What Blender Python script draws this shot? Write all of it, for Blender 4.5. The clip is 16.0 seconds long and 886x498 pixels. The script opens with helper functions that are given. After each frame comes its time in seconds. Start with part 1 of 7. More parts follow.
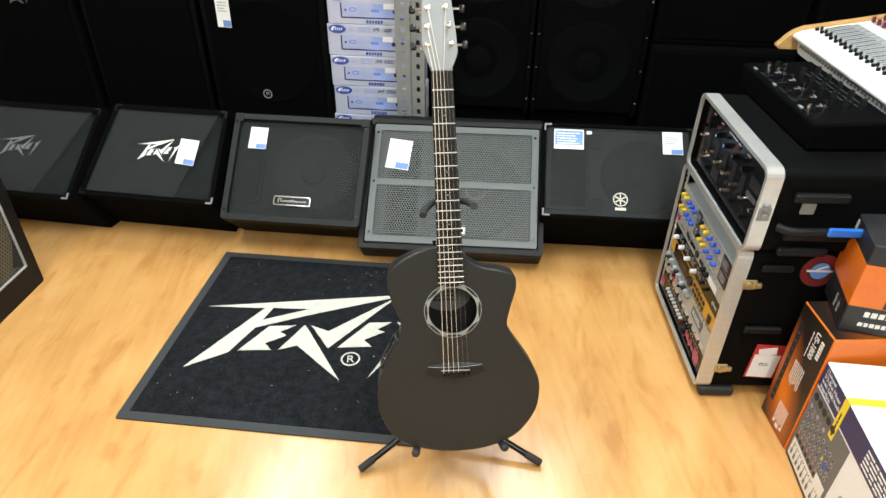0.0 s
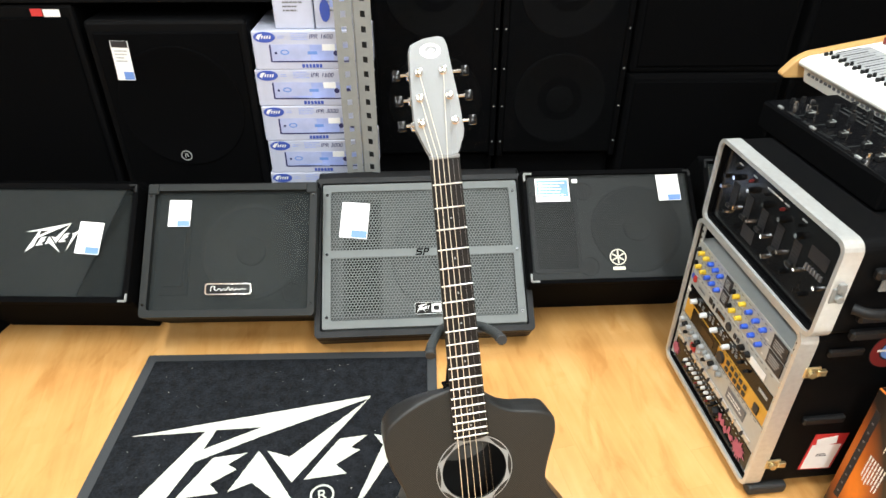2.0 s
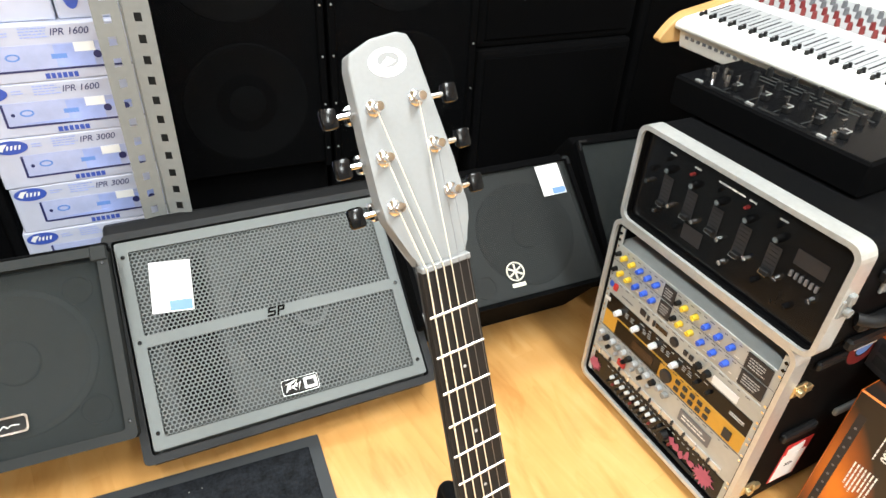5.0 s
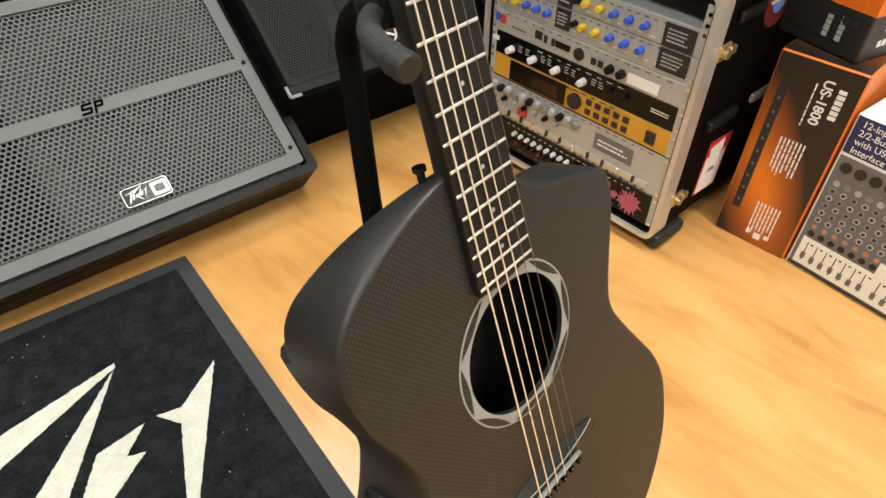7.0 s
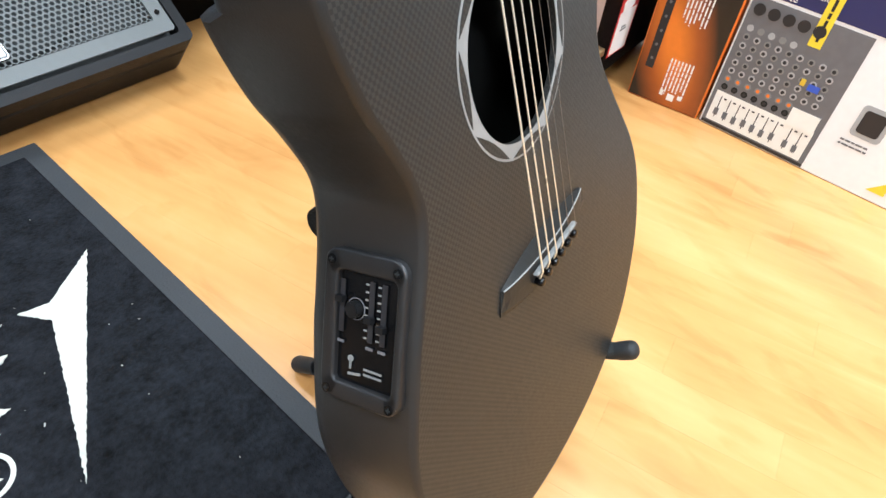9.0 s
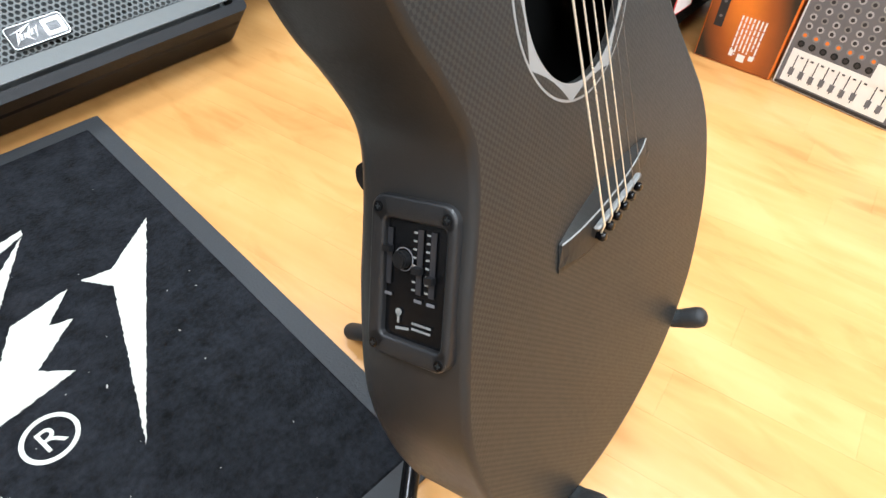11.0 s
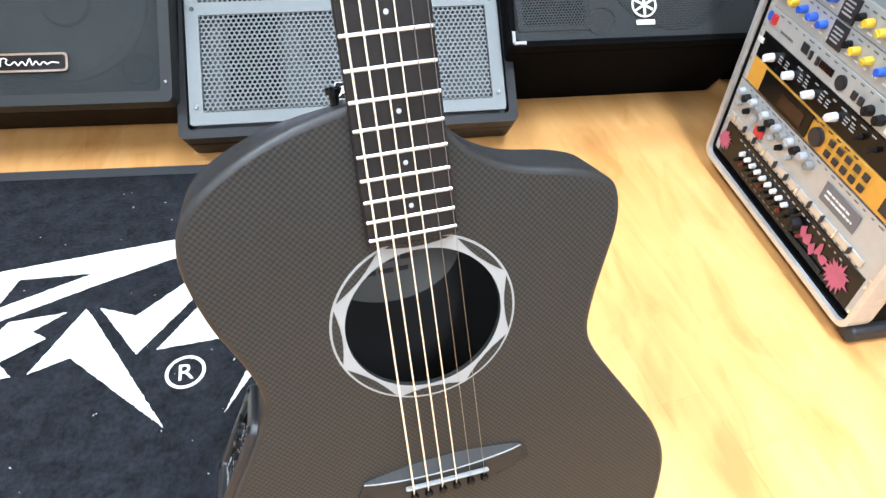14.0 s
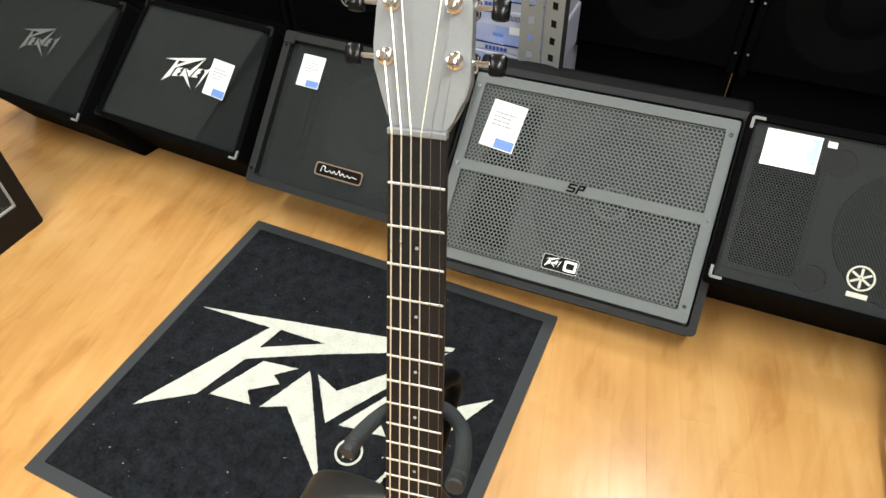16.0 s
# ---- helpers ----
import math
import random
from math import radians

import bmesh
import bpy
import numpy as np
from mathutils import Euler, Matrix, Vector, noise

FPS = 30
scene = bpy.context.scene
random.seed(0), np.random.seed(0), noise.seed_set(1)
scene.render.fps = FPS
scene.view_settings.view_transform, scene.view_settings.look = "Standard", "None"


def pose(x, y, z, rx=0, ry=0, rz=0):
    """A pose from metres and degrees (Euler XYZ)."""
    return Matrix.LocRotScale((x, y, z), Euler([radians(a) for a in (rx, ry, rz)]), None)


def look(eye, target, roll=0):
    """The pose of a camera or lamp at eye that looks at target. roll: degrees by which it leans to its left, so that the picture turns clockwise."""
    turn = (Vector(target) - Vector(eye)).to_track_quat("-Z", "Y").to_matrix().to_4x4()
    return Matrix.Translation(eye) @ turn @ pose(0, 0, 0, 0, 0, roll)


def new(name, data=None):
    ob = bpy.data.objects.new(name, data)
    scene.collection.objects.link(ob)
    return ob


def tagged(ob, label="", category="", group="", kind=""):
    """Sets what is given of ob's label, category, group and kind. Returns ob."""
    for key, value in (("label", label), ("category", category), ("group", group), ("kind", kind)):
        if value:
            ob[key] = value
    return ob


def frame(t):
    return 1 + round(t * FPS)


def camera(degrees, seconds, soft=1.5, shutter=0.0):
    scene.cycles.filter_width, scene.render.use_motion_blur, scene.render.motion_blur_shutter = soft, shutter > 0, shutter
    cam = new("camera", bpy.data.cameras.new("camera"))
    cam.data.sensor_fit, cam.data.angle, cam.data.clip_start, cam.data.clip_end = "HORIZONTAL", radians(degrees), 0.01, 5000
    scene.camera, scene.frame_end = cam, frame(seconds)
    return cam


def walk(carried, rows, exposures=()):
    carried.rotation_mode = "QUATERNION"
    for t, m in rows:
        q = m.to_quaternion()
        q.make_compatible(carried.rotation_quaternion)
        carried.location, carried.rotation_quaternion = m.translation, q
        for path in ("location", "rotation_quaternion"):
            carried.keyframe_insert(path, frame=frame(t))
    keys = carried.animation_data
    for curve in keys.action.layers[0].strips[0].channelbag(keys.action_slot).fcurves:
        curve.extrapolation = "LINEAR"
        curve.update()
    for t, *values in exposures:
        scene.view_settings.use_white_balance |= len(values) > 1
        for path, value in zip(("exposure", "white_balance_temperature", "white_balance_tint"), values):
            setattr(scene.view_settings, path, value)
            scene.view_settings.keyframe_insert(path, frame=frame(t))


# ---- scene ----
cam = camera(68.7, 16.0)
METRES, EYE, TILT, LEAN, TURN = 8.0, 1.5, 0.0, 0.0, 0.0
PATH = [
    (0, (0.0692, -1.0710, 1.4351), (-0.0977, 0.5680, 0.3012), 0.63),
    (0.5, (0.0986, -1.0798, 1.4414), (-0.1284, 0.5820, 0.3520), 0.65),
    (1, (0.0662, -1.0205, 1.4284), (-0.1357, 0.6669, 0.3739), 1.38),
    (1.5, (-0.0402, -0.8355, 1.4214), (-0.0921, 0.8647, 0.3695), 0.62),
    (2, (-0.0909, -0.6531, 1.3950), (-0.0470, 1.0173, 0.2959), 0.08),
    (2.5, (-0.0671, -0.4708, 1.4043), (0.0724, 1.2408, 0.3791), 1.20),
    (3, (-0.1109, -0.2947, 1.3896), (0.1755, 1.3468, 0.2835), -0.00),
    (3.2, (-0.1542, -0.2223, 1.3659), (0.2168, 1.3811, 0.2294), -1.84),
    (5.3, (-0.2281, -0.1616, 1.2425), (0.4458, 1.3257, 0.0876), 3.37),
    (5.5, (-0.2183, -0.1915, 1.1906), (0.4341, 1.2933, 0.0202), 2.30),
    (6, (-0.2386, -0.1831, 1.0542), (0.5037, 1.1958, -0.1899), -0.61),
    (6.5, (-0.2520, -0.1603, 0.9418), (0.6705, 1.0604, -0.3461), 1.31),
    (7, (-0.2582, -0.1690, 0.8720), (0.6717, 0.9967, -0.4609), 1.30),
    (7.5, (-0.2595, -0.1758, 0.8205), (0.7212, 0.9591, -0.5025), 2.16),
    (8, (-0.2735, -0.1720, 0.7731), (0.7411, 0.8839, -0.5891), 4.55),
    (8.5, (-0.2949, -0.1583, 0.7202), (0.8098, 0.7889, -0.6518), 6.11),
    (9, (-0.3132, -0.1476, 0.6777), (0.8268, 0.7048, -0.7272), 7.18),
    (9.5, (-0.3318, -0.1352, 0.6408), (0.7885, 0.6602, -0.8126), 7.57),
    (9.7, (-0.3379, -0.1302, 0.6324), (0.7732, 0.6599, -0.8309), 7.28),
    (11.8, (-0.2103, -0.2038, 0.6799), (0.5315, 0.9160, -0.8019), -1.30),
    (12, (-0.1691, -0.2277, 0.6901), (0.4702, 0.9190, -0.8186), -1.90),
    (12.5, (-0.0864, -0.2621, 0.7141), (0.3160, 0.9684, -0.8104), -1.87),
    (13, (-0.0437, -0.2626, 0.7260), (0.2266, 1.0033, -0.7987), 1.13),
    (13.5, (-0.0405, -0.2502, 0.7524), (0.1564, 1.0819, -0.7264), 2.67),
    (14, (-0.0404, -0.2373, 0.8490), (0.1188, 1.1627, -0.5704), 1.67),
    (14.5, (-0.0383, -0.1847, 0.9602), (0.0248, 1.2009, -0.4806), 0.87),
    (15, (-0.0277, -0.1396, 1.0670), (-0.0771, 1.1703, -0.4435), -0.24),
    (15.5, (0.0042, -0.1224, 1.1870), (-0.1814, 1.2079, -0.2948), 0.12),
    (16, (0.1131, -0.1382, 1.2612), (-0.5006, 1.1270, -0.1610), -2.00),
]
EXPOSURES = [(0.0, -0.3, 6500, 8), (1.5, 0.04, 6500, 10), (2.5, 0.14, 6500, 10), (3.2, 0.24, 6500, 10), (5.5, 0.29, 6600, 10), (6.0, 0.0, 7000, 10), (6.5, -0.34, 7500, 12), (7.0, -0.4, 7200, 12), (7.5, -0.05, 6500, 10), (8.5, 0.12, 5700, 12), (9.5, -0.04, 5800, 12), (11.0, 0.15, 5900, 13), (12.0, 0.17, 6000, 15), (12.5, 0.63, 5500, 15), (13.5, 0.60, 5500, 14), (14.0, 0.60, 5600, 13), (14.5, 0.18, 6500, 12), (15.0, -0.5, 7000, 10), (15.5, -0.6, 7000, 10), (16.0, -0.40, 6750, 10)]
walk(cam, [(t, look(eye, target, roll)) for t, eye, target, roll in PATH], EXPOSURES)

# ---- world and light ----
world = bpy.data.worlds.new("shop_air")
world.use_nodes = True
world.node_tree.nodes["Background"].inputs[0].default_value = (0.9, 0.95, 1.0, 1)
world.node_tree.nodes["Background"].inputs[1].default_value = 0.016
scene.world = world


def tube_light(name, x, y, lx, ly, power):
    """The light of one ceiling fitting."""
    data = bpy.data.lights.new(name, "AREA")
    data.shape, data.size, data.size_y, data.energy, data.color = "RECTANGLE", lx, ly, power, LIGHT_COLOUR
    ob = new(name, data)
    ob.matrix_basis = pose(x, y, 2.775)
    return ob


LIGHT_COLOUR = (0.89, 0.975, 0.985)
FITTINGS = [(-1.3, 1.72), (0.35, 1.72), (-1.2, -0.2), (0.65, -0.2), (-1.2, -2.2), (0.65, -2.2)]
for fx, fy in FITTINGS:
    tube_light("tube_light", fx, fy, 0.3, 1.2, 36 if fy > 1 else (68 if fx > 0 else 54))


# ---- materials ----
def mat(name, colour, rough=0.5, metal=0.0, var=0.12, grain=60.0, blotch=4.0, bump=0.0, bump_scale=400.0, coat=0.0, spec=0.5, island=0.0):
    """A surface with two scales of variation in colour and gloss, and a fine relief."""
    m = bpy.data.materials.new(name)
    m.use_nodes = True
    nt = m.node_tree
    b = nt.nodes["Principled BSDF"]
    co = nt.nodes.new("ShaderNodeTexCoord")
    fine, wide = nt.nodes.new("ShaderNodeTexNoise"), nt.nodes.new("ShaderNodeTexNoise")
    fine.inputs["Scale"].default_value, wide.inputs["Scale"].default_value = grain, blotch
    fine.inputs["Detail"].default_value, wide.inputs["Detail"].default_value = 4, 3
    for n in (fine, wide):
        nt.links.new(co.outputs["Object"], n.inputs["Vector"])
    add = nt.nodes.new("ShaderNodeMath")
    add.operation = "ADD"
    nt.links.new(fine.outputs["Fac"], add.inputs[0])
    nt.links.new(wide.outputs["Fac"], add.inputs[1])
    hsv = nt.nodes.new("ShaderNodeHueSaturation")
    hsv.inputs["Color"].default_value = (*colour, 1)
    val = nt.nodes.new("ShaderNodeMapRange")
    val.inputs[1].default_value, val.inputs[2].default_value = 0.6, 1.4
    val.inputs[3].default_value, val.inputs[4].default_value = 1 - var, 1 + var
    nt.links.new(add.outputs[0], val.inputs[0])
    nt.links.new(val.outputs[0], hsv.inputs["Value"])
    nt.links.new(hsv.outputs[0], b.inputs["Base Color"])
    rg = nt.nodes.new("ShaderNodeMapRange")
    rg.inputs[1].default_value, rg.inputs[2].default_value = 0.6, 1.4
    rg.inputs[3].default_value, rg.inputs[4].default_value = max(0.02, rough - 0.06), min(1.0, rough + 0.08)
    nt.links.new(add.outputs[0], rg.inputs[0])
    nt.links.new(rg.outputs[0], b.inputs["Roughness"])
    b.inputs["Metallic"].default_value = metal
    b.inputs["Coat Weight"].default_value = coat
    b.inputs["Coat Roughness"].default_value = 0.12
    b.inputs["Specular IOR Level"].default_value = spec
    if bump:
        tex = nt.nodes.new("ShaderNodeTexNoise")
        tex.inputs["Scale"].default_value = bump_scale
        tex.inputs["Detail"].default_value = 3
        nt.links.new(co.outputs["Object"], tex.inputs["Vector"])
        bp = nt.nodes.new("ShaderNodeBump")
        bp.inputs["Strength"].default_value = bump
        bp.inputs["Distance"].default_value = 0.002
        nt.links.new(tex.outputs["Fac"], bp.inputs["Height"])
        nt.links.new(bp.outputs[0], b.inputs["Normal"])
    return m


def see_through(m, share):
    """Turns a material into an open weave that lets a share of the light through."""
    nt = m.node_tree
    out, b = nt.nodes["Material Output"], nt.nodes["Principled BSDF"]
    mix, clear = nt.nodes.new("ShaderNodeMixShader"), nt.nodes.new("ShaderNodeBsdfTransparent")
    mix.inputs[0].default_value = share
    nt.links.new(b.outputs[0], mix.inputs[1])
    nt.links.new(clear.outputs[0], mix.inputs[2])
    nt.links.new(mix.outputs[0], out.inputs["Surface"])
    return m


def carbon():
    """Satin black composite with a two-by-two weave of small light and dark cells."""
    m = mat("carbon_weave", (0.018, 0.017, 0.016), rough=0.42, var=0.1, grain=200, spec=0.31)
    nt = m.node_tree
    b = nt.nodes["Principled BSDF"]
    co = nt.nodes.new("ShaderNodeTexCoord")
    turn = nt.nodes.new("ShaderNodeMapping")
    turn.inputs["Rotation"].default_value = (0, 0, radians(4))
    turn.inputs["Location"].default_value = (0, 0, 0.0013)
    nt.links.new(co.outputs["Object"], turn.inputs["Vector"])
    check = nt.nodes.new("ShaderNodeTexChecker")
    check.inputs["Scale"].default_value = 1 / 0.0022
    check.inputs["Color1"].default_value = (0.0122, 0.0122, 0.0116, 1)
    check.inputs["Color2"].default_value = (0.0278, 0.0278, 0.0256, 1)
    nt.links.new(turn.outputs[0], check.inputs["Vector"])
    hsv = [n for n in nt.nodes if n.type == "HUE_SAT"][0]
    nt.links.new(check.outputs["Color"], hsv.inputs["Color"])
    bp = nt.nodes.new("ShaderNodeBump")
    bp.inputs["Strength"].default_value, bp.inputs["Distance"].default_value = 0.14, 0.0006
    nt.links.new(check.outputs["Fac"], bp.inputs["Height"])
    nt.links.new(bp.outputs[0], b.inputs["Normal"])
    return m


def plank_wood():
    """Honey-coloured laminate; every plank takes its own tone, with grain along its length."""
    m = bpy.data.materials.new("laminate")
    m.use_nodes = True
    nt = m.node_tree
    b = nt.nodes["Principled BSDF"]
    co, info = nt.nodes.new("ShaderNodeTexCoord"), nt.nodes.new("ShaderNodeObjectInfo")
    geo = nt.nodes.new("ShaderNodeNewGeometry")
    rnd = nt.nodes.new("ShaderNodeMath")
    rnd.operation = "ADD"
    nt.links.new(info.outputs["Random"], rnd.inputs[0])
    nt.links.new(geo.outputs["Random Per Island"], rnd.inputs[1])
    shift = nt.nodes.new("ShaderNodeVectorMath")
    shift.operation = "ADD"
    comb = nt.nodes.new("ShaderNodeCombineXYZ")
    mul = nt.nodes.new("ShaderNodeMath")
    mul.operation = "MULTIPLY"
    mul.inputs[1].default_value = 37.0
    nt.links.new(rnd.outputs[0], mul.inputs[0])
    for k in range(3):
        nt.links.new(mul.outputs[0], comb.inputs[k])
    nt.links.new(co.outputs["Object"], shift.inputs[0])
    nt.links.new(comb.outputs[0], shift.inputs[1])
    stretch = nt.nodes.new("ShaderNodeMapping")
    stretch.inputs["Scale"].default_value = (28, 2.2, 1)
    nt.links.new(shift.outputs[0], stretch.inputs["Vector"])
    fibre, cloud = nt.nodes.new("ShaderNodeTexNoise"), nt.nodes.new("ShaderNodeTexNoise")
    fibre.inputs["Scale"].default_value, fibre.inputs["Detail"].default_value = 1.6, 6
    fibre.inputs["Distortion"].default_value = 0.6
    nt.links.new(stretch.outputs[0], fibre.inputs["Vector"])
    wide = nt.nodes.new("ShaderNodeMapping")
    wide.inputs["Scale"].default_value = (4.2, 1.9, 1)
    wide.inputs["Rotation"].default_value = (0, 0, radians(-12))
    nt.links.new(geo.outputs["Position"], wide.inputs["Vector"])
    cloud.inputs["Scale"].default_value, cloud.inputs["Detail"].default_value = 1.3, 5
    nt.links.new(wide.outputs[0], cloud.inputs["Vector"])
    mixf = nt.nodes.new("ShaderNodeMath")
    mixf.operation = "MULTIPLY_ADD"
    mixf.inputs[1].default_value = 0.30
    nt.links.new(fibre.outputs["Fac"], mixf.inputs[0])
    nt.links.new(cloud.outputs["Fac"], mixf.inputs[2])
    tone = nt.nodes.new("ShaderNodeMath")
    tone.operation = "MULTIPLY_ADD"
    tone.inputs[1].default_value = 0.075
    nt.links.new(rnd.outputs[0], tone.inputs[0])
    nt.links.new(mixf.outputs[0], tone.inputs[2])
    # brown flecks and figured patches that run on from plank to plank
    patch = nt.nodes.new("ShaderNodeMapping")
    patch.inputs["Scale"].default_value = (15, 4.6, 1)
    patch.inputs["Rotation"].default_value = (0, 0, radians(-12))
    nt.links.new(geo.outputs["Position"], patch.inputs["Vector"])
    fleck = nt.nodes.new("ShaderNodeTexNoise")
    fleck.inputs["Scale"].default_value, fleck.inputs["Detail"].default_value = 1.0, 4
    fleck.inputs["Distortion"].default_value = 0.8
    nt.links.new(patch.outputs[0], fleck.inputs["Vector"])
    keep = nt.nodes.new("ShaderNodeMapRange")
    keep.inputs["From Min"].default_value, keep.inputs["From Max"].default_value = 0.53, 0.72
    keep.inputs["To Min"].default_value, keep.inputs["To Max"].default_value = 0.0, 0.24
    nt.links.new(fleck.outputs["Fac"], keep.inputs["Value"])
    less = nt.nodes.new("ShaderNodeMath")
    less.operation = "SUBTRACT"
    nt.links.new(tone.outputs[0], less.inputs[0])
    nt.links.new(keep.outputs[0], less.inputs[1])
    ramp = nt.nodes.new("ShaderNodeValToRGB")
    e = ramp.color_ramp.elements
    e[0].position, e[0].color = 0.36, (0.44, 0.205, 0.058, 1)
    e[1].position, e[1].color = 0.98, (0.655, 0.377, 0.145, 1)
    mid = ramp.color_ramp.elements.new(0.70)
    mid.color = (0.575, 0.300, 0.097, 1)
    nt.links.new(less.outputs[0], ramp.inputs[0])
    nt.links.new(ramp.outputs[0], b.inputs["Base Color"])
    b.inputs["Roughness"].default_value = 0.27
    b.inputs["Specular IOR Level"].default_value = 0.85
    bp = nt.nodes.new("ShaderNodeBump")
    bp.inputs["Strength"].default_value, bp.inputs["Distance"].default_value = 0.06, 0.001
    nt.links.new(fibre.outputs["Fac"], bp.inputs["Height"])
    nt.links.new(bp.outputs[0], b.inputs["Normal"])
    return m


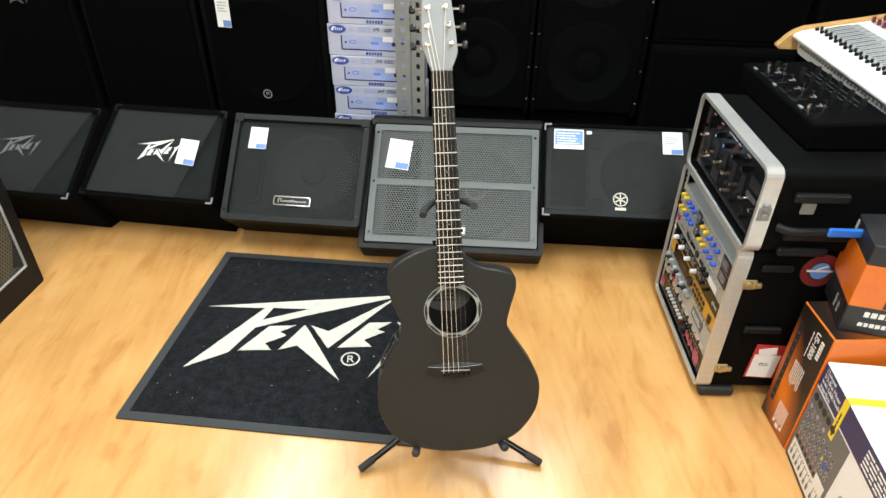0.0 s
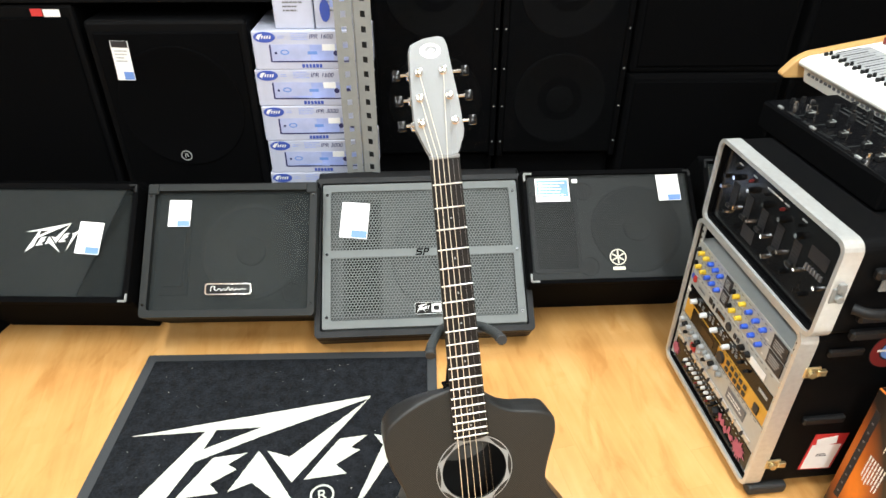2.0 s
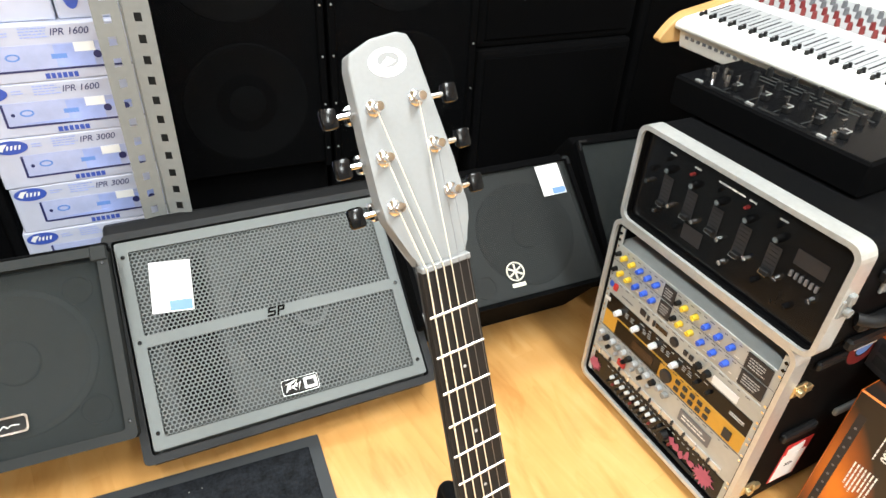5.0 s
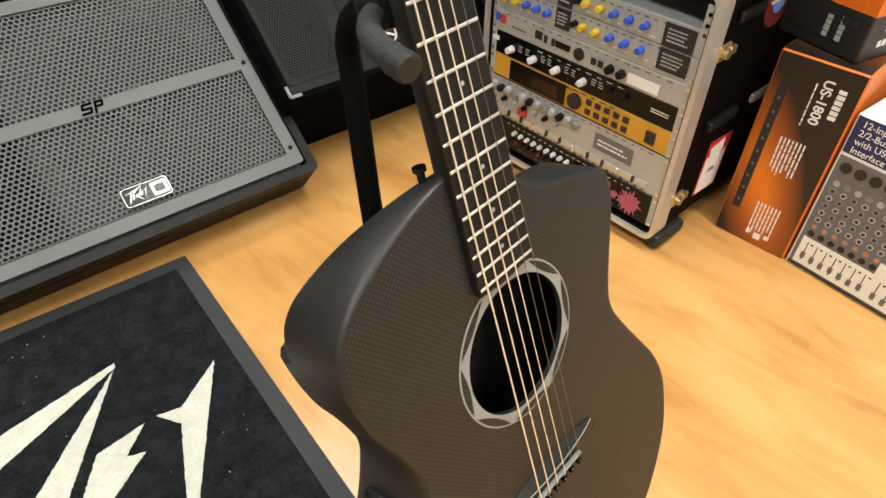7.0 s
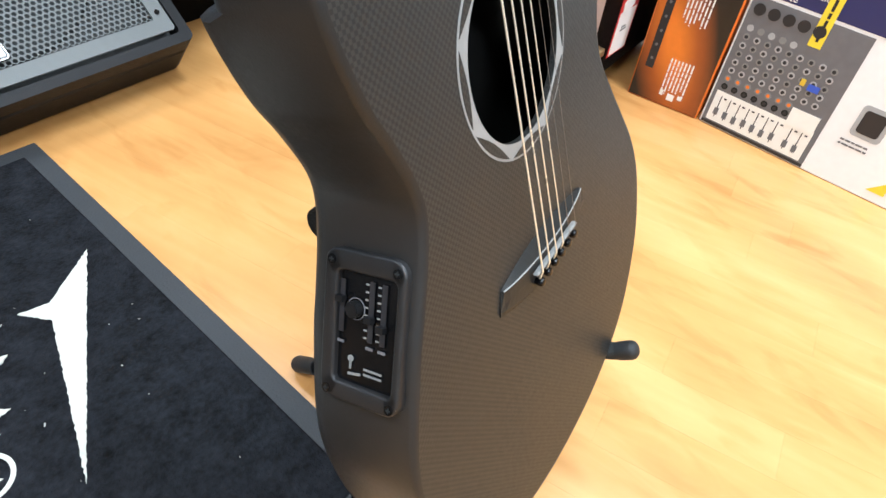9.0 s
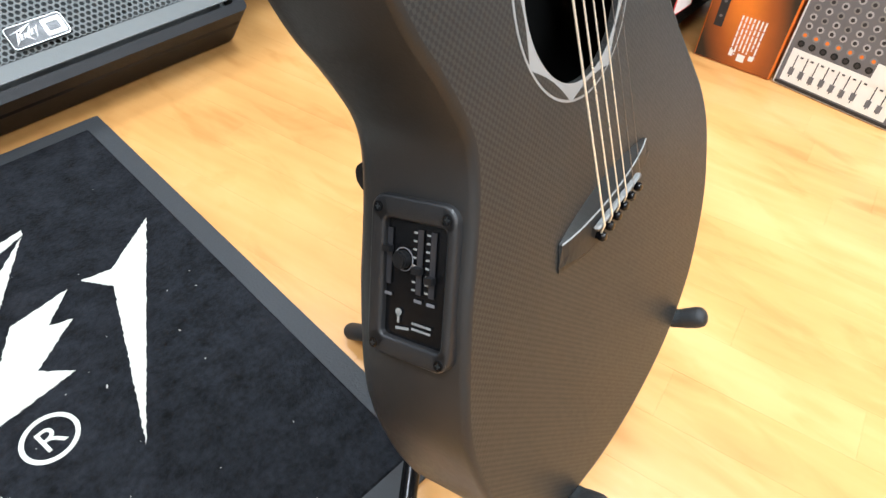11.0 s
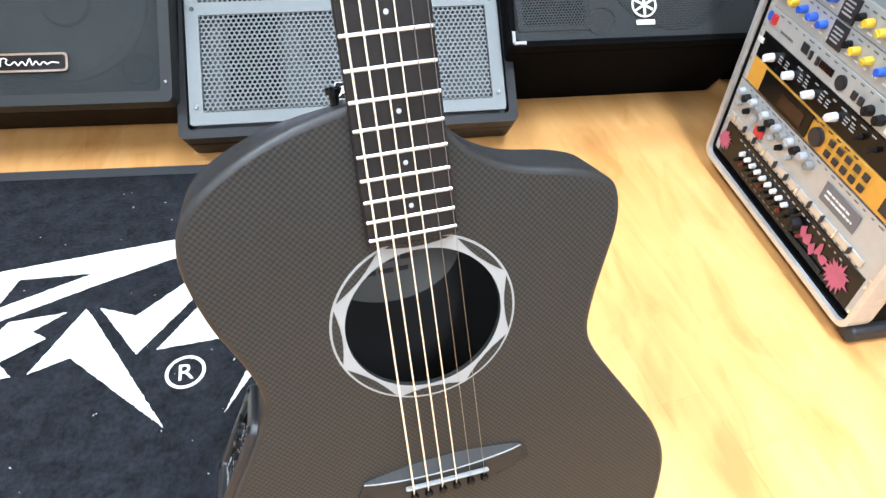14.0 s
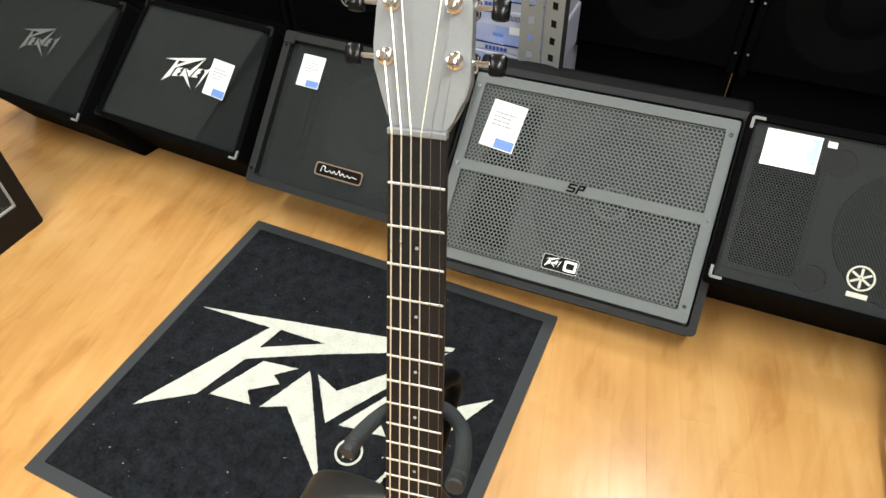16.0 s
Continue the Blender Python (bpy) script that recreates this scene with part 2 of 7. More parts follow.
M = {
    "wood_floor": plank_wood(),
    "carbon": carbon(),
    "case_dark": mat("dark_moulded_case", (0.0085, 0.009, 0.010), 0.5, var=0.14, bump=0.3, bump_scale=500, spec=0.22),
    "emblem_dull": mat("dull_grey_print", (0.115, 0.125, 0.125), 0.6, var=0.06),
    "sticker_blue": mat("glossy_blue_print", (0.10, 0.24, 0.62), 0.30, var=0.25, grain=40, blotch=14, coat=0.5),
    "sticker_white": mat("glossy_white_paper", (0.72, 0.73, 0.78), 0.30, var=0.05, coat=0.5),
    "knob_white": mat("pale_plastic", (0.62, 0.63, 0.64), 0.35, var=0.05),
    "preamp_plastic": mat("grained_preamp_plastic", (0.0135, 0.0135, 0.014), 0.34, var=0.12, bump=0.12, bump_scale=900, spec=0.45),
    "bridge_satin": mat("satin_bridge", (0.018, 0.018, 0.017), 0.45, var=0.08, grain=200, spec=0.2),
    "satin": mat("satin_black_composite", (0.015, 0.0145, 0.014), 0.42, var=0.1, grain=300, bump=0.08, bump_scale=900, spec=0.4),
    "black_paint": mat("black_texture_paint", (0.0024, 0.0024, 0.0027), 0.6, var=0.2, bump=0.35, bump_scale=700, spec=0.06),
    "black_carpet": mat("black_carpet", (0.0020, 0.0020, 0.0023), 0.95, var=0.3, bump=0.9, bump_scale=900, spec=0.06),
    "black_plastic": mat("black_plastic", (0.0065, 0.0065, 0.007), 0.5, var=0.12, bump=0.2, bump_scale=600, spec=0.22),
    "black_gloss": mat("black_gloss", (0.004, 0.004, 0.0045), 0.2, var=0.1, spec=0.26),
    "rubber": mat("black_rubber", (0.014, 0.0145, 0.015), 0.6, var=0.15, bump=0.3, bump_scale=500),
    "foam": mat("black_foam", (0.0165, 0.0195, 0.020), 0.8, var=0.2, bump=0.5, bump_scale=600),
    "grey_plate": mat("grey_steel_plate", (0.100, 0.110, 0.109), 0.5, metal=0.0, var=0.08, bump=0.1),
    "grey_frame": mat("dark_grey_frame", (0.017, 0.0185, 0.0185), 0.6, var=0.1, bump=0.2, spec=0.18),
    "grille_dark": see_through(mat("black_grille_cloth", (0.029, 0.033, 0.033), 0.85, var=0.12, grain=400, bump=0.4, bump_scale=1500, spec=0.15), 0.52),
    "grille_steel": mat("black_perforated_steel", (0.024, 0.026, 0.0265), 0.55, var=0.1, spec=0.22),
    "front_black": mat("black_front_cloth", (0.0017, 0.0017, 0.0019), 0.9, var=0.15, spec=0.03),
    "grille_thin": see_through(mat("thin_grille_cloth", (0.0025, 0.0025, 0.0028), 0.9, var=0.1, spec=0.06), 0.62),
    "cone_black": mat("black_cone", (0.007, 0.007, 0.007), 0.8, var=0.15, spec=0.15),
    "baffle": mat("dark_baffle", (0.042, 0.046, 0.046), 0.8, var=0.12, spec=0.1),
    "baffle_grey": mat("grey_baffle", (0.060, 0.064, 0.063), 0.8, var=0.12, spec=0.1),
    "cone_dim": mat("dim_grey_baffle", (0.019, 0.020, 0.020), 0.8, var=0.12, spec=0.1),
    "cone": mat("paper_cone", (0.085, 0.09, 0.09), 0.7, var=0.15, spec=0.2),
    "silver": mat("brushed_aluminium", (0.58, 0.585, 0.575), 0.34, metal=0.6, var=0.12, grain=90),
    "chrome": mat("chrome", (0.75, 0.75, 0.76), 0.12, metal=1.0, var=0.04),
    "brass": mat("yellowed_zinc", (0.55, 0.45, 0.26), 0.35, metal=0.9, var=0.15),
    "grey_steel": mat("grey_painted_steel", (0.20, 0.205, 0.20), 0.5, var=0.1, bump=0.1),
    "mat_pile": mat("mat_pile", (0.0096, 0.0105, 0.0128), 0.95, var=0.95, grain=130, blotch=38, bump=1.0, bump_scale=260, spec=0.15),
    "mat_white": mat("mat_white_pile", (0.56, 0.56, 0.50), 0.95, var=0.14, grain=160, blotch=30, bump=1.0, bump_scale=260, spec=0.15),
    "mat_edge": mat("mat_rubber_edge", (0.027, 0.030, 0.033), 0.7, var=0.12, bump=0.4, bump_scale=300),
    "white_print": mat("white_print", (0.72, 0.72, 0.70), 0.5, var=0.05),
    "carton_paper": mat("coated_carton", (0.44, 0.46, 0.57), 0.55, var=0.08, grain=20, blotch=7),
    "paper": mat("white_paper", (0.78, 0.78, 0.78), 0.6, var=0.04),
    "blue_print": mat("blue_print", (0.13, 0.25, 0.60), 0.5, var=0.06),
    "pale_blue": mat("pale_blue_print", (0.30, 0.37, 0.68), 0.5, var=0.18, grain=20, blotch=9),
    "paper_blue": mat("bluish_print", (0.36, 0.40, 0.60), 0.5, var=0.12, grain=30, blotch=12),
    "deep_blue": mat("deep_blue_print", (0.035, 0.075, 0.36), 0.45, var=0.08),
    "navy": mat("navy_print", (0.018, 0.022, 0.10), 0.45, var=0.08),
    "ink": mat("ink_print", (0.015, 0.015, 0.018), 0.5, var=0.05),
    "grey_print": mat("grey_print", (0.13, 0.13, 0.14), 0.5, var=0.12),
    "orange": mat("orange_print", (0.68, 0.16, 0.013), 0.4, var=0.10),
    "yellow": mat("yellow_tape", (0.80, 0.62, 0.03), 0.45, var=0.06),
    "red": mat("red_print", (0.50, 0.03, 0.03), 0.5, var=0.08),
    "dull_red": mat("dark_red_plastic", (0.16, 0.018, 0.018), 0.4, var=0.06),
    "pink": mat("pink_print", (0.40, 0.085, 0.15), 0.5, var=0.15),
    "amber": mat("amber_panel", (0.58, 0.30, 0.035), 0.4, var=0.08),
    "knob_yellow": mat("yellow_plastic", (0.60, 0.42, 0.03), 0.4, var=0.05),
    "knob_blue": mat("blue_plastic", (0.03, 0.09, 0.50), 0.4, var=0.05),
    "knob_grey": mat("grey_plastic", (0.35, 0.36, 0.37), 0.4, var=0.06),
    "panel_silver": mat("silver_panel", (0.44, 0.46, 0.455), 0.40, metal=0.3, var=0.08),
    "cream": mat("cream_panel", (0.78, 0.775, 0.73), 0.4, var=0.05),
    "light_wood": mat("oiled_beech", (0.52, 0.30, 0.11), 0.45, var=0.12, grain=25),
    "bronze": mat("bronze_string", (0.92, 0.85, 0.70), 0.3, metal=0.6, var=0.06),
    "steel_string": mat("steel_string", (0.28, 0.28, 0.29), 0.4, metal=1.0, var=0.05),
    "ebony": mat("ebony_board", (0.010, 0.0085, 0.008), 0.5, var=0.3, grain=80, bump=0.1, spec=0.26),
    "fret": mat("nickel_fret", (0.86, 0.86, 0.84), 0.36, metal=0.85, var=0.04),
    "head_silver": mat("silver_grey_composite", (0.20, 0.203, 0.205), 0.5, metal=0.1, var=0.06, grain=300),
    "rosette": mat("rosette_silver", (0.25, 0.255, 0.25), 0.4, var=0.08),
    "dark_inside": mat("dark_inside", (0.012, 0.012, 0.012), 0.8, var=0.2),
    "label_paper": mat("label_paper", (0.11, 0.105, 0.095), 0.7, var=0.05),
    "bone": mat("white_bone", (0.60, 0.58, 0.48), 0.45, var=0.05),
    "beige_cloth": mat("beige_grille_cloth", (0.11, 0.095, 0.062), 0.9, var=0.5, grain=260, bump=0.15, bump_scale=300),
    "blue_strap": mat("blue_plastic_strap", (0.02, 0.14, 0.55), 0.4, var=0.05),
    "wall": mat("painted_wall", (0.74, 0.73, 0.71), 0.8, var=0.05, bump=0.1),
    # wall colour darkened in place of an unlit space, to dim reflections
    "dimmed_wall": mat("dull_painted_wall", (0.36, 0.35, 0.33), 0.8, var=0.08, bump=0.1),
    "ceiling": mat("ceiling_tile", (0.75, 0.75, 0.73), 0.9, var=0.04),
    "dark_wall": mat("dark_wall", (0.004, 0.004, 0.004), 0.9, var=0.1),
    "led_dark": mat("smoked_window", (0.02, 0.008, 0.006), 0.15, var=0.05),
}
glow = bpy.data.materials.new("tube_diffuser")
glow.use_nodes = True
glow.node_tree.nodes["Principled BSDF"].inputs["Emission Color"].default_value = (1, 0.97, 0.9, 1)
glow.node_tree.nodes["Principled BSDF"].inputs["Emission Strength"].default_value = 6.0
M["glow"] = glow


# ---- building blocks ----
def thing(name, m, label, category, group=""):
    ob = new(name)
    ob.empty_display_size = 0.05
    ob.matrix_basis = m
    return tagged(ob, label, category, group)


def link(name, bm, material, smooth=False):
    me = bpy.data.meshes.new(name)
    bmesh.ops.recalc_face_normals(bm, faces=bm.faces)
    if smooth:
        for f in bm.faces:
            f.smooth = True
    bm.to_mesh(me)
    bm.free()
    me.materials.append(M[material] if isinstance(material, str) else material)
    if smooth:
        me.set_sharp_from_angle(angle=radians(38))
    return new(name, me)


def part(name, bm, material, parent, label="", smooth=False, m=None):
    ob = link(name, bm, material, smooth)
    ob.parent = parent
    if m is not None:
        ob.matrix_basis = m
    return tagged(ob, label)


def again(ob, m, parent=None):
    """One more piece on the same mesh."""
    o = new(ob.name.split(".")[0], ob.data)
    o.parent = parent or ob.parent
    o.matrix_basis = m
    for k in ("label",):
        if k in ob:
            o[k] = ob[k]
    return o


def box(w, d, h, at=(0, 0, 0), bev=0.0, seg=1, m=None):
    """A block centred at the place given."""
    bm = bmesh.new()
    bmesh.ops.create_cube(bm, size=1, matrix=Matrix.LocRotScale(at, None, (w, d, h)))
    if bev:
        bmesh.ops.bevel(bm, geom=bm.edges[:], offset=bev, segments=seg, affect="EDGES", profile=0.5)
    if m is not None:
        bm.transform(m)
    return bm


def join(*bms):
    out = bms[0]
    for b in bms[1:]:
        me = bpy.data.meshes.new("tmp")
        b.to_mesh(me)
        b.free()
        out.from_mesh(me)
        bpy.data.meshes.remove(me)
    return out


def prism(points, depth, bev=0.0, seg=1, m=None):
    """A flat outline in x, y raised by depth along z."""
    bm = bmesh.new()
    lo = [bm.verts.new((x, y, 0)) for x, y in points]
    hi = [bm.verts.new((x, y, depth)) for x, y in points]
    n = len(points)
    bm.faces.new(lo[::-1])
    bm.faces.new(hi)
    for k in range(n):
        bm.faces.new((lo[k], lo[(k + 1) % n], hi[(k + 1) % n], hi[k]))
    if bev:
        bmesh.ops.bevel(bm, geom=bm.edges[:], offset=bev, segments=seg, affect="EDGES", profile=0.5)
    if m is not None:
        bm.transform(m)
    return bm


def cyl(r, h, at=(0, 0, 0), axis="z", n=20, r2=None, bev=0.0, m=None):
    bm = bmesh.new()
    bmesh.ops.create_cone(bm, cap_ends=True, segments=n, radius1=r, radius2=r if r2 is None else r2, depth=h)
    if bev:
        bmesh.ops.bevel(bm, geom=[e for e in bm.edges if len(e.link_faces) == 2 and any(len(f.verts) > 4 for f in e.link_faces)], offset=bev, segments=2, affect="EDGES")
    turn = {"z": Matrix(), "x": pose(0, 0, 0, 0, 90, 0), "y": pose(0, 0, 0, 90, 0, 0)}[axis]
    bm.transform(Matrix.Translation(at) @ turn)
    if m is not None:
        bm.transform(m)
    return bm


def lathe(profile, n=28, m=None, closed=False):
    """A profile of (radius, height) turned about z."""
    bm = bmesh.new()
    rings = []
    for r, z in profile:
        if r < 1e-6:
            rings.append([bm.verts.new((0, 0, z))])
        else:
            rings.append([bm.verts.new((r * math.cos(2 * math.pi * k / n), r * math.sin(2 * math.pi * k / n), z)) for k in range(n)])
    for a, b in zip(rings, rings[1:]):
        for k in range(n):
            i, j = k, (k + 1) % n
            if len(a) == 1 and len(b) == 1:
                continue
            if len(a) == 1:
                bm.faces.new((a[0], b[i], b[j]))
            elif len(b) == 1:
                bm.faces.new((a[i], a[j], b[0]))
            else:
                bm.faces.new((a[i], a[j], b[j], b[i]))
    if m is not None:
        bm.transform(m)
    return bm


def tube(points, r, n=10, caps=True):
    """A round bar along a line of points; r is one radius or one for each point."""
    bm = bmesh.new()
    pts = [Vector(p) for p in points]
    radii = r if isinstance(r, (list, tuple)) else [r] * len(pts)
    rings = []
    side = None
    for k, p in enumerate(pts):
        way = (pts[min(k + 1, len(pts) - 1)] - pts[max(k - 1, 0)]).normalized()
        if side is None:
            side = way.orthogonal().normalized()
        side = (side - way * side.dot(way)).normalized()
        up = way.cross(side)
        rings.append([bm.verts.new(p + radii[k] * (math.cos(2 * math.pi * j / n) * side + math.sin(2 * math.pi * j / n) * up)) for j in range(n)])
    for a, b in zip(rings, rings[1:]):
        for j in range(n):
            bm.faces.new((a[j], a[(j + 1) % n], b[(j + 1) % n], b[j]))
    if caps:
        bm.faces.new(rings[0][::-1])
        bm.faces.new(rings[-1])
    return bm


def curve_through(ctrl, steps, closed=False):
    """A smooth line through control points (Catmull-Rom)."""
    c = [Vector(p) for p in ctrl]
    n = len(c)
    out = []
    for k in range(n if closed else n - 1):
        p = [c[(k + j) % n] if closed else c[min(max(k + j, 0), n - 1)] for j in (-1, 0, 1, 2)]
        for s in range(steps):
            t = s / steps
            out.append(0.5 * (2 * p[1] + (p[2] - p[0]) * t + (2 * p[0] - 5 * p[1] + 4 * p[2] - p[3]) * t * t + (3 * p[1] - p[0] - 3 * p[2] + p[3]) * t ** 3))
    if not closed:
        out.append(c[-1])
    return out


def rounded(w, h, r, n=5, at=(0, 0)):
    """The outline of a rectangle with round corners."""
    pts = []
    for cx, cy, a0 in ((w / 2 - r, h / 2 - r, 0), (-w / 2 + r, h / 2 - r, 90), (-w / 2 + r, -h / 2 + r, 180), (w / 2 - r, -h / 2 + r, 270)):
        for k in range(n + 1):
            a = radians(a0 + 90 * k / n)
            pts.append((at[0] + cx + r * math.cos(a), at[1] + cy + r * math.sin(a)))
    return pts


def frame_ring(outer, inner, depth, m=None):
    """A flat frame between two outlines of the same count, raised along z."""
    bm = bmesh.new()
    n = len(outer)
    rows = [[bm.verts.new((x, y, z)) for x, y in line] for line, z in ((outer, 0), (outer, depth), (inner, depth), (inner, 0))]
    for a, b in zip(rows, rows[1:] + rows[:1]):
        for k in range(n):
            bm.faces.new((a[k], a[(k + 1) % n], b[(k + 1) % n], b[k]))
    if m is not None:
        bm.transform(m)
    return bm


def hex_grille(w, h, pitch, hole, thick=0.0012):
    """A sheet with staggered round holes that go through it, centred, in x and y."""
    verts, faces = [], []
    rows = max(1, int(h / (pitch * 0.866)))
    cols = max(1, int(w / pitch))
    y0 = -(rows - 1) * pitch * 0.866 / 2
    R = pitch / math.sqrt(3)
    corner = [(R * math.cos(radians(60 * k + 30)), R * math.sin(radians(60 * k + 30))) for k in range(6)]
    ring = [(hole * math.cos(radians(60 * k + 30)), hole * math.sin(radians(60 * k + 30))) for k in range(6)]
    for i in range(rows):
        odd = i % 2
        for j in range(cols - odd):
            cx, cy = (j - (cols - 1 - odd) / 2) * pitch, y0 + i * pitch * 0.866
            b = len(verts)
            verts += [(cx + x, cy + y, 0) for x, y in corner] + [(cx + x, cy + y, 0) for x, y in ring] + [(cx + x, cy + y, -thick) for x, y in ring]
            for k in range(6):
                l = (k + 1) % 6
                faces += [(b + k, b + l, b + 6 + l, b + 6 + k), (b + 6 + k, b + 6 + l, b + 12 + l, b + 12 + k)]
    return verts, faces


def sheet(name, data, material, parent, m, label=""):
    me = bpy.data.meshes.new(name)
    me.from_pydata(data[0], [], data[1])
    bm = bmesh.new()
    bm.from_mesh(me)
    bmesh.ops.remove_doubles(bm, verts=bm.verts, dist=1e-5)
    bm.to_mesh(me)
    bm.free()
    me.materials.append(M[material])
    ob = new(name, me)
    ob.parent, ob.matrix_basis = parent, m
    return tagged(ob, label)


def text(words, size, material, parent, m, name="print", depth=0.0003, align="LEFT", slant=0.0, bold=0.0):
    """Lettering in the built-in font, as a thin mesh."""
    cu = bpy.data.curves.new(name, "FONT")
    cu.body, cu.size, cu.extrude, cu.align_x, cu.shear, cu.offset = words, size, depth, align, slant, bold
    tmp = bpy.data.objects.new("tmp", cu)
    scene.collection.objects.link(tmp)
    dg = bpy.context.evaluated_depsgraph_get()
    dg.update()
    me = bpy.data.meshes.new_from_object(tmp.evaluated_get(dg))
    bpy.data.objects.remove(tmp)
    me.name = name
    me.materials.clear()
    me.materials.append(M[material])
    ob = new(name, me)
    ob.parent, ob.matrix_basis = parent, m
    return ob


def glyphs(n, w, h, seed, thick=0.0005):
    """A row of plain solid blocks in place of a brand name, along x, centred."""
    rng = random.Random(seed)
    out = bmesh.new()
    step = w / n
    for k in range(n):
        bmesh.ops.create_cube(out, size=1, matrix=Matrix.LocRotScale((-w / 2 + (k + 0.5) * step, 0, thick / 2), None, (step * rng.uniform(0.68, 0.84), h, thick)))
    return out


def bars(w, h, rows, seed, fill=0.8, thick=0.0005):
    """Lines of unreadable print as plain bars, centred, in x and y."""
    rng = random.Random(seed)
    out = bmesh.new()
    for k in range(rows):
        y = h / 2 - (k + 0.5) * h / rows
        x = -w / 2
        end = w / 2 - rng.random() * w * 0.3
        while x < end:
            l = min(w * (0.08 + 0.16 * rng.random()), end - x)
            bmesh.ops.create_cube(out, size=1, matrix=Matrix.LocRotScale((x + l / 2, y, thick / 2), None, (l, h / rows * 0.5 * fill, thick)))
            x += l + w * 0.03
    return out


# ---- room ----
def setting(name, bm, material, label, smooth=False):
    ob = link(name, bm, material, smooth)
    return tagged(ob, label, name.split("_")[0], kind="structure")


X0, X1, Y0, Y1, TOP = -3.6, 3.4, -4.4, 2.35, 2.85
setting("wall_north", box(X1 - X0 + 0.3, 0.15, TOP, ((X0 + X1) / 2, Y1 + 0.075, TOP / 2)), "dark_wall", "dark painted wall behind the stacked loudspeakers")
# unseen closing wall, darkened so the guitar's top reflects less light
setting("wall_south", box(X1 - X0 + 0.3, 0.15, TOP, ((X0 + X1) / 2, Y0 - 0.075, TOP / 2)), "dimmed_wall", "plain unseen wall, darkened to stand for the unlit shop beyond")
# the side walls are unseen too, kept pale to bounce light
setting("wall_west", box(0.15, Y1 - Y0, TOP, (X0 - 0.075, (Y0 + Y1) / 2, TOP / 2)), "wall", "plain beige painted wall")
setting("wall_east", box(0.15, Y1 - Y0, TOP, (X1 + 0.075, (Y0 + Y1) / 2, TOP / 2)), "wall", "plain beige painted wall")
setting("ceiling", box(X1 - X0 + 0.3, Y1 - Y0 + 0.3, 0.1, ((X0 + X1) / 2, (Y0 + Y1) / 2, TOP + 0.05)), "ceiling", "white tiled ceiling")
for fx, fy in FITTINGS:
    lamp = thing("ceiling_light", pose(fx, fy, 2.85), "white fluorescent ceiling light with a glowing diffuser", "lamp", "ceiling lights")
    part("frame", frame_ring(rounded(0.36, 1.26, 0.01), rounded(0.31, 1.21, 0.01), -0.06), "paper", lamp)
    part("diffuser", box(0.31, 1.21, 0.02, (0, 0, -0.03)), "glow", lamp)

# floor of separate planks laid on a dark bed
FLOOR_TURN = pose(0, 0, 0, 0, 0, 12)

# ---- floor mat ----
mat_thing = thing("floor_mat", pose(-0.956, 0.072, 0), "black pile floor mat with a jagged white emblem and rubber edge", "mat")
MW, MD = 0.894, 0.821
EDGE = (MW / 2 - 0.010, MD / 2 - 0.017)
part("rubber_edge", frame_ring(rounded(MW, MD, 0.004, 4, EDGE), rounded(MW - 0.056, MD - 0.056, 0.003, 4, EDGE), 0.006), "mat_edge", mat_thing, "dark grey rubber edge")
part("carpet", box(MW - 0.056, MD - 0.056, 0.007, (*EDGE, 0.004), bev=0.002), "mat_pile", mat_thing, "black carpet pile")


def shard(points, z=0.0072, h=0.0012):
    # the cut edge of the pile is slightly ragged
    rr = random.Random(len(points) * 7 + int(points[0][0] * 1000))
    line = []
    for k, (x, y) in enumerate(points):
        a, b = Vector((0.987 * x, 0.992 * y)), Vector((0.987 * points[(k + 1) % len(points)][0], 0.992 * points[(k + 1) % len(points)][1]))
        steps = max(1, int((b - a).length / 0.0035))
        side = Vector((-(b - a).y, (b - a).x)).normalized()
        line += [a.lerp(b, j / steps) + (side * rr.uniform(-0.0009, 0.0009) if j else Vector((0, 0))) for j in range(steps)]
    return prism([tuple(p) for p in line], h, m=Matrix.Translation((0, 0, z)))


SHARDS = [
    [(0.057, 0.484), (0.700, 0.620), (0.699, 0.611), (0.415, 0.479), (0.406, 0.509), (0.283, 0.502), (0.254, 0.497)],
    [(0.265, 0.436), (0.406, 0.509), (0.415, 0.479), (0.254, 0.396)],
    [(0.254, 0.497), (0.283, 0.502), (0.265, 0.436), (0.254, 0.396), (0.209, 0.273), (0.094, 0.193)],
    [(0.237, 0.285), (0.299, 0.408), (0.386, 0.422), (0.343, 0.386), (0.369, 0.369), (0.311, 0.327), (0.340, 0.299)],
    [(0.363, 0.302), (0.415, 0.427), (0.432, 0.408), (0.588, 0.194), (0.418, 0.328)],
    [(0.437, 0.428), (0.501, 0.406), (0.695, 0.607), (0.519, 0.327)],
    [(0.549, 0.334), (0.626, 0.463), (0.701, 0.475), (0.660, 0.434), (0.686, 0.425), (0.625, 0.379), (0.657, 0.351)],
    [(0.720, 0.477), (0.757, 0.469), (0.836, 0.527), (0.671, 0.212), (0.746, 0.440)],
]
for s in SHARDS:
    part("emblem_shard", shard(s), "mat_white", mat_thing, "white pile shard of the emblem")
ring_at = Matrix.Translation((0.594, 0.286, 0.0072)) @ pose(0, 0, 0, 0, 0, 9)
circle = [(0.030 * math.cos(2 * math.pi * k / 32), 0.030 * math.sin(2 * math.pi * k / 32)) for k in range(32)]
inner = [(0.025 * x / 0.030, 0.025 * y / 0.030) for x, y in circle]
part("emblem_ring", frame_ring(circle, inner, 0.0012), "mat_white", mat_thing, m=ring_at)
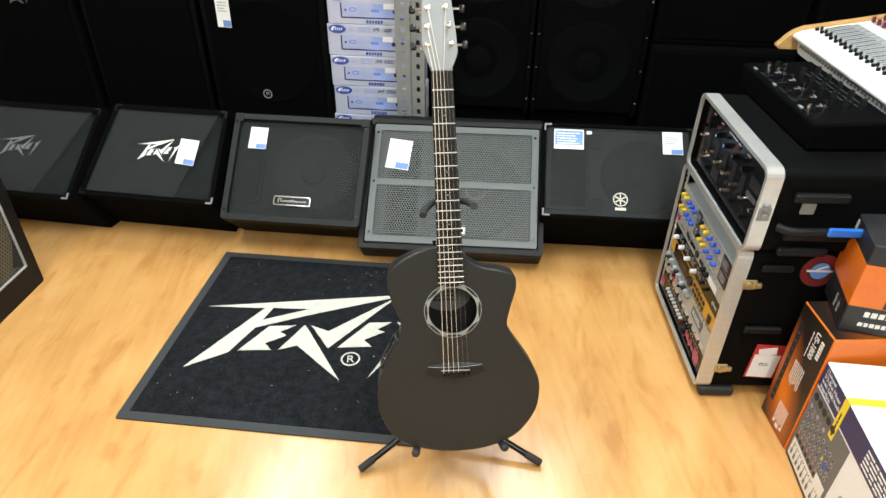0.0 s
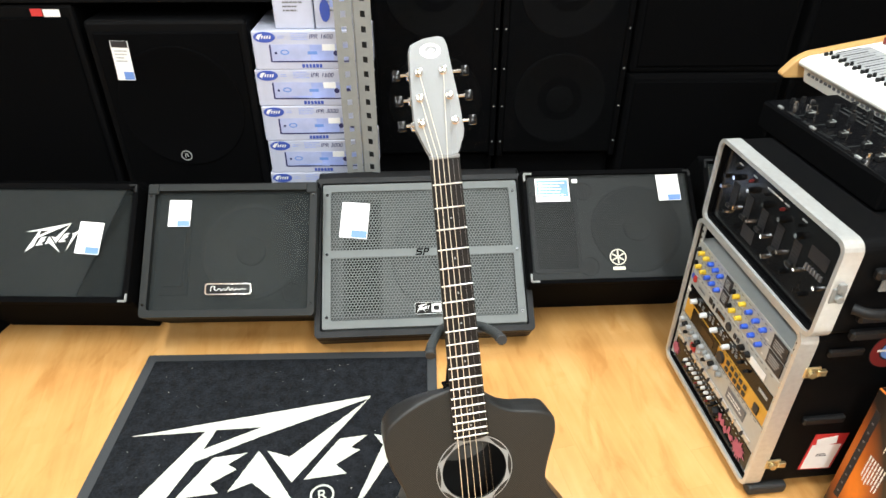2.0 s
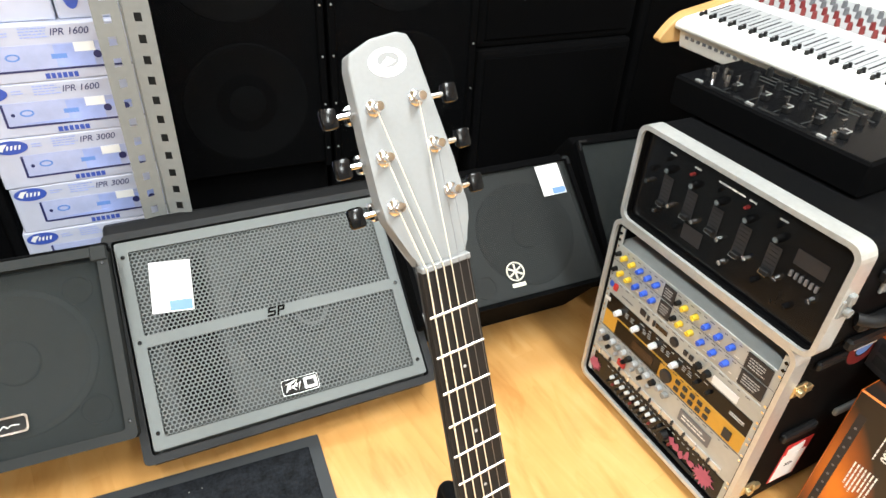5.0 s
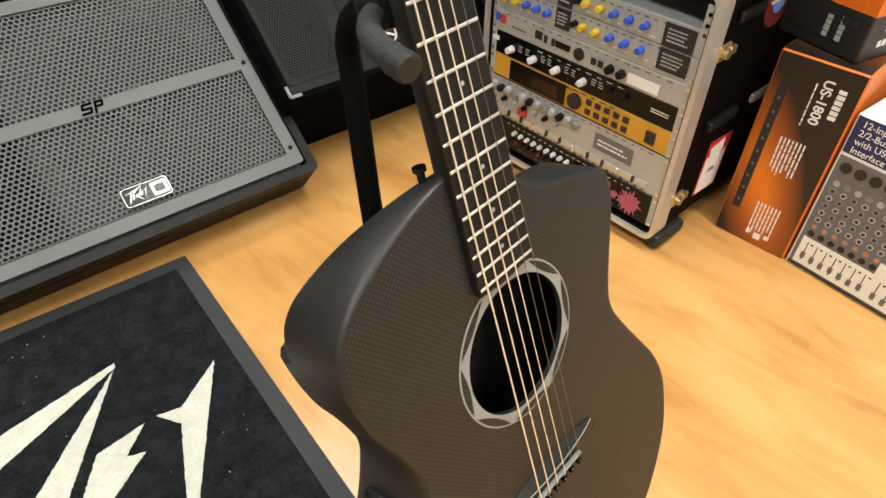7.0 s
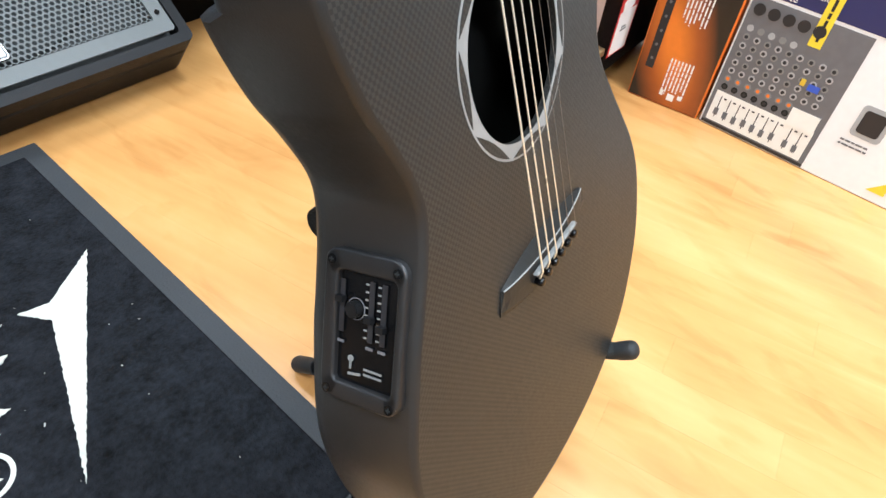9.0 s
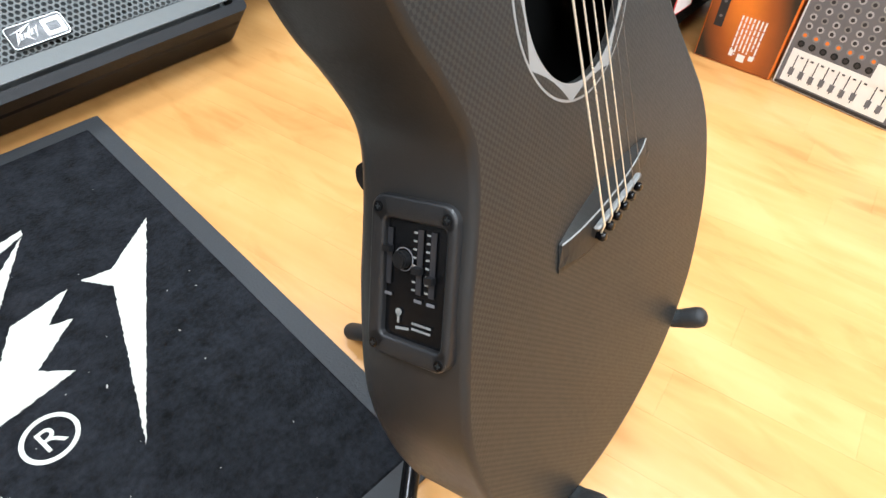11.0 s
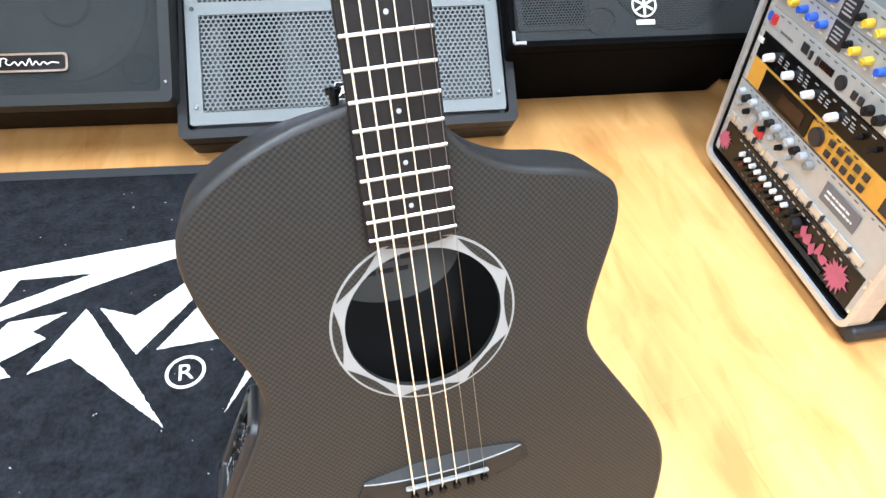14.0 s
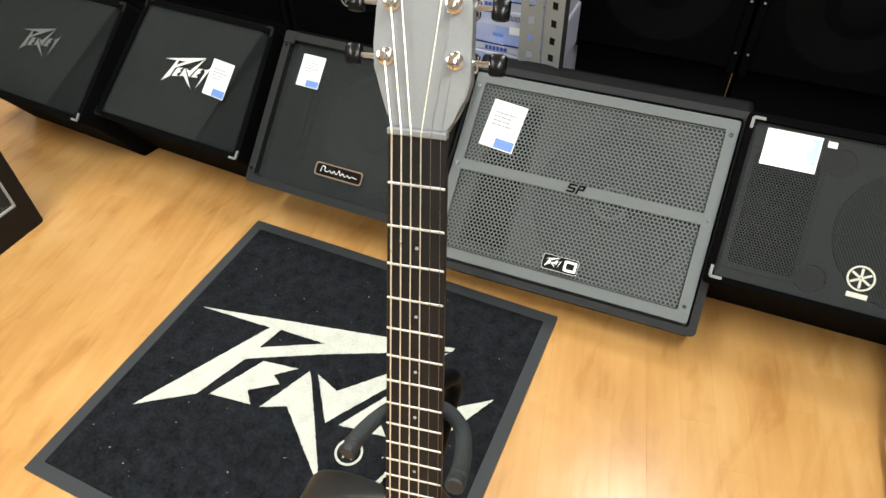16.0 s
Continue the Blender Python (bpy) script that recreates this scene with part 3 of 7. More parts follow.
text("R", 0.042, "mat_white", mat_thing, ring_at @ pose(-0.013, -0.0145, 0.0008), name="emblem_letter", depth=0.0006)
# lint and scraps of paper on the pile
lint = bmesh.new()
rng = random.Random(5)
for k in range(95):
    x, y, s = rng.uniform(0.05, 0.83), rng.uniform(0.04, 0.76), rng.uniform(0.0005, 0.0016) * (1.0 if k % 9 else 1.7)
    bmesh.ops.create_cube(lint, size=1, matrix=Matrix.LocRotScale((x, y, 0.0084), Euler((rng.random(), rng.random(), rng.random() * 6)), (s * rng.uniform(0.6, 2.5), s * 0.7, 0.0006)))
tagged(part("lint", lint, "mat_white", mat_thing, "pale lint and crumbs on the pile"), kind="stuff")


# ---- wedge monitors ----
YZ = Matrix(((0, 0, 1, 0), (1, 0, 0, 0), (0, 1, 0, 0), (0, 0, 0, 1)))


def wedge(name, x, y, turn, w, profile, material, label, recess=0.03, rim=0.02, rim_material=None, bev=0.006):
    """A floor monitor. profile: front foot, lower and upper edge of the baffle, then the back, in y and z from the front foot line.
    Returns the thing, its baffle's pose, and the baffle's width and height."""
    ob = thing(name, pose(x, y, 0, 0, 0, turn), label, "loudspeaker", "floor monitors")
    (by, bz), (cy, cz) = profile[1], profile[2]
    slope = math.atan2(cz - bz, cy - by)
    high = math.hypot(cy - by, cz - bz)
    ny, nz = math.sin(slope) * recess, -math.cos(slope) * recess
    inner = [profile[0], (by + ny, bz + nz), (cy + ny, cz + nz), *profile[3:]]
    part("cabinet", prism(inner, w, bev=bev, seg=2, m=Matrix.Translation((-w / 2, 0, 0)) @ YZ), material, ob)
    F = Matrix.Translation((0, (by + cy) / 2, (bz + cz) / 2)) @ pose(0, 0, 0, math.degrees(slope), 0, 0)
    part("rim", frame_ring(rounded(w, high, 0.012, 4), rounded(w - 2 * rim, high - 2 * rim, 0.008, 4), recess + 0.002, m=Matrix.Translation((0, 0, -recess))), rim_material or material, ob, m=F)
    return ob, F, w - 2 * rim, high - 2 * rim


def driver(parent, F, x, y, r, z=-0.028, material="cone"):
    """A cone with its surround and dust cap."""
    ob = part("woofer", lathe([(r, 0), (r * 0.98, 0.006), (r * 0.9, 0.009), (r * 0.84, 0.004), (r * 0.3, -0.0), (r * 0.28, 0.008), (r * 0.18, 0.014), (0, 0.016)], 40), material, parent, "dark paper cone", True, m=F @ Matrix.Translation((x, y, z)))
    return ob


def port(parent, F, x, y, r, z=-0.028):
    part("port", lathe([(r * 1.15, 0), (r * 1.12, 0.006), (r, 0.006), (r * 0.95, 0.0), (0, 0.0005)], 24), "dark_inside", parent, "round bass port", True, m=F @ Matrix.Translation((x, y, z)))


def price_tag(parent, m, w, h, turn=0.0, seed=1):
    """A paper price tag with lines of print and a blue corner."""
    m = m @ pose(0, 0, 0, 0, 0, turn)
    tag = part("price_tag", box(w, h, 0.0008, (0, 0, 0.0004)), "paper", parent, "white paper price tag with a blue corner", m=m)
    part("print", bars(w * 0.7, h * 0.34, 4, seed), "knob_grey", tag, m=Matrix.Translation((0, h * 0.12, 0.0008)))
    part("blue_block", box(w * 0.55, h * 0.2, 0.0005, (w * 0.2, -h * 0.38, 0.00105)), "blue_print", tag)
    return tag


def bracket(parent, F, x, y, sx, sy, s=0.022, material=""):
    """A metal corner."""
    bm = join(box(s, 0.006, 0.004, (sx * s / 2, 0, 0)), box(0.006, s, 0.004, (0, sy * s / 2, 0)))
    part("corner_bracket", bm, material or ("grey_steel" if sx < 0 < sy else "black_plastic"), parent, "worn metal corner", m=F @ Matrix.Translation((x, y, 0.004)))


def emblem_small(parent, m, s, material="white_print"):
    """The jagged emblem, small, as flat shards."""
    bm = bmesh.new()
    for points in SHARDS:
        bm2 = prism([((x - 0.45) * s, (y - 0.4) * s) for x, y in points], 0.0008)
        bm = join(bm, bm2)
    return part("emblem", bm, material, parent, "jagged white emblem", m=m)


# grey steel-faced monitor
sp, F, gw, gh = wedge("floor_monitor", -0.106, 0.931, 2.0, 0.675, [(0, 0), (-0.075, 0.092), (0.328, 0.424), (0.405, 0.412), (0.45, 0.32), (0.45, 0)], "black_plastic", "black wedge floor monitor with a grey perforated steel grille", recess=0.035, rim=0.018, rim_material="case_dark", bev=0.012)
part("baffle", box(gw - 0.004, gh - 0.004, 0.003, (0, 0, -0.0345)), "baffle_grey", sp, m=F)
cone_ = driver(sp, F, 0.084, -0.010, 0.186, -0.033, "baffle")
part("dust_ring", frame_ring([(0.040 * math.cos(k * math.pi / 16), 0.040 * math.sin(k * math.pi / 16)) for k in range(32)], [(0.032 * math.cos(k * math.pi / 16), 0.032 * math.sin(k * math.pi / 16)) for k in range(32)], 0.004), "cone", cone_, "grey ring round the dust cap", m=Matrix.Translation((0, 0, 0.0135)))
part("horn", frame_ring(rounded(0.125, 0.39, 0.01), rounded(0.100, 0.36, 0.01), 0.008), "grey_frame", sp, m=F @ Matrix.Translation((-0.190, 0.0, -0.034)))
part("horn_mouth", box(0.102, 0.362, 0.003, (-0.190, 0.0, -0.031)), "black_paint", sp, m=F)
PW, PH = 0.628, 0.472
plate = part("grille_frame", frame_ring(rounded(PW, PH, 0.006), rounded(PW - 0.052, PH - 0.05, 0.004), 0.003), "grey_plate", sp, "grey painted steel frame", m=F @ Matrix.Translation((0, 0, 0.002)))
part("middle_bar", box(PW - 0.05, 0.026, 0.003, (0, 0.0, 0.0016)), "grey_plate", plate)
for sy in (-1, 1):
    sheet("perforated_sheet", hex_grille(PW - 0.046, (PH - 0.05) / 2 - 0.008, 0.0098, 0.0041), "grey_plate", plate, Matrix.Translation((0, sy * 0.1105, 0.0012)), "grey perforated steel")
for sx in (-1, 1):
    for y in (-0.2, 0, 0.2):
        bm = cyl(0.0045, 0.003, (0, 0, 0), n=10)
        part("screw", bm, "black_gloss", plate, m=Matrix.Translation((sx * (PW / 2 - 0.014), y, 0.004)))
mark_ = join(box(0.018, 0.0045, 0.001, (-0.010, 0.009, 0)), box(0.0045, 0.010, 0.0011, (-0.018, 0.005, 0)), box(0.018, 0.0045, 0.0012, (-0.011, 0, 0)), box(0.0045, 0.010, 0.0011, (-0.003, -0.005, 0)), box(0.018, 0.0045, 0.001, (-0.011, -0.009, 0)),
    box(0.0045, 0.024, 0.0011, (0.005, -0.001, 0)), box(0.015, 0.0045, 0.001, (0.011, 0.009, 0)), box(0.0045, 0.010, 0.0011, (0.017, 0.005, 0)), box(0.015, 0.0045, 0.001, (0.011, 0.0, 0)))
mark_.transform(Matrix(((1.0, 0.25, 0, 0), (0, 0.95, 0, 0), (0, 0, 2.0, 0), (0, 0, 0, 1))))
part("maker_mark", mark_, "front_black", plate, "small black maker's mark", m=Matrix.Translation((0, 0.001, 0.0036)))
badge = part("badge", prism(rounded(0.085, 0.036, 0.006), 0.004), "black_gloss", plate, "black badge with white print", m=Matrix.Translation((0.012, -0.182, 0.003)))
part("badge_rim", frame_ring(rounded(0.085, 0.036, 0.006), rounded(0.0832, 0.0342, 0.0055), 0.0012), "silver", badge, m=Matrix.Translation((0, 0, 0.004)))
badge_bm = bmesh.new()
for points in SHARDS:
    badge_bm = join(badge_bm, prism([((x - 0.45) * 0.052 - 0.017, (y - 0.38) * 0.062) for x, y in points], 0.001))
part("badge_mark", badge_bm, "white_print", badge, "small jagged white emblem", m=Matrix.Translation((0, 0, 0.004)))
part("badge_field", frame_ring(rounded(0.030, 0.026, 0.003, 5, (0.024, 0)), rounded(0.018, 0.014, 0.002, 5, (0.024, 0)), 0.001), "white_print", badge, "white printed field", m=Matrix.Translation((0, 0, 0.004)))
price_tag(plate, Matrix.Translation((-0.213, 0.112, 0.004)) @ pose(0, 0, 0, 3, 0, 0), 0.088, 0.118, -6, 3)
part("side_knob", cyl(0.012, 0.02, (-0.348, 0.02, 0.11), "x", 14), "black_plastic", sp)

# cloth-faced monitor in a dark grey frame
pw, F, gw, gh = wedge("floor_monitor", -0.697, 1.040, 0.0, 0.52, [(0, 0), (-0.175, 0.165), (0.125, 0.452), (0.16, 0.44), (0.30, 0.26), (0.30, 0)], "black_paint", "black wedge floor monitor with a recessed dark cloth grille", recess=0.045, rim=0.021, rim_material="grey_frame")
part("baffle", box(gw - 0.004, gh - 0.004, 0.004, (0, 0, -0.0425)), "baffle", pw, m=F)
driver(pw, F, 0.055, 0.0, 0.155, -0.0402)
port(pw, F, 0.185, -0.130, 0.028, -0.0402)
port(pw, F, 0.185, 0.130, 0.028, -0.0402)
part("horn", join(box(0.085, 0.25, 0.012, (-0.175, -0.01, -0.036)), box(0.06, 0.2, 0.02, (-0.175, -0.01, -0.03))), "grey_frame", pw, m=F)
part("grille_cloth", box(gw, gh, 0.002, (0, 0, -0.018)), "grille_dark", pw, "dark woven grille cloth", m=F)
nameplate = part("nameplate", prism(rounded(0.140, 0.036, 0.008), 0.003), "black_gloss", pw, "black nameplate with a chrome rim", m=F @ Matrix.Translation((-0.003, -0.122, -0.016)))
part("nameplate_rim", frame_ring(rounded(0.140, 0.036, 0.008), rounded(0.132, 0.028, 0.006), 0.001), "chrome", nameplate, m=Matrix.Translation((0, 0, 0.003)))
wave = [(-0.052, -0.007), (-0.050, 0.008), (-0.040, 0.007), (-0.042, 0.000), (-0.034, -0.004), (-0.026, 0.002), (-0.020, -0.005), (-0.013, 0.002), (-0.006, -0.005), (0.001, 0.007), (0.006, -0.005), (0.012, 0.002), (0.019, -0.005), (0.026, 0.001), (0.033, -0.004), (0.040, 0.000), (0.054, -0.002)]
part("nameplate_mark", tube(curve_through([(x, y, 0) for x, y in wave], 4), 0.0011, 6), "white_print", nameplate, "pale flowing line", m=Matrix.Translation((0, 0, 0.0034)))
price_tag(pw, F @ Matrix.Translation((-0.165, 0.118, -0.014)), 0.068, 0.085, -1, 7)
for sx in (-1, 1):
    part("corner_cap", box(0.034, 0.034, 0.008, (sx * 0.244, 0.192, 0.001), bev=0.003), "grey_frame", pw, m=F)
    for sy in (-1, 1):
        part("rim_screw", cyl(0.0035, 0.003, (sx * 0.2495, sy * 0.170, 0.003), n=8), "black_gloss", pw, m=F)
part("side_knob", cyl(0.014, 0.02, (0.268, -0.04, 0.16), "x", 14), "black_plastic", pw)


# two carpet-covered monitors with the jagged emblem
def lean(ob, y0, y1, w, left, right):
    """Tapers a cabinet: the sides draw in or shift towards its back."""
    for child in ob.children:
        m = child.matrix_basis
        inv = m.inverted()
        for v in child.data.vertices:
            p = m @ v.co
            s, f = p.x / w + 0.5, max(0.0, (p.y - y0) / (y1 - y0))
            p.x += f * (left * (1 - s) + right * s)
            v.co = inv @ p


def carpet_monitor(x, y, turn, tag, left, right, print_material):
    ob, F, gw, gh = wedge("floor_monitor", x, y, turn, 0.535, [(0, 0), (-0.140, 0.208), (0.13, 0.462), (0.165, 0.455), (0.30, 0.25), (0.30, 0)], "black_carpet", "black carpet-covered wedge floor monitor with a jagged emblem on its cloth", recess=0.056, rim=0.018)
    # the cloth is stretched over two faces: the right-hand one falls back to the rim
    a, b = gw / 2, gh / 2
    flat = prism([(-a, -b), (a - 0.145, -b), (a - 0.030, b), (-a, b)], 0.004, m=Matrix.Translation((0, 0, -0.007)))
    fold = bmesh.new()
    vs = [fold.verts.new(p) for p in ((a - 0.145, -b, -0.003), (a, -b, -0.048), (a, b, -0.030), (a - 0.030, b, -0.003))]
    fold.faces.new(vs)
    part("grille_cloth", join(flat, fold), "grille_dark", ob, "dark grey grille cloth stretched over a fold", m=F)
    part("baffle", prism([(-a + 0.002, -b + 0.002), (a - 0.146, -b + 0.002), (a - 0.032, b - 0.002), (-a + 0.002, b - 0.002)], 0.003, m=Matrix.Translation((0, 0, -0.012))), "baffle", ob, m=F)
    lean(ob, -0.140, 0.13, 0.535, left, right)
    emblem_small(ob, F @ Matrix.Translation((0.012, 0.012, -0.002)), 0.215, print_material)
    for sx in (-1, 1):
        for sy in (-1, 1):
            bracket(ob, F, sx * 0.262 + (0 if sy < 0 else (left if sx < 0 else right)), sy * 0.180, -sx, -sy)
    if tag:
        price_tag(ob, F @ Matrix.Translation((0.128, 0.012, 0.0)), 0.074, 0.100, -4, 11)
    return ob


carpet_monitor(-1.245, 1.032, -2.2, True, 0.070, -0.008, "white_print")
carpet_monitor(-1.785, 1.005, -3.0, False, 0.047, 0.047, "emblem_dull")

# perforated steel monitor with a round pale emblem
ym, F, gw, gh = wedge("floor_monitor", 0.483, 1.095, 1.5, 0.545, [(0, 0), (-0.165, 0.225), (0.115, 0.462), (0.15, 0.45), (0.28, 0.3), (0.28, 0)], "black_carpet", "black wedge floor monitor with a fine perforated steel grille", recess=0.03, rim=0.012)
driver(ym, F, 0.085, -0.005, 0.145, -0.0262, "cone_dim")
for sy in (-1, 1):
    port(ym, F, -0.075, sy * 0.125, 0.028, -0.0262)
part("horn", frame_ring(rounded(0.15, 0.27, 0.01), rounded(0.13, 0.25, 0.01), 0.012), "grey_frame", ym, m=F @ Matrix.Translation((-0.175, -0.01, -0.0265)))
part("horn_mouth", box(0.13, 0.25, 0.003, (-0.175, -0.01, -0.0255)), "black_paint", ym, m=F)
sheet("perforated_sheet", hex_grille(gw - 0.006, gh - 0.004, 0.0062, 0.0025), "grille_steel", ym, F @ Matrix.Translation((0, 0, -0.004)), "fine black perforated steel")
disc = part("round_emblem", frame_ring([(0.026 * math.cos(2 * math.pi * k / 28), 0.026 * math.sin(2 * math.pi * k / 28)) for k in range(28)], [(0.0225 * math.cos(2 * math.pi * k / 28), 0.0225 * math.sin(2 * math.pi * k / 28)) for k in range(28)], 0.002), "bone", ym, "round pale emblem", m=F @ Matrix.Translation((0.008, -0.104, -0.003)))
star = bmesh.new()
for k in range(6):
    star = join(star, box(0.0045, 0.019, 0.0018, (0, 0.011, 0.001), m=pose(0, 0, 0, 0, 0, 60 * k)))
part("emblem_star", star, "bone", disc)
part("emblem_bar", box(0.038, 0.010, 0.0018, (0, -0.036, 0.001)), "bone", disc)
for sx in (-1, 1):
    for sy in (-1, 1):
        bracket(ym, F, sx * 0.266, sy * 0.176, -sx, -sy, 0.024 if sx < 0 else 0.018, "grey_steel" if sx < 0 else "case_dark")
part("baffle", box(gw - 0.004, gh - 0.004, 0.004, (0, 0, -0.0285)), "baffle", ym, m=F)
sticker = part("sticker", box(0.108, 0.078, 0.0008, (0, 0, 0)), "sticker_white", ym, "blue and white printed sticker", m=F @ Matrix.Translation((-0.178, 0.122, -0.002)))
part("sticker_field", box(0.100, 0.056, 0.0006, (0, 0.005, 0.0006)), "sticker_blue", sticker)
part("print", bars(0.088, 0.05, 5, 21), "white_print", sticker, m=Matrix.Translation((0, 0.003, 0.0009)))
price_tag(ym, F @ Matrix.Translation((0.196, 0.122, -0.002)), 0.072, 0.088, 1, 13)
part("paper_scrap", box(0.018, 0.013, 0.001, (-0.105, 0.150, 0.0)), "paper", ym, m=F @ pose(0, 0, 0, 0, 0, 0))

# last monitor of the row, half behind the rack case
lm, F, gw, gh = wedge("floor_monitor", 1.09, 1.14, -2.0, 0.56, [(0, 0), (-0.15, 0.2), (0.13, 0.47), (0.17, 0.46), (0.3, 0.3), (0.3, 0)], "black_carpet", "plain black carpet-covered wedge floor monitor", recess=0.02, rim=0.016)
part("grille_cloth", box(gw, gh, 0.006, (0, 0, -0.01)), "grille_dark", lm, "black grille cloth", m=F)
for sy in (-1, 1):
    bracket(lm, F, -0.272, sy * 0.186, 1, -sy, 0.026)


# ---- back row: shelving, loudspeakers, boxes ----
def slotted_post(x, y, z0, z1, turn):
    ob = thing("shelf_upright", pose(x, y, z0, 0, 0, turn), "grey slotted steel shelving upright", "shelf")
    h = z1 - z0
    for side, name in ((-1, "flange"), (1, "flange")):
        # a flange with two rows of key-hole slots cut through it
        verts, faces = [], []
        n = int(h / 0.045)
        w, pitch = 0.054, h / n
        for k in range(n):
            zc = (k + 0.5) * pitch
            xs = [0, w * 0.36, w * 0.64, w]
            zs = [zc - pitch / 2, zc - 0.009, zc + 0.009, zc + pitch / 2]
            b = len(verts)
            verts += [(side * x_, 0, z_) for z_ in zs for x_ in xs]
            faces += [(b + 4 * i + j, b + 4 * i + j + 1, b + 4 * i + j + 5, b + 4 * i + j + 4) for i in range(3) for j in range(3) if (i, j) != (1, 1)]
        f = sheet(name, (verts, faces), "grey_steel", ob, Matrix.Translation((side * 0.003, 0, 0)) @ pose(0, 0, 0, 0, 0, -side * 18))
    part("web", box(0.004, 0.05, h, (0, 0.03, h / 2)), "grey_steel", ob)
    part("backing", box(0.045, 0.004, h, (0.025, 0.055, h / 2)), "dark_inside", ob)
    return ob


slotted_post(-0.306, 1.335, 0.0, 2.3, 0)


def big_speaker(x, y, z, w, d, h, style, label):
    """A tall cabinet seen from the front; origin at the middle of its base's front."""
    ob = thing("loudspeaker", pose(x, y, z), label, "loudspeaker", "stacked loudspeakers")
    part("cabinet", box(w, d, h, (0, d / 2, h / 2), bev=0.012, seg=2), "black_paint", ob)
    return ob


UP = pose(0, 0, 0, 90, 0, 0)  # x right, y up, z towards the room

# moulded loudspeaker with a large woofer behind a cloth front
mk = big_speaker(-0.900, 1.425, 0.0, 0.50, 0.42, 0.885, "", "black moulded loudspeaker with a large woofer and a small round emblem")
part("front_cloth", box(0.45, 0.012, 0.82, (0, -0.004, 0.44), bev=0.004), "front_black", mk)
part("woofer_ring", lathe([(0.205, 0), (0.203, 0.003), (0.195, 0.003), (0.190, 0.001), (0.05, 0.0005), (0, 0.001)], 48), "front_black", mk, "glossy surround", True, m=Matrix.Translation((0.0, -0.0105, 0.605)) @ UP)
em = part("round_emblem", cyl(0.019, 0.004, n=24), "black_gloss", mk, m=Matrix.Translation((-0.018, -0.0155, 0.438)) @ UP)
part("emblem_ring", frame_ring([(0.019 * math.cos(k / 4), 0.019 * math.sin(k / 4)) for k in range(25)], [(0.015 * math.cos(k / 4), 0.015 * math.sin(k / 4)) for k in range(25)], 0.001, m=Matrix.Translation((0, 0, 0.002))), "silver", em)
part("emblem_mark", join(box(0.010, 0.003, 0.001, (0, 0.006, 0.0025)), box(0.003, 0.016, 0.001, (-0.004, 0, 0.0025)), box(0.003, 0.010, 0.001, (0.004, -0.002, 0.0025), m=pose(0, 0, 0, 0, 0, 25))), "silver", em)
t1 = price_tag(mk, Matrix.Translation((-0.150, -0.0145, 0.765)) @ UP, 0.055, 0.125, -2, 31)
part("top_band", box(0.05, 0.02, 0.0006, (0, 0.052, 0.0011)), "ink", t1)

hp_ = big_speaker(-1.42, 1.45, 0.0, 0.48, 0.42, 0.93, "", "black loudspeaker cabinet with a small label near its top")
part("front_cloth", box(0.44, 0.012, 0.86, (0, -0.004, 0.46), bev=0.004), "front_black", hp_)
part("front_label", box(0.05, 0.001, 0.022, (0.18, -0.012, 0.905)), "paper", hp_, "small white label")
part("front_label", box(0.035, 0.001, 0.022, (0.135, -0.012, 0.907)), "red", hp_, "small red label")

# dual woofer cabinets
def twin_speaker(x, z):
    ob = big_speaker(x, 1.56, z, 0.435, 0.5, 0.79, "", "tall black twin-woofer loudspeaker with a dark grille")
    part("grille_cloth", box(0.39, 0.004, 0.75, (0, -0.020, 0.395)), "grille_thin", ob)
    for zz in (0.21, 0.59):
        part("woofer", lathe([(0.165, 0), (0.162, 0.008), (0.15, 0.008), (0.14, 0.002), (0.05, -0.004), (0.048, 0.004), (0.03, 0.010), (0, 0.012)], 40), "cone_black", ob, "dark paper cone", True, m=Matrix.Translation((0, -0.002, zz)) @ UP)
    for sx in (-1, 1):
        part("edge_strip", box(0.02, 0.02, 0.79, (sx * 0.207, -0.012, 0.395), bev=0.003), "front_black", ob)
        for k in range(6):
            part("screw", cyl(0.003, 0.002, (0, 0, 0), n=8), "grey_steel", ob, m=Matrix.Translation((sx * 0.207, -0.023, 0.06 + 0.134 * k)) @ UP)
    return ob


for x in (-0.062, 0.382):
    for z in (0.362, 1.154):
        twin_speaker(x, z)
for x in (-0.062, 0.382):
    plinth = thing("speaker_plinth", pose(x, 1.60, 0), "black carpeted block under the stacked loudspeakers", "plinth")
    part("block", box(0.43, 0.46, 0.361, (0, 0.23, 0.1805), bev=0.008), "black_carpet", plinth)

# plain covered cabinets further along
def plain_cabinet(x, y, z, w, h, d=0.45):
    ob = thing("loudspeaker", pose(x, y, z), "black carpeted loudspeaker cabinet with a plain front", "loudspeaker", "stacked loudspeakers")
    part("cabinet", box(w, d, h, (0, d / 2, h / 2), bev=0.015, seg=2), "black_carpet", ob)
    part("front_cloth", box(w - 0.05, 0.01, h - 0.05, (0, -0.002, h / 2), bev=0.003), "front_black", ob)
    return ob


plain_cabinet(0.90, 1.57, 0.0, 0.56, 0.655)
plain_cabinet(0.90, 1.58, 0.657, 0.56, 0.70)
plain_cabinet(0.90, 1.58, 1.359, 0.56, 0.6)
plain_cabinet(1.52, 1.60, 0.0, 0.6, 1.2)
plain_cabinet(1.52, 1.60, 1.202, 0.6, 0.7)
far_one = plain_cabinet(-1.98, 1.47, 0.0, 0.55, 0.93)
tagged(far_one, "black carpeted loudspeaker cabinet with a small dull jagged emblem")
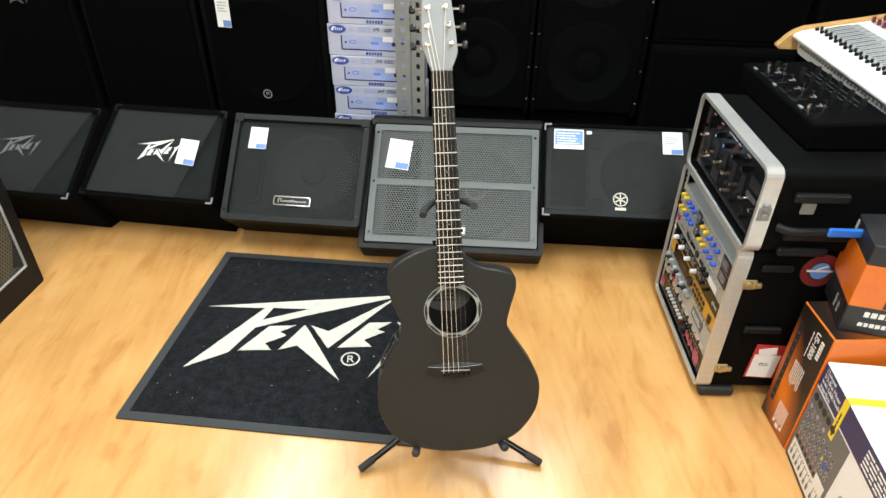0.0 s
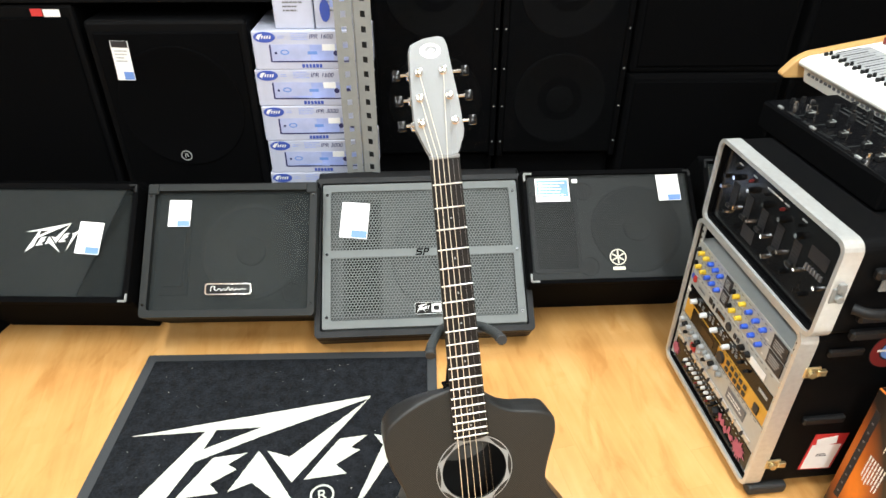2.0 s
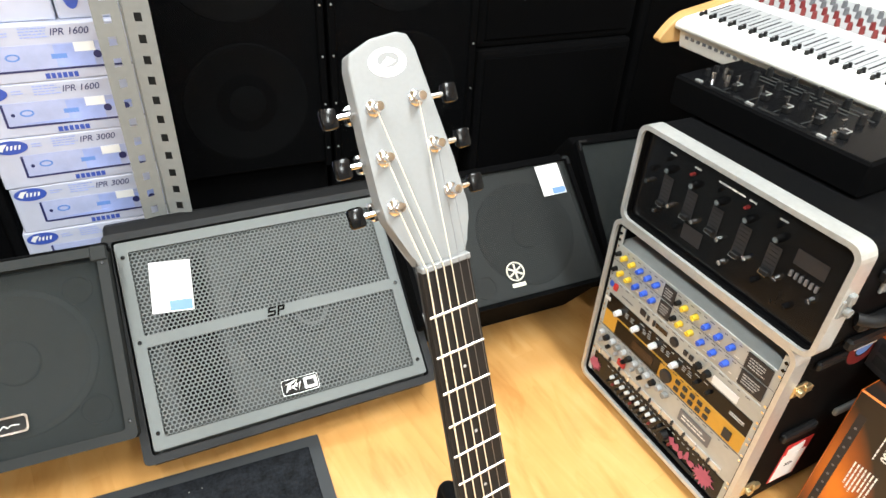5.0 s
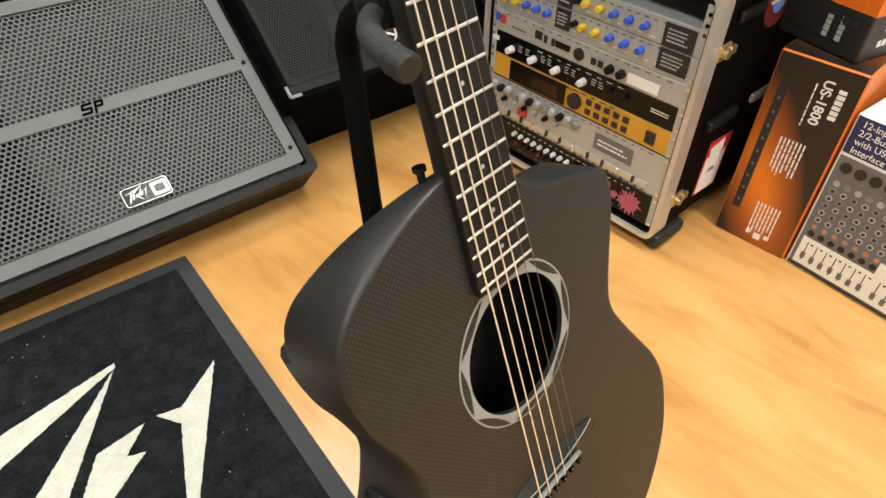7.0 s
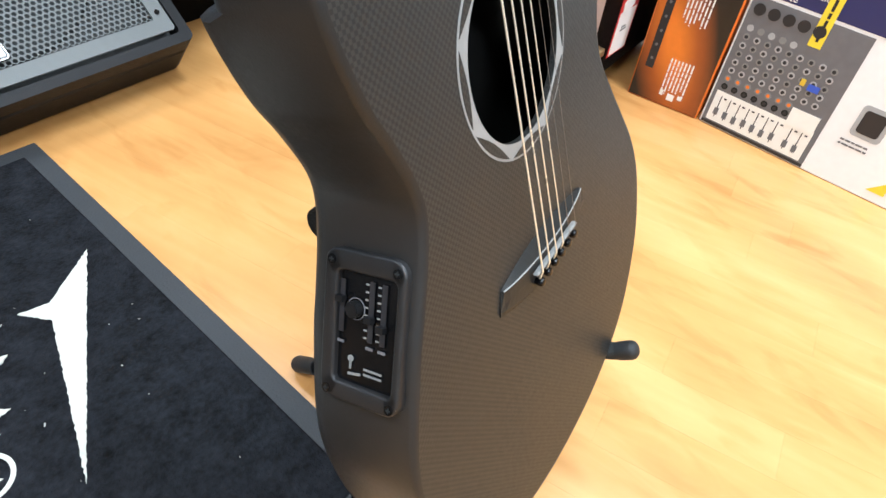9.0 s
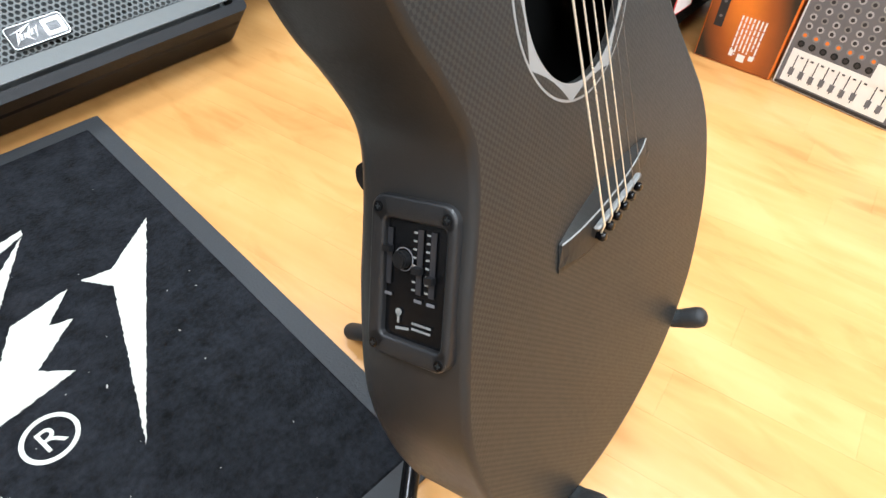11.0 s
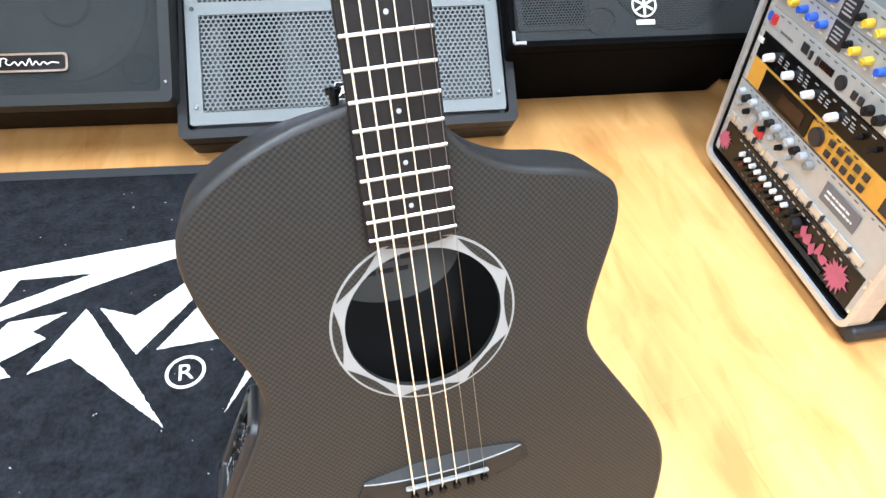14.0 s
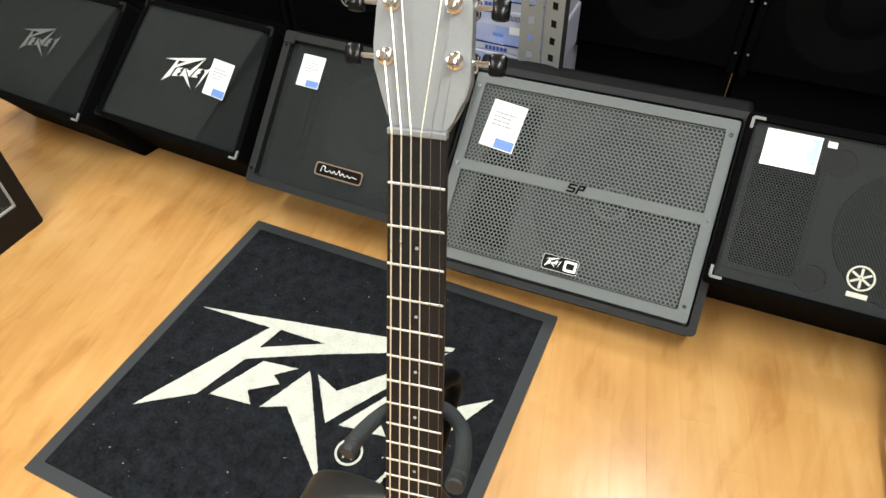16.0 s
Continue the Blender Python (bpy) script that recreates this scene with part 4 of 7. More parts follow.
tagged(emblem_small(far_one, Matrix.Translation((0.054, -0.0075, 0.772)) @ UP, 0.125, "grey_plate"), "dull grey jagged emblem")

# shelf boards and the amplifiers on them
shelf = thing("shelf_board", pose(0, 0, 0), "dark shelf board above the large loudspeakers", "shelf")
part("board", box(2.0, 0.5, 0.03, (-1.35, 1.69, 0.948), bev=0.003), "black_paint", shelf)
part("support", box(0.03, 0.48, 0.932, (-2.3, 1.69, 0.466)), "black_paint", shelf)
part("support", box(0.03, 0.3, 0.932, (-0.62, 1.83, 0.466)), "black_paint", shelf)


def power_amp(x, z, w=0.46, h=0.10):
    ob = thing("power_amplifier", pose(x, 1.46, z), "black rack amplifier lying on the shelf", "amplifier", "amplifiers")
    part("body", box(w, 0.35, h, (0, 0.175, h / 2), bev=0.004), "black_plastic", ob)
    part("face", box(w + 0.02, 0.006, h - 0.004, (0, -0.003, h / 2), bev=0.002), "black_gloss", ob)
    for k in range(2):
        part("knob", cyl(0.011, 0.016, n=16, bev=0.002), "black_gloss", ob, smooth=True, m=Matrix.Translation((w * 0.30 + 0.05 * k, -0.014, h * 0.42)) @ UP)
    part("print", bars(0.09, 0.02, 2, int(x * 100) + 77), "grey_print", ob, m=Matrix.Translation((w * 0.32, -0.0065, h * 0.8)) @ UP)
    part("print", bars(0.11, 0.012, 1, int(x * 10) + 5), "grey_print", ob, m=Matrix.Translation((-w * 0.3, -0.0065, h * 0.8)) @ UP)
    part("mark", prism([(-0.012, -0.008), (0, 0.012), (0.012, -0.008)], 0.0006), "knob_grey", ob, m=Matrix.Translation((-w * 0.33, -0.0065, h * 0.42)) @ UP)
    return ob


power_amp(-0.865, 0.965)
power_amp(-0.865, 1.067)
power_amp(-0.865, 1.169)
power_amp(-1.45, 0.965)
lamp_box = thing("white_carton", pose(-1.80, 1.50, 0.965), "small white printed carton on the shelf", "box")
part("carton", box(0.22, 0.3, 0.12, (0, 0.15, 0.06), bev=0.003), "paper", lamp_box)
part("print", bars(0.16, 0.05, 3, 91), "blue_print", lamp_box, m=Matrix.Translation((0, -0.0005, 0.06)) @ UP)


# amplifier cartons stacked behind the posts
def amp_carton(x, z, turn, seed, h=0.116):
    w, d = 0.37, 0.40
    ob = thing("amplifier_carton", pose(x, 1.41, z, 0, 0, turn), "white and blue printed amplifier carton in a tall stack", "box", "stacked cartons")
    part("carton", box(w, d, h, (0, d / 2, h / 2), bev=0.003), "carton_paper", ob)
    face = Matrix.Translation((0, -0.0003, h / 2)) @ UP
    wave = [(-w * 0.36, -h * 0.30), (w * 0.46, -h * 0.30), (w * 0.46, h * 0.16), (-w * 0.36, h * 0.16)]
    part("picture", prism(wave, 0.0006), "paper_blue", ob, "printed picture of a rack unit", m=face)
    part("picture_shade", box(w * 0.20, h * 0.40, 0.0004, (w * 0.08, -h * 0.06, 0.0008)), "pale_blue", ob, m=face)
    if seed % 2:
        part("picture_shade", prism([(-w * 0.30, -h * 0.24), (w * 0.0, -h * 0.20), (w * 0.16, h * 0.06), (w * 0.44, h * 0.14), (w * 0.44, h * 0.02), (w * 0.22, -h * 0.06), (w * 0.04, -h * 0.28)], 0.0004, m=Matrix.Translation((0, 0, 0.0011))), "pale_blue", ob, m=face)
    part("picture_base", box(w * 0.80, h * 0.035, 0.0008, (w * 0.05, -h * 0.285, 0.0006)), "navy", ob, m=face)
    part("picture_side", box(0.005, h * 0.44, 0.0008, (-w * 0.355, -h * 0.07, 0.0008)), "navy", ob, m=face)
    oval = [(0.034 * math.cos(2 * math.pi * k / 24), 0.0165 * math.sin(2 * math.pi * k / 24)) for k in range(24)]
    o = part("oval_emblem", prism(oval, 0.0008), "deep_blue", ob, "blue oval emblem", m=face @ Matrix.Translation((-w / 2 + 0.040, h * 0.345, 0.0002)))
    part("oval_mark", join(prism([(-0.026, -0.002), (-0.018, 0.009), (-0.004, 0.010), (-0.012, 0.002), (-0.018, -0.008)], 0.0006), *[prism([(x, -0.005), (x + 0.003, 0.005), (x + 0.0075, 0.005), (x + 0.0035, -0.005)], 0.0006) for x in (-0.010, -0.002, 0.006, 0.014)]), "white_print", o, m=Matrix.Translation((0, 0, 0.0008)))
    part("print", bars(0.026, 0.012, 2, seed + 4), "pale_blue", ob, m=face @ Matrix.Translation((-w / 2 + 0.094, h * 0.35, 0.0004)))
    part("print", bars(0.055, 0.024, 4, seed + 5), "pale_blue", ob, m=face @ Matrix.Translation((-w / 2 + 0.150, h * 0.36, 0.0004)))
    part("name_bar", glyphs(6, 0.066, 0.0115, seed), "deep_blue", ob, m=face @ Matrix.Translation((-0.005, -h * 0.40, 0.0004)))
    text("IPR 3000" if seed in (109, 112) else "IPR 1600", 0.0205, "navy", ob, face @ Matrix.Translation((-w * 0.02, h * 0.30, 0.0008)), name="model_print", depth=0.0002, slant=0.25)
    part("white_label", box(0.04, 0.020, 0.0005, (w * 0.14, h * 0.08, 0.0018)), "paper", ob, m=face)
    for k in range(2):
        part("picture_knob", cyl(0.0085, 0.0012, n=14), "navy", ob, m=face @ Matrix.Translation((w * 0.20 + 0.037 * k, -h * 0.07, 0.0010)))
    part("picture_ring", frame_ring([(0.014 * math.cos(k / 4), 0.008 * math.sin(k / 4)) for k in range(25)], [(0.010 * math.cos(k / 4), 0.005 * math.sin(k / 4)) for k in range(25)], 0.0006), "blue_print", ob, m=face @ Matrix.Translation((-w * 0.235, -h * 0.04, 0.0010)))
    part("picture_window", box(0.030, 0.010, 0.0008, (-w * 0.0, -h * 0.06, 0.0012)), "blue_print", ob, m=face)
    part("picture_knob", cyl(0.004, 0.0010, n=10), "navy", ob, m=face @ Matrix.Translation((-w * 0.31, -h * 0.06, 0.0010)))
    return ob


z = 0.0
for k in range(7):
    amp_carton(-0.450 - 0.004 * (k % 3), z, [0.5, -0.8, 0.3, 0, 0.9, -0.4, 0.2][k], 100 + 3 * k, 0.1218)
    z += 0.1222
for k, (x, w) in enumerate(((-0.500, 0.122), (-0.382, 0.105))):
    ob = thing("amplifier_carton", pose(x, 1.43, z), "white carton standing on end on the stacked cartons", "box", "stacked cartons")
    part("carton", box(w, 0.35, 0.44, (0, 0.175, 0.22), bev=0.003), "carton_paper", ob)
    part("print", bars(w * 0.5, 0.06, 5, 160 + k), "grey_print", ob, m=Matrix.Translation((0, -0.0005, 0.08)) @ UP)
    if k:
        oval = [(0.016 * math.cos(2 * math.pi * j / 24), 0.034 * math.sin(2 * math.pi * j / 24)) for j in range(24)]
        part("oval_emblem", prism(oval, 0.0008), "deep_blue", ob, "blue oval emblem", m=Matrix.Translation((-0.02, -0.0004, 0.055)) @ UP)
        part("picture", box(0.05, 0.35, 0.0008, (0.02, 0.24, 0.0004)), "pale_blue", ob, m=Matrix.Translation((0, -0.0004, 0)) @ UP)

# ---- rack cases ----
SCREW = {}


def knob(parent, m, r, h, material, name="knob"):
    """A small control knob with a pointer; alike knobs share one mesh."""
    key = (round(r, 4), round(h, 4), material)
    if key not in SCREW:
        bm = join(cyl(r, h, (0, 0, h / 2), n=12, r2=r * 0.82), box(r * 0.28, r * 1.7, h * 0.12, (0, 0, h * 1.02)))
        SCREW[key] = part(name, bm, material, parent, m=m)
        return SCREW[key]
    return again(SCREW[key], m, parent)


def flight_case(x, y, z, turn, w, d, h, label, feet):
    """A rack case: origin at the left lower front corner; x along the front, y into the case."""
    ob = thing("rack_case", pose(x, y, z, 0, 0, turn), label, "rack case", "rack cases")
    F = Matrix.Translation((w / 2, 0, h / 2)) @ UP
    shell = frame_ring(rounded(w - 0.006, h - 0.006, 0.022), rounded(w - 0.03, h - 0.03, 0.012), -d)
    part("shell", shell, "black_paint", ob, m=F)
    part("back_panel", box(w - 0.02, 0.008, h - 0.02, (w / 2, d - 0.004, h / 2)), "black_paint", ob)
    rim_ = part("front_rim", frame_ring(rounded(w, h, 0.026), rounded(w - 0.020, h - 0.020, 0.018), 0.008), "silver", ob, "brushed aluminium rim", m=F)
    part("rim_sleeve", frame_ring(rounded(w, h, 0.026), rounded(w - 0.005, h - 0.005, 0.0235), -0.032), "silver", rim_)
    if feet:
        for fx in (0.06, w - 0.06):
            for fy in (0.07, d - 0.07):
                part("foot", cyl(0.022, z + 0.012, (fx, fy, -z / 2 + 0.004), n=14), "rubber", ob)
    return ob, F


def latch(parent, m, material="brass"):
    ob = part("latch", join(box(0.036, 0.030, 0.006, (0, 0, 0.003), bev=0.002), box(0.020, 0.016, 0.010, (0.020, 0, 0.006), bev=0.002), cyl(0.008, 0.012, (-0.004, 0, 0.009), "z", 12)), material, parent, "worn metal butterfly latch", m=m)
    return ob


TURN = -85.4
RW, RH = 0.492, 0.492
rack, F = flight_case(0.641, 0.827, 0.028, TURN, RW, 0.46, RH, "black rack case full of audio units with an aluminium rim", True)
SIDE = Matrix.Translation((RW - 0.003, 0, RH / 2)) @ Matrix(((0, 0, 1, 0), (1, 0, 0, 0), (0, 1, 0, 0), (0, 0, 0, 1)))  # x into the case, y up, z out of the right side
IW = RW - 0.022


def unit(z_top, h, material, label):
    """A rack unit whose face lies just behind the rim; returns it and its face's pose."""
    ob = part("rack_unit", box(IW, 0.30, h - 0.0015, (RW / 2, 0.154, z_top - h / 2), bev=0.001), material, rack, label)
    face = Matrix.Translation((RW / 2, 0.0038, z_top - h / 2)) @ UP
    for sx in (-1, 1):
        for sy in (-1, 1):
            part("screw", cyl(0.0035, 0.002, n=8), "chrome", ob, m=face @ Matrix.Translation((sx * (IW / 2 - 0.009), sy * (h / 2 - 0.008), 0.001)))
    return ob, face


for sx in (-1, 1):
    rail = part("rack_rail", box(0.016, 0.004, RH - 0.05, (RW / 2 + sx * (IW / 2 - 0.009), 0.0055, RH / 2)), "panel_silver", rack, "silver rail with screw holes")
    for k in range(2):
        part("rail_screw", cyl(0.0035, 0.003, n=8), "black_gloss", rail, m=Matrix.Translation((RW / 2 + sx * (IW / 2 - 0.009), 0.0030, RH - 0.040 - 0.018 * k)) @ UP)


def ink_dots(parent, face, w, y, n, seed, material="grey_print"):
    """Short printed marks over a row of controls."""
    rr = random.Random(seed)
    bm = bmesh.new()
    for k in range(n):
        bmesh.ops.create_cube(bm, size=1, matrix=Matrix.LocRotScale((-w / 2 + w * (k + 0.5) / n, y, 0.0004), None, (w / n * rr.uniform(0.25, 0.6), 0.0022, 0.0005)))
    part("print", bm, material, parent, m=face)


def at_share(face, share, y, turn=0.0):
    """The place on a unit's face at a share of its width, a height from its middle."""
    return face @ pose(-IW / 2 + IW * share, y, 0.001, 0, 0, turn)


zt = RH - 0.066
u1, f1 = unit(zt, 0.096, "panel_silver", "silver unit with rows of yellow and blue knobs")
COLS = [0.085, 0.142, 0.198, 0.255, 0.312, 0.492, 0.556, 0.622, 0.690, 0.760]
for row in (0, 1):
    y_ = 0.024 - 0.043 * row
    for k, c in enumerate(COLS):
        knob(u1, at_share(f1, c, y_, 30 * ((k * 7 + row) % 5)), 0.0072, 0.014, "knob_yellow" if k % 5 < 2 else "knob_blue")
    for c in (0.040, 0.450):
        knob(u1, at_share(f1, c, y_), 0.0065, 0.011, "black_plastic")
    for c, wide_ in ((0.388, 0.034), (0.895, 0.058)):
        blk = part("black_block", box(wide_, 0.038, 0.002, (0, 0, 0.001)), "ink", u1, m=at_share(f1, c, y_ - 0.001))
        part("print", bars(wide_ * 0.75, 0.026, 4, 300 + row), "knob_grey", blk, m=Matrix.Translation((0, 0, 0.002)))
    ink_dots(u1, f1, 0.40, y_ + 0.0135, 22, 305 + row)
    ink_dots(u1, f1, 0.34, y_ - 0.0150, 15, 315 + row, "white_print")
part("seam", box(IW - 0.01, 0.0010, 0.0006, (0, 0.0015, 0.0003)), "grey_print", u1, m=f1)
zt -= 0.096
u2, f2 = unit(zt, 0.046, "panel_silver", "silver unit with a red switch and small displays")
part("switch", box(0.010, 0.016, 0.006, (-IW / 2 + 0.034, 0.006, 0.003)), "red", u2, m=f2)
part("badge", prism([(0.007 * math.cos(2 * math.pi * k / 16), 0.009 * math.sin(2 * math.pi * k / 16)) for k in range(16)], 0.001), "knob_blue", u2, m=at_share(f2, 0.038, 0.006))
part("display", box(0.018, 0.016, 0.001, (0, 0, 0.0006)), "ink", u2, m=at_share(f2, 0.275, 0.002))
part("display", box(0.036, 0.012, 0.001, (0, 0, 0.0006)), "led_dark", u2, m=at_share(f2, 0.405, 0.000))
part("dial", cyl(0.012, 0.007, n=20, bev=0.0015), "ink", u2, "black dial", True, m=at_share(f2, 0.490, -0.002))
for c in (0.315, 0.355):
    part("button", box(0.006, 0.014, 0.003, (0, 0, 0.0015)), "ink", u2, m=at_share(f2, c, 0.000))
for c in (0.565, 0.600):
    part("button", box(0.010, 0.012, 0.003, (0, 0, 0.0015)), "ink", u2, m=at_share(f2, c, -0.003))
for c in (0.648, 0.702):
    knob(u2, at_share(f2, c, -0.004), 0.0090, 0.012, "black_plastic")
part("label_strip", box(0.066, 0.020, 0.0008, (0, 0, 0.0006)), "paper", u2, m=at_share(f2, 0.800, -0.006))
part("print", bars(0.05, 0.01, 1, 311), "grey_print", u2, m=at_share(f2, 0.175, -0.004))
ink_dots(u2, f2, 0.40, 0.017, 18, 312)
zt -= 0.046
u3, f3 = unit(zt, 0.048, "black_gloss", "black unit with pale knobs")
for k, c in enumerate((0.135, 0.265, 0.395, 0.535)):
    knob(u3, at_share(f3, c, -0.003, 40 * k), 0.0080, 0.016, "knob_white")
for k, c in enumerate((0.185, 0.225, 0.315, 0.350, 0.445, 0.480, 0.585, 0.620)):
    part("print", bars(0.012, 0.016, 3, 320 + k), "knob_grey", u3, m=at_share(f3, c, 0.004))
part("print", box(0.018, 0.010, 0.0005, (0, 0, 0.0003)), "white_print", u3, m=at_share(f3, 0.035, 0.008))
for c in (0.665, 0.735):
    knob(u3, at_share(f3, c, 0.002), 0.0050, 0.009, "black_plastic")
part("print", bars(0.045, 0.010, 2, 328), "white_print", u3, m=at_share(f3, 0.905, 0.002))
ink_dots(u3, f3, 0.22, 0.016, 9, 329, "knob_grey")
zt -= 0.048
u4, f4 = unit(zt, 0.050, "amber", "amber-faced unit with square keys and a dial")
part("window", box(0.150, 0.042, 0.002, (0, 0, 0.001)), "black_gloss", u4, m=at_share(f4, 0.295, 0.001))
part("screen", box(0.070, 0.024, 0.001, (0, 0, 0.0024)), "led_dark", u4, m=at_share(f4, 0.340, 0.000))
part("dial", cyl(0.0165, 0.008, n=24, bev=0.0015), "ink", u4, "black dial", True, m=at_share(f4, 0.510, 0.0) @ Matrix.Translation((0, 0, 0.004)))
for k in range(5):
    for r in range(2):
        part("key", box(0.013, 0.011, 0.003, (0, 0, 0.0015), bev=0.0006), "ink", u4, m=at_share(f4, 0.580 + 0.046 * k, 0.010 - 0.020 * r))
part("key", box(0.020, 0.024, 0.003, (0, 0, 0.0015)), "ink", u4, m=at_share(f4, 0.885, -0.002))
ink_dots(u4, f4, 0.20, 0.0205, 9, 331, "ink")
part("print", bars(0.05, 0.006, 1, 332), "ink", u4, m=at_share(f4, 0.44, 0.019))
zt -= 0.050
u5, f5 = unit(zt, 0.092, "panel_silver", "grey unit with small knobs and a row of levers on a chrome strip")
for k in range(12):
    knob(u5, at_share(f5, 0.055 + 0.044 * k, 0.026 - 0.003 * (k % 2), 50 * k), 0.0085, 0.012, ("knob_grey", "black_plastic", "knob_grey", "grey_steel")[k % 4])
for k in range(7):
    knob(u5, at_share(f5, 0.060 + 0.062 * k, 0.002, 35 * k), 0.0060, 0.010, "black_plastic" if k % 2 else "knob_grey")
part("switch", box(0.024, 0.016, 0.005, (0, 0, 0.0025)), "red", u5, "red rocker switch", m=at_share(f5, 0.235, -0.010))
part("slider_rail", box(IW - 0.05, 0.012, 0.003, (-0.01, -0.030, 0.0015)), "silver", u5, "bright metal strip", m=f5)
for k in range(11):
    part("lever", box(0.004, 0.014, 0.008, (0, 0, 0.005), bev=0.001), "ink" if k % 3 else "chrome", u5, m=at_share(f5, 0.080 + 0.078 * k, -0.028))
part("plate", box(0.090, 0.034, 0.001, (0, 0, 0.0006)), "grey_print", u5, "dull grey printed plate", m=at_share(f5, 0.735, 0.010))
part("print", bars(0.072, 0.018, 2, 341), "white_print", u5, m=at_share(f5, 0.735, 0.010) @ Matrix.Translation((0, 0, 0.0012)))
ink_dots(u5, f5, 0.40, 0.0385, 20, 342)
ink_dots(u5, f5, 0.40, -0.042, 24, 343, "ink")
part("shadow_gap", box(IW - 0.004, 0.0014, 0.0008, (0, 0.0455, 0.0004)), "ink", u5, m=f5)
zt -= 0.092
u6, f6 = unit(zt, 0.072, "black_gloss", "black unit with pink splashes and a row of pale knobs")
for k in range(10):
    knob(u6, at_share(f6, 0.205 + 0.040 * k, 0.012, 33 * k), 0.0052, 0.010, "knob_white" if k < 9 else "black_plastic")
for k in range(14):
    knob(u6, at_share(f6, 0.180 + 0.036 * k, -0.010), 0.0036, 0.007, "dull_red" if k % 4 == 1 else "black_plastic")
for cx, s, seed in ((0.055, 0.024, 1), (0.865, 0.031, 2)):
    rr = random.Random(seed)
    star = [(s * (1.0 if k % 2 else 0.66) * rr.uniform(0.7, 1.15) * math.cos(2 * math.pi * k / 34), s * (1.0 if k % 2 else 0.66) * rr.uniform(0.7, 1.1) * math.sin(2 * math.pi * k / 34)) for k in range(34)]
    part("pink_splash", prism(star, 0.0006), "pink", u6, "ragged pink print", m=at_share(f6, cx, -0.002))
for k in range(5):
    rr = random.Random(40 + k)
    part("pink_fleck", prism([(0.010 * rr.uniform(0.5, 1.2) * math.cos(2 * math.pi * j / 9), 0.016 * rr.uniform(0.4, 1.2) * math.sin(2 * math.pi * j / 9)) for j in range(9)], 0.0005), "pink", u6, m=at_share(f6, 0.655 + 0.033 * k, 0.004 - 0.006 * (k % 3)))
knob(u6, at_share(f6, 0.610, 0.004), 0.013, 0.016, "black_plastic")
ink_dots(u6, f6, 0.34, 0.026, 22, 351, "knob_grey")
ink_dots(u6, f6, 0.26, -0.026, 16, 352, "grey_print")
part("slider_rail", box(0.10, 0.009, 0.003, (0, 0, 0.0015)), "grey_frame", u6, m=at_share(f6, 0.70, -0.026))
for y_, z_ in ((0.0, 0.385), (0.0, 0.085)):
    latch(rack, SIDE @ Matrix.Translation((0.045, z_ - RH / 2, 0.0)))
part("side_batten", box(0.10, 0.022, 0.014, (0.12, 0.235 - RH / 2, 0.007), bev=0.004), "black_plastic", rack, m=SIDE)
part("side_batten", box(0.08, 0.020, 0.012, (0.10, 0.440 - RH / 2, 0.006), bev=0.004), "black_plastic", rack, m=SIDE)
part("handle_bar", box(0.12, 0.018, 0.010, (0.29, 0.235 - RH / 2, 0.006), bev=0.003), "silver", rack, m=SIDE)
circle = [(0.050 * math.cos(2 * math.pi * k / 40), 0.050 * math.sin(2 * math.pi * k / 40)) for k in range(40)]
st = part("round_sticker", prism(circle, 0.0008), "ink", rack, "round red, blue and white sticker", m=SIDE @ Matrix.Translation((0.212, 0.432 - RH / 2, 0.0002)))
part("sticker_ring", frame_ring([(x * 0.97, y * 0.97) for x, y in circle], [(x * 0.58, y * 0.58) for x, y in circle], 0.0005, m=Matrix.Translation((0, 0, 0.0008))), "dull_red", st)
part("sticker_centre", prism([(x * 0.5, y * 0.5) for x, y in circle], 0.0005, m=Matrix.Translation((0, 0, 0.0008))), "blue_print", st)
part("sticker_mark", join(box(0.07, 0.006, 0.0005, (0, 0, 0.0016)), box(0.03, 0.005, 0.0005, (0.006, 0.008, 0.0016), m=pose(0, 0, 0, 0, 0, 25))), "white_print", st)
tag = part("red_tag", box(0.085, 0.125, 0.0008, (0, 0, 0.0004)), "red", rack, "white card label with a red border", m=SIDE @ Matrix.Translation((0.165, 0.112 - RH / 2, 0.0004)) @ pose(0, 0, 0, 0, 0, -3))
part("card", box(0.074, 0.085, 0.0006, (0, -0.017, 0.0011)), "paper", tag)
part("card", box(0.05, 0.026, 0.0006, (0.003, 0.038, 0.0011), m=pose(0, 0, 0, 0, 0, 12)), "paper", tag)
part("print", bars(0.03, 0.012, 2, 351), "ink", tag, m=Matrix.Translation((0, -0.01, 0.0015)))
part("base_bumper", box(0.10, 0.030, 0.03, (0.055, -0.012 - RH / 2 + 0.004, -0.004), bev=0.008, seg=2), "rubber", rack, m=SIDE)

